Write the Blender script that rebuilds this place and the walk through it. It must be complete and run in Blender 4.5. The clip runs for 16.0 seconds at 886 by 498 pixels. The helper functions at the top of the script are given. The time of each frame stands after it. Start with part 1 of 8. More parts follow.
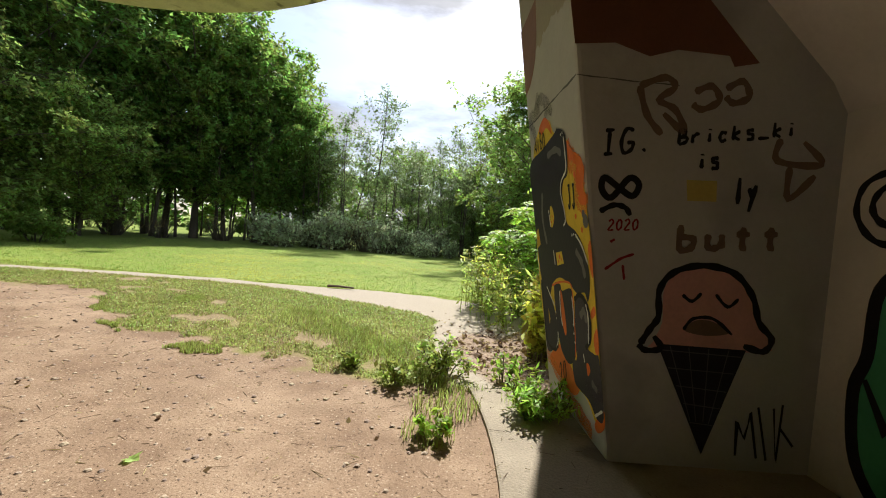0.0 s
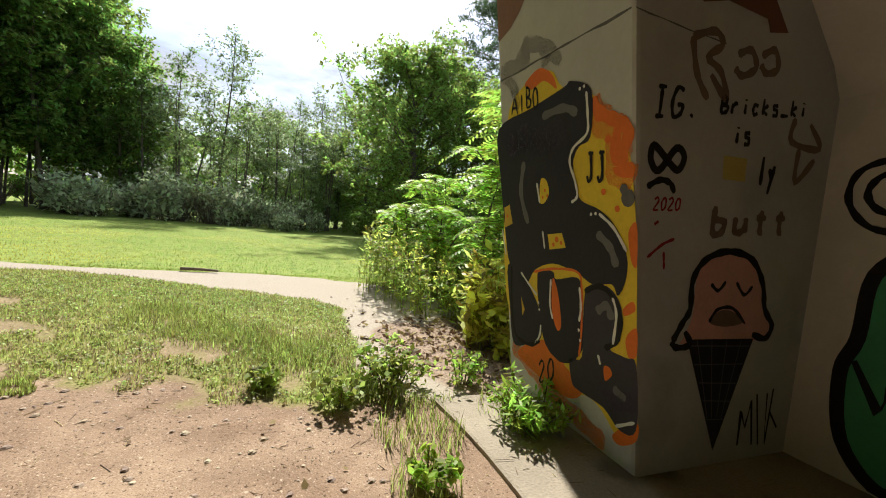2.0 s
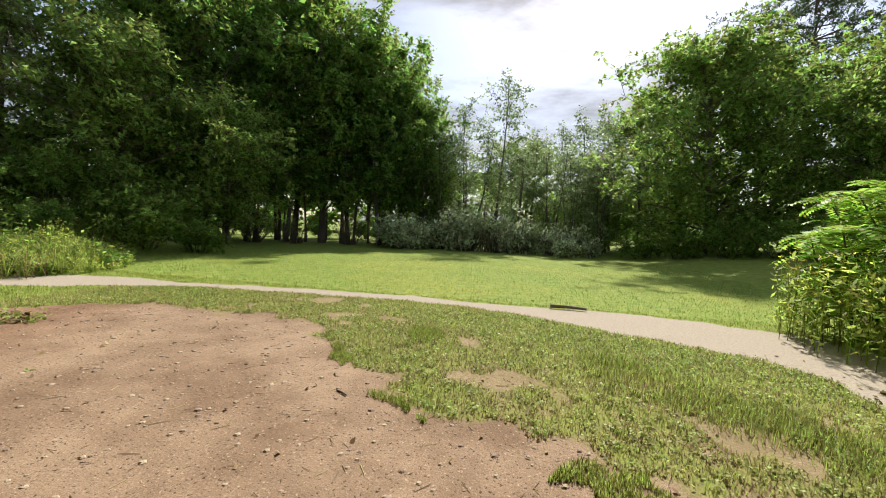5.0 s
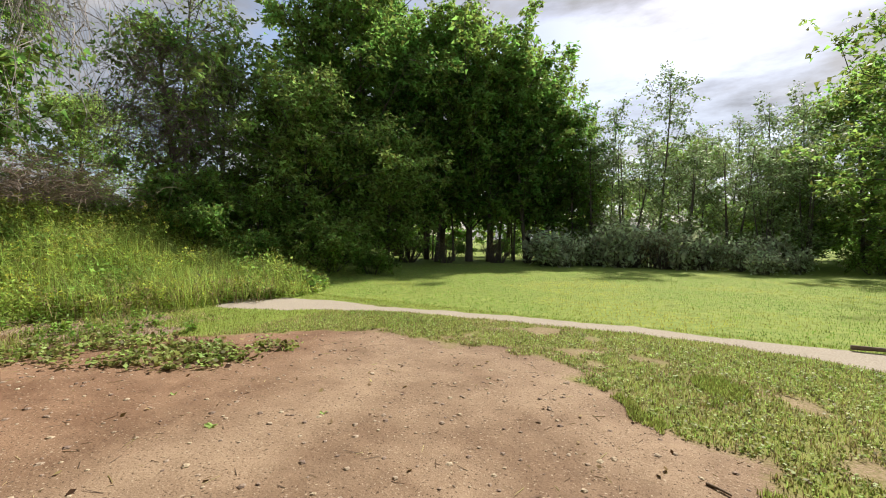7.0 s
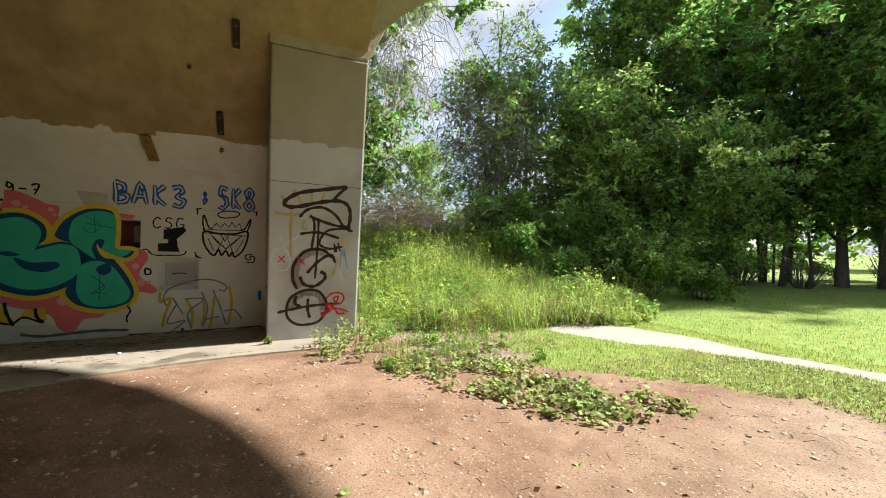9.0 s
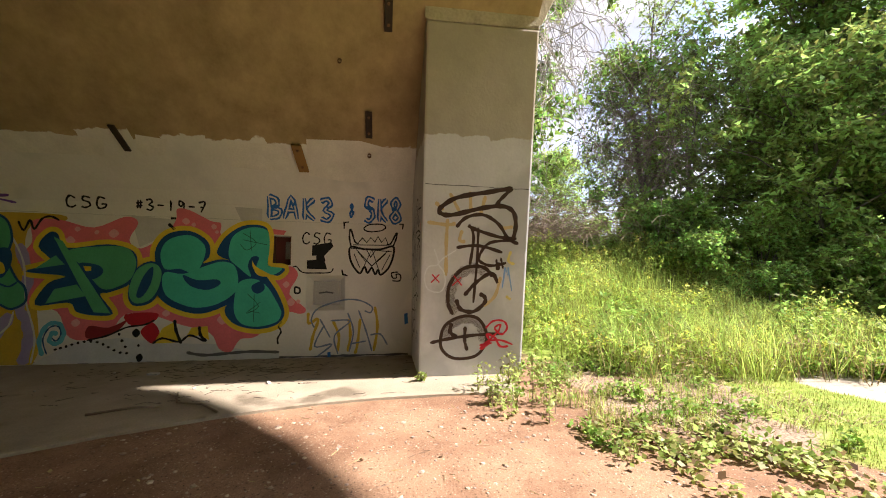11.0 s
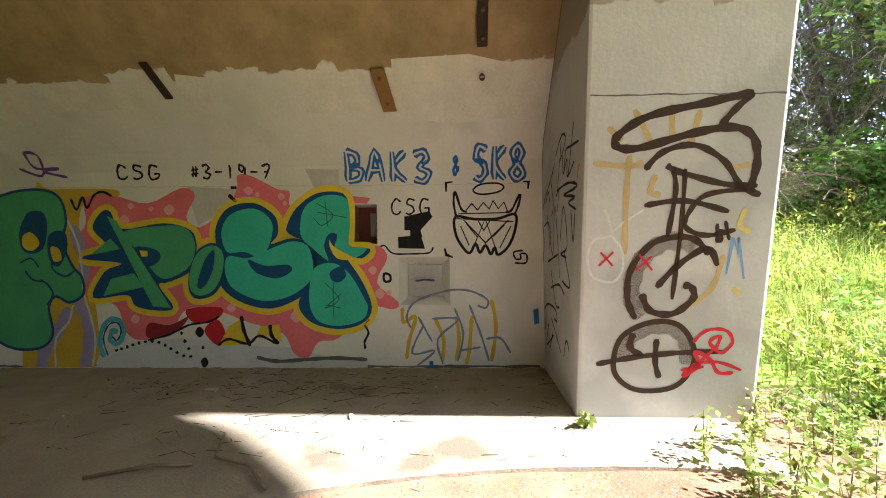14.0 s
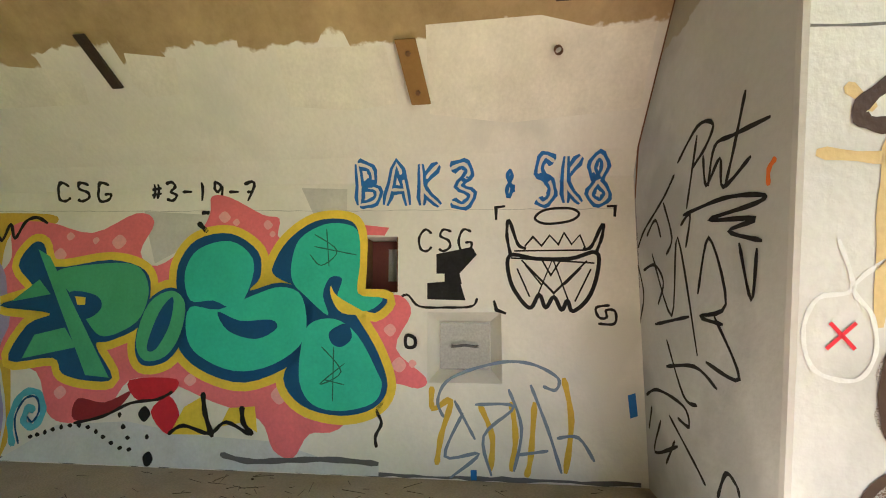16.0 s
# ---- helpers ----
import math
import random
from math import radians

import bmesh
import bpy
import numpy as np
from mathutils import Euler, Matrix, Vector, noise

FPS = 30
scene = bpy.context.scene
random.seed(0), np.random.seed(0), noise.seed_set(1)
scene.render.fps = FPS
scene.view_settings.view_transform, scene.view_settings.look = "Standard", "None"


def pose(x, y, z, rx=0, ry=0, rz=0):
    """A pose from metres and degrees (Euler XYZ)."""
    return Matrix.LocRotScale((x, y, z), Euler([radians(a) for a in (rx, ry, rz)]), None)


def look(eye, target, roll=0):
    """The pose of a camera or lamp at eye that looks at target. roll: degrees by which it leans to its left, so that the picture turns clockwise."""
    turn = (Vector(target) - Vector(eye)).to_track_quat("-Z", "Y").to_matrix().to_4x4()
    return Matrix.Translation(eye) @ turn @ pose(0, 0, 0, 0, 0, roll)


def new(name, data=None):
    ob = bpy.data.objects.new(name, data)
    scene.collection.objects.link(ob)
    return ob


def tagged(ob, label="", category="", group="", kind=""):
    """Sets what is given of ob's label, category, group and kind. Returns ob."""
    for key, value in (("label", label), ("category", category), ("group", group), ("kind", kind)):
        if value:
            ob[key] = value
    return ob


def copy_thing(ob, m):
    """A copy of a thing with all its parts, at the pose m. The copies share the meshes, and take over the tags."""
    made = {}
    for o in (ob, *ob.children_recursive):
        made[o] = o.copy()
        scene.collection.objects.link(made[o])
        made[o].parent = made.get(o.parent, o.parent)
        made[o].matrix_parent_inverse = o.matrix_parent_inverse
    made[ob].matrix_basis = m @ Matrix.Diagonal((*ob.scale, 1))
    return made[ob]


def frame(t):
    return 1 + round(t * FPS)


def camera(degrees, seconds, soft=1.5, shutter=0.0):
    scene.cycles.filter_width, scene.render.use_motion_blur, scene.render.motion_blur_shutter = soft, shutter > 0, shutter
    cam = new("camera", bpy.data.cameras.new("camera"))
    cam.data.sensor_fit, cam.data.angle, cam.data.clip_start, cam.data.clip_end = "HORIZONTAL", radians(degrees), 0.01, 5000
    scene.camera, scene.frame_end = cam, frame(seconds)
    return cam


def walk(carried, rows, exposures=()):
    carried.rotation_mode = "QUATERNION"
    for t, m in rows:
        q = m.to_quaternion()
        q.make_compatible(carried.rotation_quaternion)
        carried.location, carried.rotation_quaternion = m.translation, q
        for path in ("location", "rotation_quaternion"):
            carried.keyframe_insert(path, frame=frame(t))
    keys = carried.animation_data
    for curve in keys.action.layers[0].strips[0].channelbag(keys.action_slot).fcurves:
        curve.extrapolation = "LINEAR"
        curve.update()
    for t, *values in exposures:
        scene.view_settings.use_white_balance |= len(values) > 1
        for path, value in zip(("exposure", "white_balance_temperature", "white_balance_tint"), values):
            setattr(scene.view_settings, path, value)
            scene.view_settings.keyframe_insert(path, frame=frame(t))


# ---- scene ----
cam = camera(94.6, 16.0, 1.0)
METRES, EYE, TILT, LEAN, TURN = 12.9, 1.5, 0.0, 0.0, 0.0
ROWS = [
    (0.0, 0.0, 0.0, 0.0, 0.15, -1.86, -4.62),
    (0.5, -0.0132, 0.0178, -0.0002, -6.04, -2.0, -5.01),
    (1.0, -0.0255, 0.0412, -0.0012, -12.22, -2.11, -4.88),
    (1.5, -0.0387, 0.0606, -0.0032, -17.63, -2.68, -4.98),
    (2.0, -0.0602, 0.0784, -0.0043, -19.9, -3.81, -5.75),
    (2.5, -0.0883, 0.0955, -0.0038, -15.36, -3.49, -4.48),
    (3.0, -0.1174, 0.1162, -0.0004, -8.68, -2.98, -3.15),
    (3.5, -0.1518, 0.1304, -0.0027, -2.88, -3.15, -2.86),
    (4.0, -0.1828, 0.1442, -0.0038, 2.09, -3.16, -2.63),
    (6.5, -0.3549, 0.1816, -0.0055, 24.48, -2.12, -1.66),
    (7.0, -0.3862, 0.1852, -0.0019, 28.87, -1.38, -0.63),
    (7.5, -0.4226, 0.1933, -0.0027, 37.81, -1.16, -0.06),
    (8.0, -0.4544, 0.1914, -0.0033, 49.03, -1.03, 0.17),
    (8.5, -0.4863, 0.1864, -0.0009, 58.66, -0.46, 0.09),
    (9.0, -0.5193, 0.1873, 0.0011, 66.19, 0.53, -0.34),
    (9.5, -0.5531, 0.1844, 0.0028, 71.99, 1.36, -1.12),
    (12.0, -0.7079, 0.1483, 0.0034, 87.5, 2.25, 0.74),
    (12.5, -0.7372, 0.1445, 0.0026, 90.25, 1.59, 0.72),
    (13.0, -0.7596, 0.14, 0.0007, 93.07, 0.65, 0.67),
    (13.5, -0.7848, 0.1328, 0.002, 94.21, -0.17, 0.54),
    (14.0, -0.8108, 0.1284, 0.0006, 94.58, -0.17, 0.96),
    (14.5, -0.8404, 0.1222, 0.0025, 96.25, -0.26, 1.26),
    (15.0, -0.8663, 0.1126, 0.0013, 97.68, 1.36, 1.82),
    (15.5, -0.8942, 0.1054, 0.0017, 95.39, -0.08, 1.61),
    (16.0, -0.924, 0.0973, 0.0069, 96.69, 5.73, 0.15),
]
walk(cam, [(t, pose(0, 0, EYE, TILT, LEAN, TURN) @ pose(METRES * x, METRES * y, METRES * z, 90 + pitch, roll, yaw)) for t, x, y, z, yaw, pitch, roll in ROWS],
     [(0.0, 1.95, 6400, 12), (1.6, 1.95, 6500, 12), (2.4, 2.1, 6300, 12), (3.2, 1.85, 6600, 12), (4.2, 1.7, 6700, 13), (7.0, 1.65, 6700, 13), (8.2, 2.15, 6300, 11), (9.0, 2.45, 6100, 11), (11.8, 3.05, 6800, 24), (13.0, 3.35, 6300, 21), (14.5, 3.95, 5850, 15), (16.0, 4.65, 5600, 14)])

from mathutils.geometry import tessellate_polygon

# ---- light ----
SUN_DIR = Vector((0.14, 1.0, 0.97)).normalized()
sun = new("sun", bpy.data.lights.new("sun", "SUN"))
sun.data.energy, sun.data.angle, sun.data.color = 2.3, radians(1.6), (1.0, 0.94, 0.84)
sun.matrix_world = look((0, 0, 0), -SUN_DIR)
world = bpy.data.worlds.new("world")
scene.world = world
world.use_nodes = True
wn, wl = world.node_tree.nodes, world.node_tree.links
sky = wn.new("ShaderNodeTexSky")
sky.sky_type, sky.sun_disc = "NISHITA", False
sky.sun_elevation = math.asin(SUN_DIR.z)
sky.sun_rotation = math.atan2(SUN_DIR.x, SUN_DIR.y)
# thin streaky cloud over the blue
wtc = wn.new("ShaderNodeTexCoord")
wmap = wn.new("ShaderNodeMapping")
wmap.inputs["Scale"].default_value = (1.0, 1.6, 3.4)
wmap.inputs["Rotation"].default_value = (0.2, 0.1, 0.5)
wl.new(wtc.outputs["Generated"], wmap.inputs["Vector"])
wns = wn.new("ShaderNodeTexNoise")
wns.inputs["Scale"].default_value, wns.inputs["Detail"].default_value, wns.inputs["Roughness"].default_value = 2.2, 8.0, 0.58
wl.new(wmap.outputs["Vector"], wns.inputs["Vector"])
wr = wn.new("ShaderNodeValToRGB")
wr.color_ramp.elements[0].position, wr.color_ramp.elements[1].position = 0.40, 0.60
wr.color_ramp.elements[0].color = (0.2, 0.2, 0.2, 1)
wr.color_ramp.elements[1].color = (0.95, 0.95, 0.95, 1)
wl.new(wns.outputs["Fac"], wr.inputs["Fac"])
wmx = wn.new("ShaderNodeMix")
wmx.data_type = "RGBA"
wl.new(wr.outputs["Color"], wmx.inputs["Factor"])
wdim = wn.new("ShaderNodeVectorMath")
wdim.operation = "SCALE"
wdim.inputs["Scale"].default_value = 0.48
wl.new(sky.outputs["Color"], wdim.inputs[0])
wl.new(wdim.outputs["Vector"], wmx.inputs[6])
wgrey = wn.new("ShaderNodeTexNoise")
wgrey.inputs["Scale"].default_value, wgrey.inputs["Detail"].default_value = 3.1, 7.0
wl.new(wmap.outputs["Vector"], wgrey.inputs["Vector"])
wcl = wn.new("ShaderNodeValToRGB")
wcl.color_ramp.elements[0].position, wcl.color_ramp.elements[1].position = 0.42, 0.68
wcl.color_ramp.elements[0].color, wcl.color_ramp.elements[1].color = (0.52, 0.55, 0.60, 1), (1, 1, 1, 1)
wl.new(wgrey.outputs["Fac"], wcl.inputs["Fac"])
wsc = wn.new("ShaderNodeVectorMath")
wsc.operation = "SCALE"
wsc.inputs["Scale"].default_value = 1.9
wl.new(wcl.outputs["Color"], wsc.inputs[0])
wl.new(wsc.outputs["Vector"], wmx.inputs[7])
wbg = wn["Background"]
wbg.inputs["Strength"].default_value = 0.12
wl.new(wmx.outputs[2], wbg.inputs["Color"])


# ---- materials ----
def material(name, colours, scale=4.0, rough=0.85, bump=0.3, fine=40.0, metal=0.0, spots=None, random_tint=0.0, through_light=0.0, stretch=(1, 1, 1), island=0.0, contrast=0.28):
    """Noise between colours at one scale, finer grain and relief at another, and variation from piece to piece."""
    m = bpy.data.materials.new(name)
    m.use_nodes = True
    n, l = m.node_tree.nodes, m.node_tree.links
    b = n["Principled BSDF"]
    tc = n.new("ShaderNodeTexCoord")
    mp = n.new("ShaderNodeMapping")
    mp.inputs["Scale"].default_value = stretch
    l.new(tc.outputs["Object"], mp.inputs["Vector"])
    big = n.new("ShaderNodeTexNoise")
    big.inputs["Scale"].default_value, big.inputs["Detail"].default_value, big.inputs["Roughness"].default_value = scale, 6.0, 0.62
    l.new(mp.outputs["Vector"], big.inputs["Vector"])
    ramp = n.new("ShaderNodeValToRGB")
    el = ramp.color_ramp.elements
    while len(el) < len(colours):
        el.new(0.5)
    for i, c in enumerate(colours):
        el[i].position = 0.3 + 0.4 * i / max(1, len(colours) - 1)
        el[i].color = (*c, 1)
    l.new(big.outputs["Fac"], ramp.inputs["Fac"])
    small = n.new("ShaderNodeTexNoise")
    small.inputs["Scale"].default_value, small.inputs["Detail"].default_value = fine, 4.0
    l.new(mp.outputs["Vector"], small.inputs["Vector"])
    grain = n.new("ShaderNodeMapRange")
    grain.inputs[3].default_value, grain.inputs[4].default_value = 1 - contrast, 1 + contrast
    l.new(small.outputs["Fac"], grain.inputs[0])
    mul = n.new("ShaderNodeMix")
    mul.data_type, mul.blend_type = "RGBA", "MULTIPLY"
    mul.inputs["Factor"].default_value = 1.0
    l.new(ramp.outputs["Color"], mul.inputs[6])
    l.new(grain.outputs[0], mul.inputs[7])
    out = mul.outputs[2]
    if spots:
        sp = n.new("ShaderNodeTexNoise")
        sp.inputs["Scale"].default_value, sp.inputs["Detail"].default_value = spots[1], 5.0
        l.new(mp.outputs["Vector"], sp.inputs["Vector"])
        sr = n.new("ShaderNodeMapRange")
        sr.inputs[1].default_value, sr.inputs[2].default_value = spots[2], spots[2] + 0.08
        l.new(sp.outputs["Fac"], sr.inputs[0])
        mx = n.new("ShaderNodeMix")
        mx.data_type = "RGBA"
        l.new(sr.outputs[0], mx.inputs["Factor"])
        l.new(out, mx.inputs[6])
        mx.inputs[7].default_value = (*spots[0], 1)
        out = mx.outputs[2]
    if random_tint or island:
        src = n.new("ShaderNodeNewGeometry").outputs["Random Per Island"] if island else n.new("ShaderNodeObjectInfo").outputs["Random"]
        amount = island or random_tint
        hs = n.new("ShaderNodeHueSaturation")
        vr = n.new("ShaderNodeMapRange")
        vr.inputs[3].default_value, vr.inputs[4].default_value = 1 - amount, 1 + amount
        l.new(src, vr.inputs[0])
        l.new(vr.outputs[0], hs.inputs["Value"])
        hr = n.new("ShaderNodeMapRange")
        hr.inputs[3].default_value, hr.inputs[4].default_value = 0.5 - 0.06 * amount, 0.5 + 0.06 * amount
        l.new(src, hr.inputs[0])
        l.new(hr.outputs[0], hs.inputs["Hue"])
        l.new(out, hs.inputs["Color"])
        out = hs.outputs["Color"]
    l.new(out, b.inputs["Base Color"])
    b.inputs["Roughness"].default_value, b.inputs["Metallic"].default_value = rough, metal
    if bump:
        add = n.new("ShaderNodeMath")
        l.new(big.outputs["Fac"], add.inputs[0])
        l.new(small.outputs["Fac"], add.inputs[1])
        bp = n.new("ShaderNodeBump")
        bp.inputs["Strength"].default_value, bp.inputs["Distance"].default_value = bump, 0.02
        l.new(add.outputs[0], bp.inputs["Height"])
        l.new(bp.outputs["Normal"], b.inputs["Normal"])
    if through_light:
        tr = n.new("ShaderNodeBsdfTranslucent")
        l.new(out, tr.inputs["Color"])
        ms = n.new("ShaderNodeMixShader")
        ms.inputs[0].default_value = through_light
        l.new(b.outputs[0], ms.inputs[1])
        l.new(tr.outputs[0], ms.inputs[2])
        l.new(ms.outputs[0], n["Material Output"].inputs["Surface"])
    return m


def leafy(name, dark, light, glow=0.45, rough=0.5):
    m = material(name, (dark, light), 0.6, rough, 0.0, 3.0, through_light=glow, island=0.68)
    m.node_tree.nodes["Principled BSDF"].inputs["Specular IOR Level"].default_value = 0.35
    return m


CONCRETE = material("bare_concrete", ((0.32, 0.28, 0.21), (0.48, 0.43, 0.33), (0.40, 0.355, 0.275)), 1.3, 0.9, 0.35, 30, spots=((0.13, 0.115, 0.09), 2.5, 0.6))
SLAB = material("slab_concrete", ((0.245, 0.212, 0.155), (0.35, 0.305, 0.23)), 1.6, 0.92, 0.4, 55, spots=((0.14, 0.115, 0.08), 1.1, 0.585))
PATCH = material("grey_patch_paint", ((0.42, 0.42, 0.41), (0.50, 0.49, 0.47)), 2, 0.75, 0.12, 50)
BLACK = material("black_spray_paint", ((0.012, 0.012, 0.014), (0.022, 0.022, 0.024)), 5, 0.75, 0.1, 40)
BLACK.node_tree.nodes["Principled BSDF"].inputs["Specular IOR Level"].default_value = 0.2
BARK = material("tree_bark", ((0.07, 0.055, 0.04), (0.15, 0.125, 0.10)), 3, 0.95, 0.6, 22, stretch=(1, 1, 0.25))
DEAD = material("dead_twig", ((0.16, 0.12, 0.085), (0.27, 0.21, 0.16)), 2, 0.95, 0.3, 20)
GREYTWIG = material("weathered_twig", ((0.26, 0.23, 0.20), (0.40, 0.37, 0.33)), 2, 0.95, 0.3, 20)
VINE = material("dead_vine", ((0.12, 0.09, 0.075), (0.21, 0.165, 0.14)), 2, 0.95, 0.3, 20)
RUST = material("rusty_steel", ((0.10, 0.05, 0.025), (0.22, 0.11, 0.05)), 8, 0.85, 0.4, 60)
LEAF_DARK = leafy("dark_leaves", (0.13, 0.25, 0.05), (0.29, 0.42, 0.10), 0.7)
LEAF_MID = leafy("mid_leaves", (0.17, 0.28, 0.055), (0.32, 0.43, 0.1), 0.7)
LEAF_BRIGHT = leafy("bright_leaves", (0.27, 0.44, 0.05), (0.43, 0.57, 0.11), 0.66)
LEAF_SILVER = leafy("silver_leaves", (0.40, 0.48, 0.25), (0.68, 0.72, 0.52), 0.6)
LEAF_POPLAR = leafy("poplar_leaves", (0.18, 0.26, 0.09), (0.29, 0.37, 0.16), 0.5)
LEAF_CHERRY = leafy("cherry_leaves", (0.22, 0.33, 0.07), (0.37, 0.47, 0.13), 0.62)
LEAF_PINE = leafy("pine_needles", (0.07, 0.12, 0.06), (0.12, 0.18, 0.09), 0.3)
LEAF_YELLOW = leafy("yellow_green_leaves", (0.50, 0.52, 0.07), (0.68, 0.62, 0.11), 0.64)
LEAF_WEED = leafy("weed_leaves", (0.24, 0.33, 0.06), (0.42, 0.48, 0.12), 0.66)
# brighter copy of the weed leaves, lifts the dim backlit thicket by colour
LEAF_WEED_LIFTED = leafy("lifted_weed_leaves", (0.32, 0.42, 0.07), (0.52, 0.58, 0.15), 0.7)
LEAF_DRY = leafy("dry_leaves", (0.20, 0.14, 0.07), (0.33, 0.24, 0.13), 0.3, 0.8)
LEAF_IVY = leafy("ivy_leaves", (0.24, 0.34, 0.08), (0.46, 0.50, 0.17), 0.5)
LAWN = material("lawn_blades", ((0.11, 0.22, 0.03), (0.19, 0.30, 0.045), (0.27, 0.36, 0.07)), 0.9, 0.5, 0.0, 5.0, spots=((0.42, 0.40, 0.07), 0.22, 0.51), through_light=0.55, island=0.6)
GRASS = leafy("grass_blades", (0.22, 0.29, 0.055), (0.38, 0.41, 0.12), 0.6)
STRAW = leafy("straw", (0.34, 0.27, 0.13), (0.46, 0.37, 0.21), 0.3, 0.8)


# ---- mesh helpers ----
def mesh_of(name, verts, faces, mat=None, smooth=False):
    me = bpy.data.meshes.new(name)
    me.from_pydata([tuple(v) for v in verts], [], faces)
    me.update()
    if mat:
        me.materials.append(mat)
    if smooth:
        me.polygons.foreach_set("use_smooth", [True] * len(me.polygons))
    return me


def thing(name, m=None, label="", category="", group="", kind="", data=None):
    ob = new(name, data)
    if m is not None:
        ob.matrix_world = m
    return tagged(ob, label, category, group, kind)


def part(name, me, parent, label="", kind=""):
    ob = new(name, me)
    ob.parent = parent
    return tagged(ob, label, kind=kind)


def prism(outline, low, high, put):
    """A solid between two outlines of the same count: put(u, v, side) gives the corner."""
    n = len(outline)
    verts = [put(u, v, low) for u, v in outline] + [put(u, v, high) for u, v in outline]
    faces = [tuple(range(n))[::-1], tuple(range(n, 2 * n))]
    faces += [(i, (i + 1) % n, n + (i + 1) % n, n + i) for i in range(n)]
    return verts, faces


def bevelled(me, width=0.02, segments=2):
    bm = bmesh.new()
    bm.from_mesh(me)
    bmesh.ops.recalc_face_normals(bm, faces=bm.faces)
    edges = [e for e in bm.edges if len(e.link_faces) == 2 and e.calc_face_angle(0) > 0.4]
    bmesh.ops.bevel(bm, geom=edges, offset=width, segments=segments, affect="EDGES", profile=0.6)
    bm.to_mesh(me)
    bm.free()
    return me


def box_mesh(name, size, mat, bevel=0.006, base=True):
    sx, sy, sz = size
    o = [(-sx / 2, -sy / 2), (sx / 2, -sy / 2), (sx / 2, sy / 2), (-sx / 2, sy / 2)]
    z0 = 0 if base else -sz / 2
    v, f = prism(o, z0, z0 + sz, lambda u, w, s: (u, w, s))
    return bevelled(mesh_of(name, v, f, mat), bevel)


def chain(verts, faces, pts, radii, sides=6):
    """One unbroken tube through all the points."""
    k0 = len(verts)
    for i, p in enumerate(pts):
        d = Vector(pts[min(i + 1, len(pts) - 1)]) - Vector(pts[max(i - 1, 0)])
        q = d.to_track_quat("Z", "Y")
        verts.extend(Vector(p) + q @ Vector((radii[i] * math.cos(2 * math.pi * j / sides), radii[i] * math.sin(2 * math.pi * j / sides), 0)) for j in range(sides))
    for i in range(len(pts) - 1):
        for j in range(sides):
            a, b = k0 + i * sides + j, k0 + i * sides + (j + 1) % sides
            faces.append((a, b, b + sides, a + sides))


# ---- the structure: a concrete gun casemate, turned a little ----
TURN_S = radians(1.1)
CX, CY = -6.4, 2.64
FRAME_S = Matrix.Translation((CX, CY, 0)) @ Matrix.Rotation(TURN_S, 4, "Z")
HALF_WALL, HALF_PIER, LEAN_S, PIER_OUT = 9.07, 7.66, 0.17, 1.47
SPRING, CEIL, BACK = 2.55, 6.0, -9.0
PIT_R, PIT_V = 6.87, 0.2
CAN_R, CAN_V = 7.7, -1.03


def S(u, v, z):
    return FRAME_S @ Vector((u, v, z))


def smooth01(x):
    x = min(1.0, max(0.0, x))
    return x * x * (3 - 2 * x)


def ground_height(x, y):
    h = 0.0
    # weedy bank beside the casemate
    h += 2.3 * smooth01((-15.2 - x) / 7.0) * smooth01((y - 3.6) / 3.0) * smooth01((19 - y) / 6.0)
    # ground rises beyond the other pier
    h += 0.8 * smooth01((x - 2.2) / 6.0) * smooth01((y - 4.0) / 2.0)
    h += 0.05 * (noise.noise((x * 0.16, y * 0.16, 0)) + 0.3) * smooth01((y - 10.5) / 6)
    if math.hypot(x - CX, y - CY - PIT_V) < PIT_R + 6 and y < 12:
        h += 0.012 * noise.noise((x * 1.7, y * 1.7, 2)) + 0.008 * noise.noise((x * 5, y * 5, 5))
    return h


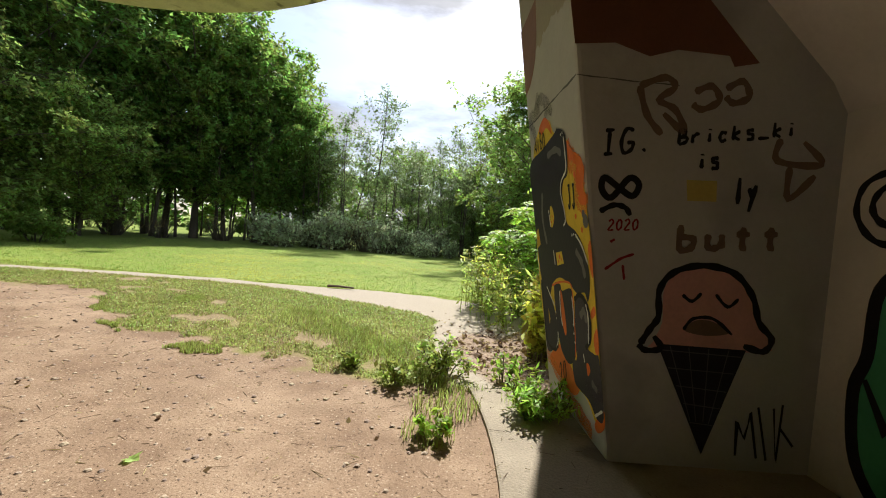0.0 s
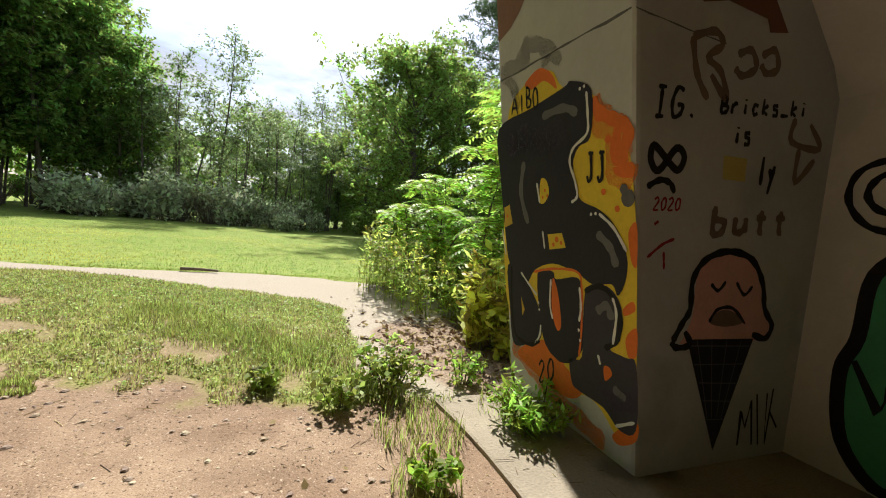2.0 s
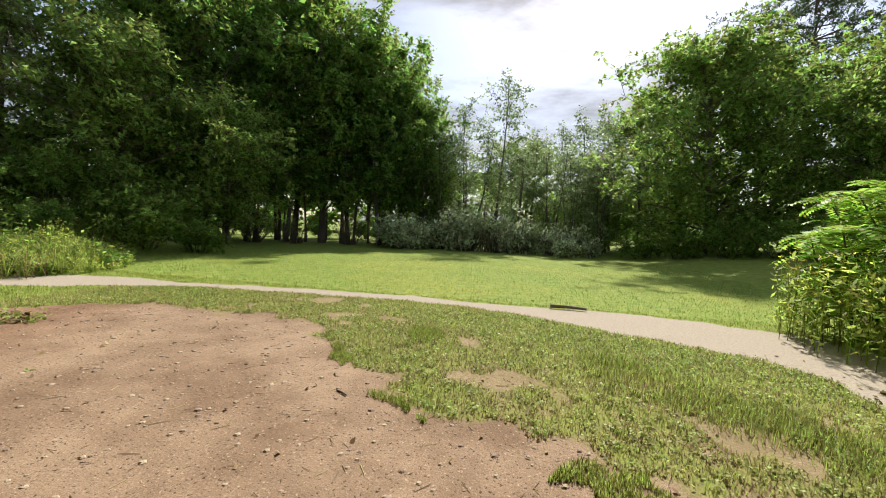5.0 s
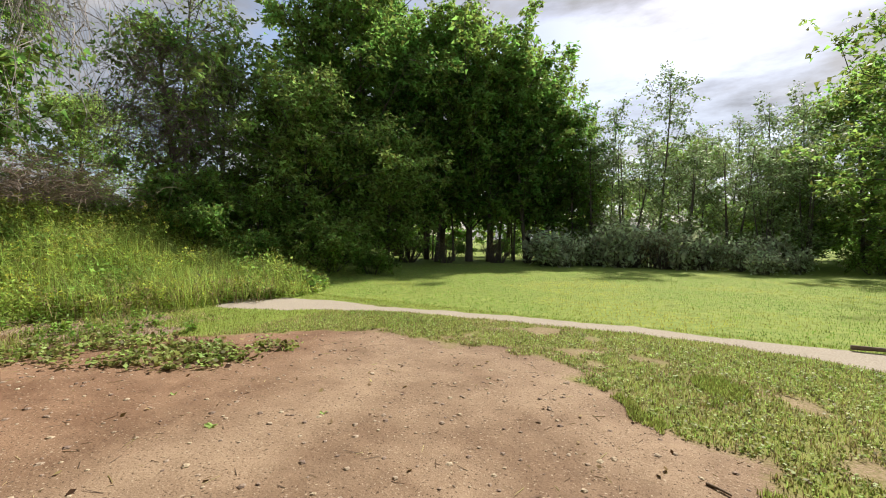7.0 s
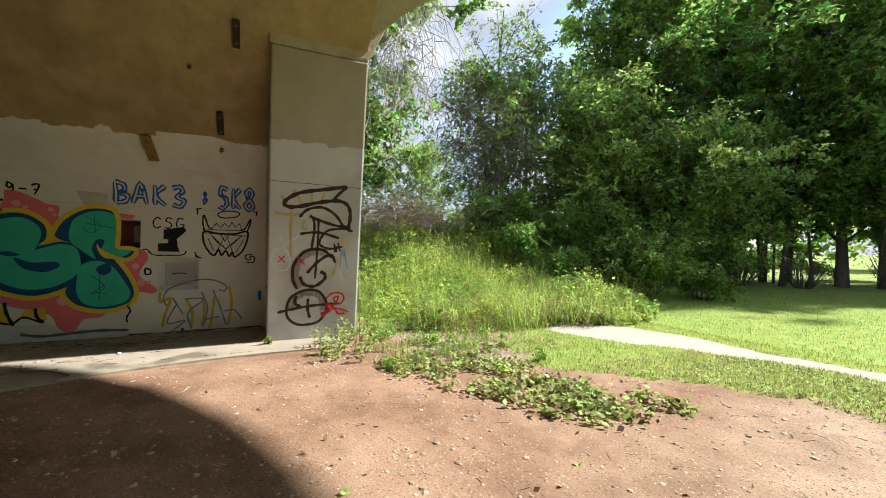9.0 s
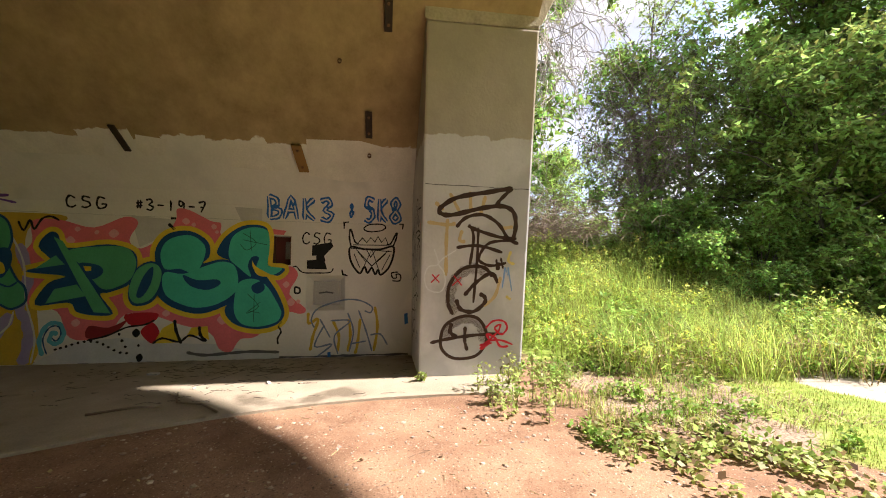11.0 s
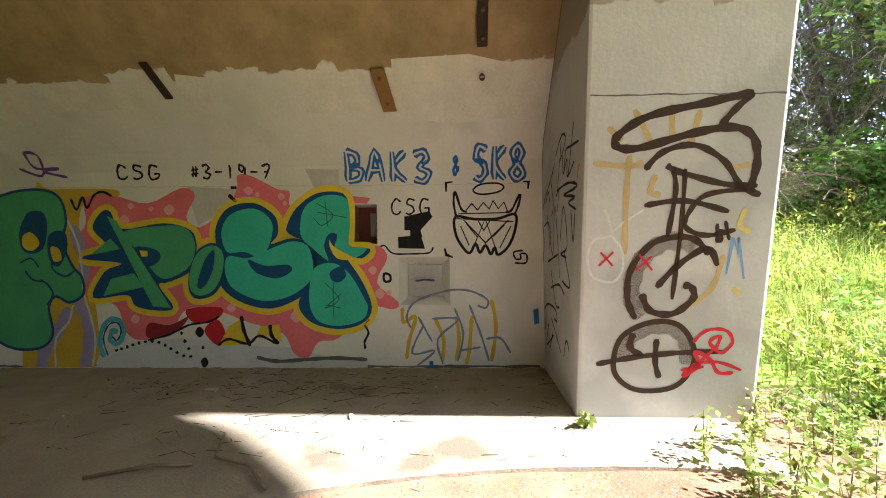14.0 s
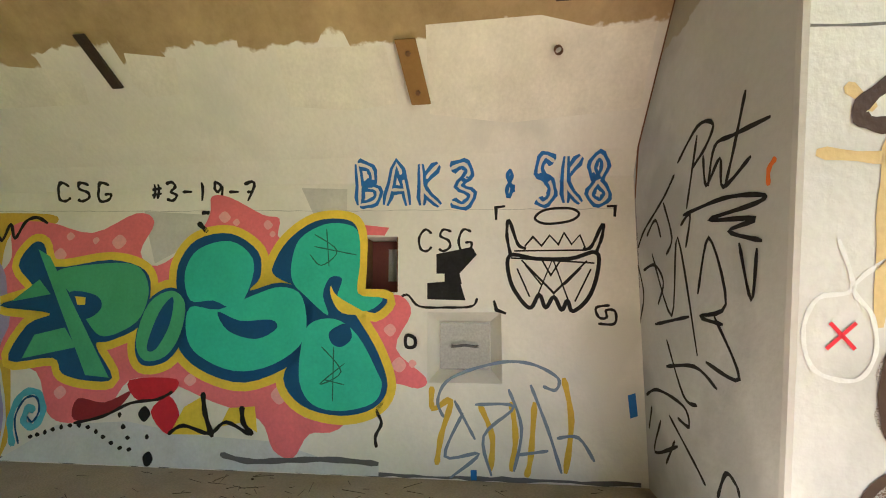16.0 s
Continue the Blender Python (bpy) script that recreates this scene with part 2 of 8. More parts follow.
def split_paint(name, low, high, band, jag, rough=0.8, second=None):
    """Concrete with a coat of paint below an uneven roller edge at the height band."""
    m = material(name, low, 1.1, rough, 0.16, 26, spots=second, contrast=0.07)
    n, l = m.node_tree.nodes, m.node_tree.links
    b = n["Principled BSDF"]
    old = b.inputs["Base Color"].links[0].from_socket
    geo = n.new("ShaderNodeTexCoord")
    sep = n.new("ShaderNodeSeparateXYZ")
    l.new(geo.outputs["Object"], sep.inputs[0])
    # steps along the wall: blocky roller strokes plus a small wobble
    comb = n.new("ShaderNodeCombineXYZ")
    l.new(sep.outputs["X"], comb.inputs[0])
    l.new(sep.outputs["Y"], comb.inputs[1])
    cells = n.new("ShaderNodeTexVoronoi")
    cells.inputs["Scale"].default_value = 1.7
    l.new(comb.outputs[0], cells.inputs["Vector"])
    cs = n.new("ShaderNodeSeparateColor")
    l.new(cells.outputs["Color"], cs.inputs[0])
    wob = n.new("ShaderNodeTexNoise")
    wob.inputs["Scale"].default_value, wob.inputs["Detail"].default_value = 7.0, 4.0
    l.new(geo.outputs["Object"], wob.inputs["Vector"])
    s1 = n.new("ShaderNodeMath"); s1.operation = "MULTIPLY_ADD"
    l.new(cs.outputs[0], s1.inputs[0])
    s1.inputs[1].default_value, s1.inputs[2].default_value = jag, band - jag / 2
    s2 = n.new("ShaderNodeMath"); s2.operation = "MULTIPLY_ADD"
    l.new(wob.outputs["Fac"], s2.inputs[0])
    s2.inputs[1].default_value = 0.14
    l.new(s1.outputs[0], s2.inputs[2])
    cmp_ = n.new("ShaderNodeMath"); cmp_.operation = "SUBTRACT"
    l.new(sep.outputs["Z"], cmp_.inputs[0])
    l.new(s2.outputs[0], cmp_.inputs[1])
    edge = n.new("ShaderNodeMapRange")
    edge.inputs[1].default_value, edge.inputs[2].default_value = 0.06, 0.075
    l.new(cmp_.outputs[0], edge.inputs[0])
    bare = n.new("ShaderNodeTexNoise")
    bare.inputs["Scale"].default_value, bare.inputs["Detail"].default_value, bare.inputs["Roughness"].default_value = 1.3, 10.0, 0.72
    l.new(geo.outputs["Object"], bare.inputs["Vector"])
    rp = n.new("ShaderNodeValToRGB")
    for i, c in enumerate(high):
        e = rp.color_ramp.elements[i] if i < 2 else rp.color_ramp.elements.new(0.5)
        e.color = (*c, 1)
    rp.color_ramp.elements[0].position, rp.color_ramp.elements[1].position = 0.3, 0.62
    l.new(bare.outputs["Fac"], rp.inputs["Fac"])
    mx = n.new("ShaderNodeMix"); mx.data_type = "RGBA"
    l.new(edge.outputs[0], mx.inputs["Factor"])
    l.new(old, mx.inputs[6])
    l.new(rp.outputs["Color"], mx.inputs[7])
    l.new(mx.outputs[2], b.inputs["Base Color"])
    return m


WALLPAINT = split_paint("wall_paint", ((0.71, 0.69, 0.64), (0.80, 0.78, 0.73)), ((0.25, 0.175, 0.085), (0.66, 0.52, 0.31), (0.46, 0.34, 0.18)), 3.27, 0.1, second=((0.66, 0.65, 0.61), 0.8, 0.55))
PIERPAINT = split_paint("pier_paint", ((0.47, 0.475, 0.485), (0.58, 0.585, 0.595)), ((0.33, 0.30, 0.235), (0.52, 0.475, 0.39), (0.42, 0.38, 0.305)), 3.1, 0.05, second=((0.42, 0.425, 0.435), 0.9, 0.56))


def ground_material():
    m = bpy.data.materials.new("ground")
    m.use_nodes = True
    n, l = m.node_tree.nodes, m.node_tree.links
    b = n["Principled BSDF"]
    tc = n.new("ShaderNodeTexCoord")
    at = n.new("ShaderNodeAttribute")
    at.attribute_name = "cover"
    sep = n.new("ShaderNodeSeparateColor")
    l.new(at.outputs["Color"], sep.inputs[0])

    def nz(scale, detail=6.0, rough=0.6):
        t = n.new("ShaderNodeTexNoise")
        t.inputs["Scale"].default_value, t.inputs["Detail"].default_value, t.inputs["Roughness"].default_value = scale, detail, rough
        l.new(tc.outputs["Object"], t.inputs["Vector"])
        return t.outputs["Fac"]

    def ramp(fac, *cols):
        r = n.new("ShaderNodeValToRGB")
        e = r.color_ramp.elements
        while len(e) < len(cols):
            e.new(0.5)
        for i, c in enumerate(cols):
            e[i].position, e[i].color = 0.32 + 0.36 * i / (len(cols) - 1), (*c, 1)
        l.new(fac, r.inputs["Fac"])
        return r.outputs["Color"]

    def mix(fac, a, c):
        x = n.new("ShaderNodeMix"); x.data_type = "RGBA"
        l.new(fac, x.inputs["Factor"]); l.new(a, x.inputs[6]); l.new(c, x.inputs[7])
        return x.outputs[2]

    def sharpen(fac, wobble, amount=0.5):
        a = n.new("ShaderNodeMath"); a.operation = "MULTIPLY_ADD"
        l.new(wobble, a.inputs[0]); a.inputs[1].default_value = amount
        l.new(fac, a.inputs[2])
        r = n.new("ShaderNodeMapRange")
        r.inputs[1].default_value, r.inputs[2].default_value = 0.5 + amount / 2 - 0.16, 0.5 + amount / 2 + 0.16
        l.new(a.outputs[0], r.inputs[0])
        return r.outputs[0]
    fine, mid, big, grit = nz(34), nz(5), nz(0.5), nz(120, 2)
    grass = mix(big, ramp(mid, (0.10, 0.17, 0.03), (0.17, 0.26, 0.045), (0.24, 0.30, 0.07)), ramp(mid, (0.17, 0.22, 0.045), (0.29, 0.32, 0.075)))
    thatch = ramp(fine, (0.14, 0.12, 0.045), (0.24, 0.21, 0.09), (0.33, 0.27, 0.14))
    worn = n.new("ShaderNodeMapRange")
    worn.inputs[1].default_value, worn.inputs[2].default_value, worn.inputs[4].default_value = 0.04, 0.42, 0.85
    l.new(sep.outputs[0], worn.inputs[0])
    grass = mix(worn.outputs[0], grass, thatch)
    dusty = nz(1.1)
    dr = n.new("ShaderNodeMapRange")
    dr.inputs[1].default_value, dr.inputs[2].default_value = 0.38, 0.62
    l.new(dusty, dr.inputs[0])
    earth = mix(dr.outputs[0], mix(fine, ramp(mid, (0.135, 0.085, 0.052), (0.23, 0.15, 0.095)), ramp(grit, (0.11, 0.07, 0.045), (0.36, 0.26, 0.18))), mix(fine, ramp(mid, (0.23, 0.155, 0.098), (0.35, 0.25, 0.165)), ramp(grit, (0.19, 0.13, 0.085), (0.52, 0.41, 0.30))))
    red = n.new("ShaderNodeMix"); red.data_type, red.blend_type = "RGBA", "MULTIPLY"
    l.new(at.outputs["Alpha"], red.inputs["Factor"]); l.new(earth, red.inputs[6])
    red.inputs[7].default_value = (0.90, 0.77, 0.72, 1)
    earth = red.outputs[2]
    chips = nz(48, 3.0, 0.5)

    def speck(base, lo, hi, colour):
        r = n.new("ShaderNodeMapRange")
        r.inputs[1].default_value, r.inputs[2].default_value = lo, hi
        l.new(chips, r.inputs[0])
        x = n.new("ShaderNodeMix"); x.data_type = "RGBA"
        l.new(r.outputs[0], x.inputs["Factor"]); l.new(base, x.inputs[6])
        x.inputs[7].default_value = (*colour, 1)
        return x.outputs[2]
    earth = speck(earth, 0.65, 0.68, (0.46, 0.38, 0.28))
    earth = speck(earth, 0.375, 0.345, (0.09, 0.06, 0.038))
    trail = ramp(fine, (0.28, 0.245, 0.195), (0.43, 0.385, 0.315))
    litter = ramp(fine, (0.10, 0.07, 0.05), (0.27, 0.20, 0.145), (0.36, 0.29, 0.21))
    c = mix(sharpen(sep.outputs[0], fine, 0.8), grass, earth)
    c = mix(sharpen(sep.outputs[1], fine), c, trail)
    c = mix(sharpen(sep.outputs[2], fine), c, litter)
    l.new(c, b.inputs["Base Color"])
    b.inputs["Roughness"].default_value = 0.95
    b.inputs["Specular IOR Level"].default_value = 0.2
    add = n.new("ShaderNodeMath")
    l.new(fine, add.inputs[0]); l.new(chips, add.inputs[1])
    bp = n.new("ShaderNodeBump")
    bp.inputs["Strength"].default_value, bp.inputs["Distance"].default_value = 0.42, 0.008
    l.new(add.outputs[0], bp.inputs["Height"])
    l.new(bp.outputs["Normal"], b.inputs["Normal"])
    return m


GROUND = ground_material()


def casemate_wall(side, name, label):
    """Side wall: upright to the springing, then sloping in to the ceiling, with thickness behind it."""
    prof = [(HALF_WALL, -0.2), (HALF_WALL, SPRING), (HALF_WALL - 0.12, SPRING + 0.2), (HALF_WALL - (CEIL - SPRING), CEIL), (HALF_WALL - (CEIL - SPRING), CEIL + 0.6), (HALF_WALL + 0.9, CEIL + 0.6), (HALF_WALL + 0.9, -0.2)]
    nv = 12
    verts, faces = [], []
    for j in range(nv + 1):
        v = BACK + (PIER_OUT - 0.02 - BACK) * j / nv
        verts += [S(side * u, v, z) for u, z in prof]
    k = len(prof)
    for j in range(nv):
        for i in range(k):
            a, b = j * k + i, j * k + (i + 1) % k
            faces.append((a, b, b + k, a + k) if side > 0 else (b, a, a + k, b + k))
    faces += [tuple(range(k)), tuple(range(nv * k, nv * k + k))]
    me = mesh_of(name, verts, faces, WALLPAINT)
    bm = bmesh.new(); bm.from_mesh(me)
    bmesh.ops.recalc_face_normals(bm, faces=bm.faces)
    bm.to_mesh(me); bm.free()
    return thing(name, None, label, "wall", kind="structure", data=me)


def pier(side, name, label):
    top = 4.62
    o = [(HALF_PIER, 0.0), (HALF_PIER, PIER_OUT), (HALF_WALL + 0.88, PIER_OUT), (HALF_WALL + 0.88, 0.0)]

    def put(u, v, z):
        shift = LEAN_S * z if u < HALF_PIER + 0.01 else 0
        return S(side * (u - shift), v, z)
    v, f = prism(o, -0.2, top, put)
    me = bevelled(mesh_of(name, v, f, PIERPAINT), 0.03, 2)
    return thing(name, None, label, "wall", kind="structure", data=me)


def canopy():
    """Overhanging roof slab with a bowed front edge and haunches down to the piers."""
    start = HALF_PIER - LEAN_S * 4.62
    def soffit(u):
        d = start - abs(u)
        return 4.64 + 1.36 * math.sqrt(1 - (1 - min(1.0, d / 0.5)) ** 2)
    verts, faces = [], []
    # strips across the width so that the soffit follows the haunch
    cols = 64
    for i in range(cols + 1):
        f = 2 * i / cols - 1
        u = start * math.copysign(1 - (1 - abs(f)) ** 1.5, f)
        front = CAN_V + math.sqrt(CAN_R ** 2 - u * u)
        front = 1.49 + (front - 1.49) * ((soffit(u) - 4.64) / 1.36) ** 1.5
        for j in range(7):
            v = -0.02 + (front + 0.02) * j / 6
            verts.append(S(u, v, soffit(u) + (0.04 if j == 6 else 0)))
        verts.append(S(u, front + 0.03, soffit(u) + 0.09))
        verts.append(S(u, front + 0.03, 7.0))
        verts.append(S(u, -0.02, 7.0))
    r = 10
    for i in range(cols):
        for j in range(r):
            a, b = i * r + j, i * r + (j + 1) % r
            faces.append((a, b, b + r, a + r))
    faces += [tuple(range(r))[::-1], tuple(range(cols * r, cols * r + r))]
    me = mesh_of("canopy", verts, faces, CONCRETE)
    bm = bmesh.new(); bm.from_mesh(me)
    bmesh.ops.recalc_face_normals(bm, faces=bm.faces)
    bm.to_mesh(me); bm.free()
    return thing("canopy", None, "overhanging bowed concrete canopy above the casemate mouth", "canopy", kind="structure", data=me)


def slab_block(name, outline, low, high, mat, label, kind="structure", category="wall"):
    v, f = prism(outline, low, high, S)
    return thing(name, None, label, category, kind=kind, data=bevelled(mesh_of(name, v, f, mat), 0.01, 1))


casemate_wall(-1, "wall_west", "grimy casemate side wall with white paint below bare concrete")
casemate_wall(1, "wall_east", "shaded casemate side wall with white paint below bare concrete")
pier(-1, "pier_west", "battered concrete pier with pale grey paint over its lower part")
pier(1, "pier_east", "battered concrete pier covered with painted letters and drawings")
canopy()
# unseen wall that closes the room; pale coat added to bounce light inward
slab_block("wall_back", [(-HALF_WALL - 0.9, BACK - 0.6), (HALF_WALL + 0.9, BACK - 0.6), (HALF_WALL + 0.9, BACK - 0.01), (-HALF_WALL - 0.9, BACK - 0.01)], -0.2, CEIL + 0.6, WALLPAINT, "unseen rear wall painted pale to bounce light inward")
w = HALF_WALL - (CEIL - SPRING) - 0.01
slab_block("ceiling", [(-w, BACK), (w, BACK), (w, -0.03), (-w, -0.03)], CEIL, CEIL + 0.6, CONCRETE, "bare concrete casemate ceiling", category="ceiling")
for side, nm in ((-1, "spandrel_west"), (1, "spandrel_east")):
    u0, u1 = side * (HALF_PIER - LEAN_S * 4.62 + 0.005), side * (HALF_WALL + 0.9)
    slab_block(nm, [(u0, 0.0), (u1, 0.0), (u1, PIER_OUT), (u0, PIER_OUT)], 4.63, 7.0, CONCRETE, "concrete spandrel above the pier")


def apron():
    """Concrete floor round the circular gun pit."""
    verts, faces = [], []
    n = 60
    a0 = math.asin((PIER_OUT - 0.25 - PIT_V) / PIT_R)
    angs = [a0 - (math.pi + 2 * a0) * i / n for i in range(n + 1)]
    for a in angs:
        c, s_ = math.cos(a), math.sin(a)
        u, v = PIT_R * c, PIT_V + PIT_R * s_
        # outward to the walls
        ou = (HALF_WALL - 0.005) * (1 if c > 0 else -1) if abs(c) * 8.8 > abs(s_) * HALF_WALL or v > 0 else None
        if v > -4.5:
            ou, ov = (HALF_WALL - 0.005) * (1 if c > 0 else -1), v
        else:
            ou, ov = c / max(abs(c), abs(s_)) * (HALF_WALL - 0.005), BACK + 0.005
        for uu, vv, z in ((u, v, -0.12), (u, v, 0.028), (u + c * 0.02, v + s_ * 0.02, 0.035), (ou, ov, 0.035), (ou, ov, -0.12)):
            verts.append(S(uu, vv, z))
    for i in range(n):
        for j in range(5):
            a, b = i * 5 + j, i * 5 + (j + 1) % 5
            faces.append((a, b, b + 5, a + 5))
    faces += [(0, 1, 2, 3, 4), (n * 5, n * 5 + 1, n * 5 + 2, n * 5 + 3, n * 5 + 4)]
    me = mesh_of("floor", verts, faces, SLAB)
    bm = bmesh.new(); bm.from_mesh(me)
    bmesh.ops.recalc_face_normals(bm, faces=bm.faces)
    bm.to_mesh(me); bm.free()
    return thing("floor", None, "worn dusty concrete floor round the earth-filled pit", "floor", kind="structure", data=me)


apron()


# ---- ground ----
def seg_dist(x, y, pts):
    best = 1e9
    for (x0, y0), (x1, y1) in zip(pts, pts[1:]):
        dx, dy = x1 - x0, y1 - y0
        t = min(1, max(0, ((x - x0) * dx + (y - y0) * dy) / (dx * dx + dy * dy)))
        best = min(best, math.hypot(x - x0 - t * dx, y - y0 - t * dy))
    return best


TRAIL = [(-13.0, 8.45), (-11.0, 9.05), (-9.0, 9.55), (-5.5, 9.85), (-3.4, 9.6), (-1.2, 9.1), (0.3, 8.6), (1.0, 7.4), (1.0, 6.0), (0.9, 4.9)]


def trail_half(x, y):
    if x < -10:
        return 0.30 + 0.55 * smooth01((-10 - x) / 3)
    return 0.26 + 0.75 * smooth01((x + 4.2) / 3.6)


EDGE_X = (-14.0, -11.0, -8.7, -6.6, -6.0, -4.4, -3.4, -1.8, -0.5, 1.0)
EDGE_Y = (4.4, 6.1, 7.5, 7.4, 6.9, 5.7, 5.1, 4.5, 4.0, 3.9)


def cover(x, y):
    """How much bare earth, trail and weeds at a place: 0 to 1 each."""
    n1 = noise.noise((x * 0.45, y * 0.45, 3.3))
    n2 = noise.noise((x * 1.4, y * 1.4, 7.1))
    n3 = noise.noise((x * 3.6, y * 3.6, 1.7))
    # edge of the bare earth, as a line over the plan
    edge = float(np.interp(x, EDGE_X, EDGE_Y))
    strip = smooth01((edge + 2.6 - y) / 0.8) * smooth01((x + 9.5) / 2)
    bare = smooth01((edge + 0.35 * n1 + 0.45 * n2 + 0.3 * n3 - y) / 0.7 + 0.5)
    bare = max(bare, strip * (0.1 + 0.44 * smooth01(0.45 + 0.9 * n2 + 0.9 * n3)))
    d = seg_dist(x, y, TRAIL)
    trail = smooth01((trail_half(x, y) + 0.12 * n2 + 0.06 * n3 - d) / 0.22 + 0.5)
    litter = smooth01((1.6 - math.hypot((x - 1.3) / 1.2, (y - 5.3) / 1.7) * 1.6 + 0.4 * n2) / 0.5)
    litter = max(litter, smooth01((1.5 - math.hypot((x + 13.2) / 1.9, (y - 5.5) / 1.2) * 1.5 + 0.5 * n2) / 0.5))
    return bare, trail, litter


def ground():
    xs = sorted(set([round(-22 + 0.14 * i, 3) for i in range(int(30 / 0.14))] + [-3000, -800, -250, -120, -80, -60, -48, -40, -34, -30, -27, -24.5, 9, 11, 14, 18, 24, 32, 45, 60, 80, 120, 250, 800, 3000]))
    ys = sorted(set([round(-1.0 + 0.14 * i, 3) for i in range(int(14 / 0.14))] + [round(13.2 + 0.5 * i, 3) for i in range(40)] + [-3000, -800, -200, -60, -30, -14, -8, -5, -3, -2, 35, 38, 43, 50, 60, 80, 120, 250, 800, 3000]))
    verts, faces, col = [], [], []
    nx = len(xs)
    for y in ys:
        for x in xs:
            inside = -22.5 < x < 8.5 and -3 < y < 34
            verts.append((x, y, ground_height(x, y) if -45 < x < 45 and y < 60 else 0.0))
            col.append(cover(x, y) if inside or y <= 3 else (1.0 if y < -3 else 0.0, 0.0, 0.0))
    for j in range(len(ys) - 1):
        for i in range(nx - 1):
            a = j * nx + i
            faces.append((a, a + 1, a + nx + 1, a + nx))
    me = mesh_of("ground", verts, faces, GROUND, True)
    at = me.color_attributes.new("cover", "FLOAT_COLOR", "POINT")
    flat = np.ones((len(verts), 4), dtype=np.float32)
    flat[:, :3] = np.array(col, dtype=np.float32)
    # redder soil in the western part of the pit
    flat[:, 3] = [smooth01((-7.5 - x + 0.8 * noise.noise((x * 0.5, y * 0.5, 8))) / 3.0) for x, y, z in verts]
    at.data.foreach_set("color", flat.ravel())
    return thing("ground", None, "lawn and bare trodden earth with a narrow footpath", "ground", kind="structure", data=me)


ground()


# ---- plants ----
def tube(verts, faces, p0, p1, r0, r1, sides=6):
    d = (Vector(p1) - Vector(p0))
    if d.length < 1e-5:
        return
    q = d.to_track_quat("Z", "Y")
    k = len(verts)
    for p, r in ((p0, r0), (p1, r1)):
        for i in range(sides):
            a = 2 * math.pi * i / sides
            verts.append(Vector(p) + q @ Vector((r * math.cos(a), r * math.sin(a), 0)))
    for i in range(sides):
        j = (i + 1) % sides
        faces.append((k + i, k + j, k + sides + j, k + sides + i))


def leaf_quads(name, corners, mat):
    """One mesh of loose leaves: corners is an array of leaf, corner, axis."""
    n, k = corners.shape[:2]
    me = bpy.data.meshes.new(name)
    me.vertices.add(n * k)
    me.vertices.foreach_set("co", corners.reshape(-1, 3).astype(np.float32).ravel())
    me.loops.add(n * k)
    me.loops.foreach_set("vertex_index", np.arange(n * k, dtype=np.int32))
    me.polygons.add(n)
    me.polygons.foreach_set("loop_start", np.arange(0, n * k, k, dtype=np.int32))
    me.polygons.foreach_set("loop_total", np.full(n, k, dtype=np.int32))
    me.update(calc_edges=True)
    me.materials.append(mat)
    return me


def leaf_mesh(name, centres, spread, count, size, mat, rng, droop=0.3, flat=0.6, long=1.7, sprays=0):
    """Many small pointed leaves gathered in clumps round the centres, or strung along little twigs that leave them."""
    per = max(1, count // max(1, len(centres)))
    c = np.array(centres, dtype=np.float64)
    n = per * len(c)
    base = np.repeat(c, per, axis=0)
    reach = np.repeat(0.5 + 0.9 * rng.random((len(c), 1)), per, axis=0)
    yaw = rng.random(n) * 2 * np.pi
    tilt = rng.normal(-droop, 0.5, n)
    d = np.stack([np.cos(yaw) * np.cos(tilt), np.sin(yaw) * np.cos(tilt), np.sin(tilt)], 1)
    if sprays:
        tw = rng.normal(0, 1, (len(c), sprays, 3))
        tw[:, :, 2] = tw[:, :, 2] * flat + 0.12
        tw /= np.maximum(1e-6, np.linalg.norm(tw, axis=2, keepdims=True))
        pick = tw[np.repeat(np.arange(len(c)), per), rng.integers(0, sprays, n)]
        along = 0.1 + 0.9 * rng.random((n, 1)) ** 0.7
        off = pick * along * spread * reach
        off[:, 2] -= (along[:, 0] ** 2) * spread * 0.1
        off += rng.normal(0, 0.085 * spread, (n, 3)) * (1.25 - 0.6 * along)
        d = d * 0.8 + pick * 0.7
        d /= np.maximum(1e-6, np.linalg.norm(d, axis=1, keepdims=True))
    else:
        off = rng.normal(0, 1, (n, 3))
        off /= np.maximum(1e-6, np.linalg.norm(off, axis=1, keepdims=True))
        off *= reach * (rng.random((n, 1)) ** 0.45) * np.array([spread, spread, spread * flat])
    pos = base + off
    side = np.cross(d, np.array([0, 0, 1.0]) + rng.normal(0, 0.45, (n, 3)))
    side /= np.maximum(1e-6, np.linalg.norm(side, axis=1, keepdims=True))
    s = size * (0.6 + 0.8 * rng.random((n, 1)))
    L, W = s * long / 2, s / 2
    if sprays:
        v = np.stack([pos - d * L * 0.7 + side * W * 0.9, pos + d * L, pos - d * L * 0.5 - side * W * 0.9], 1)
    else:
        v = np.stack([pos - d * L, pos + side * W - d * L * 0.1, pos + d * L, pos - side * W - d * L * 0.1], 1)
    return leaf_quads(name, v, mat)


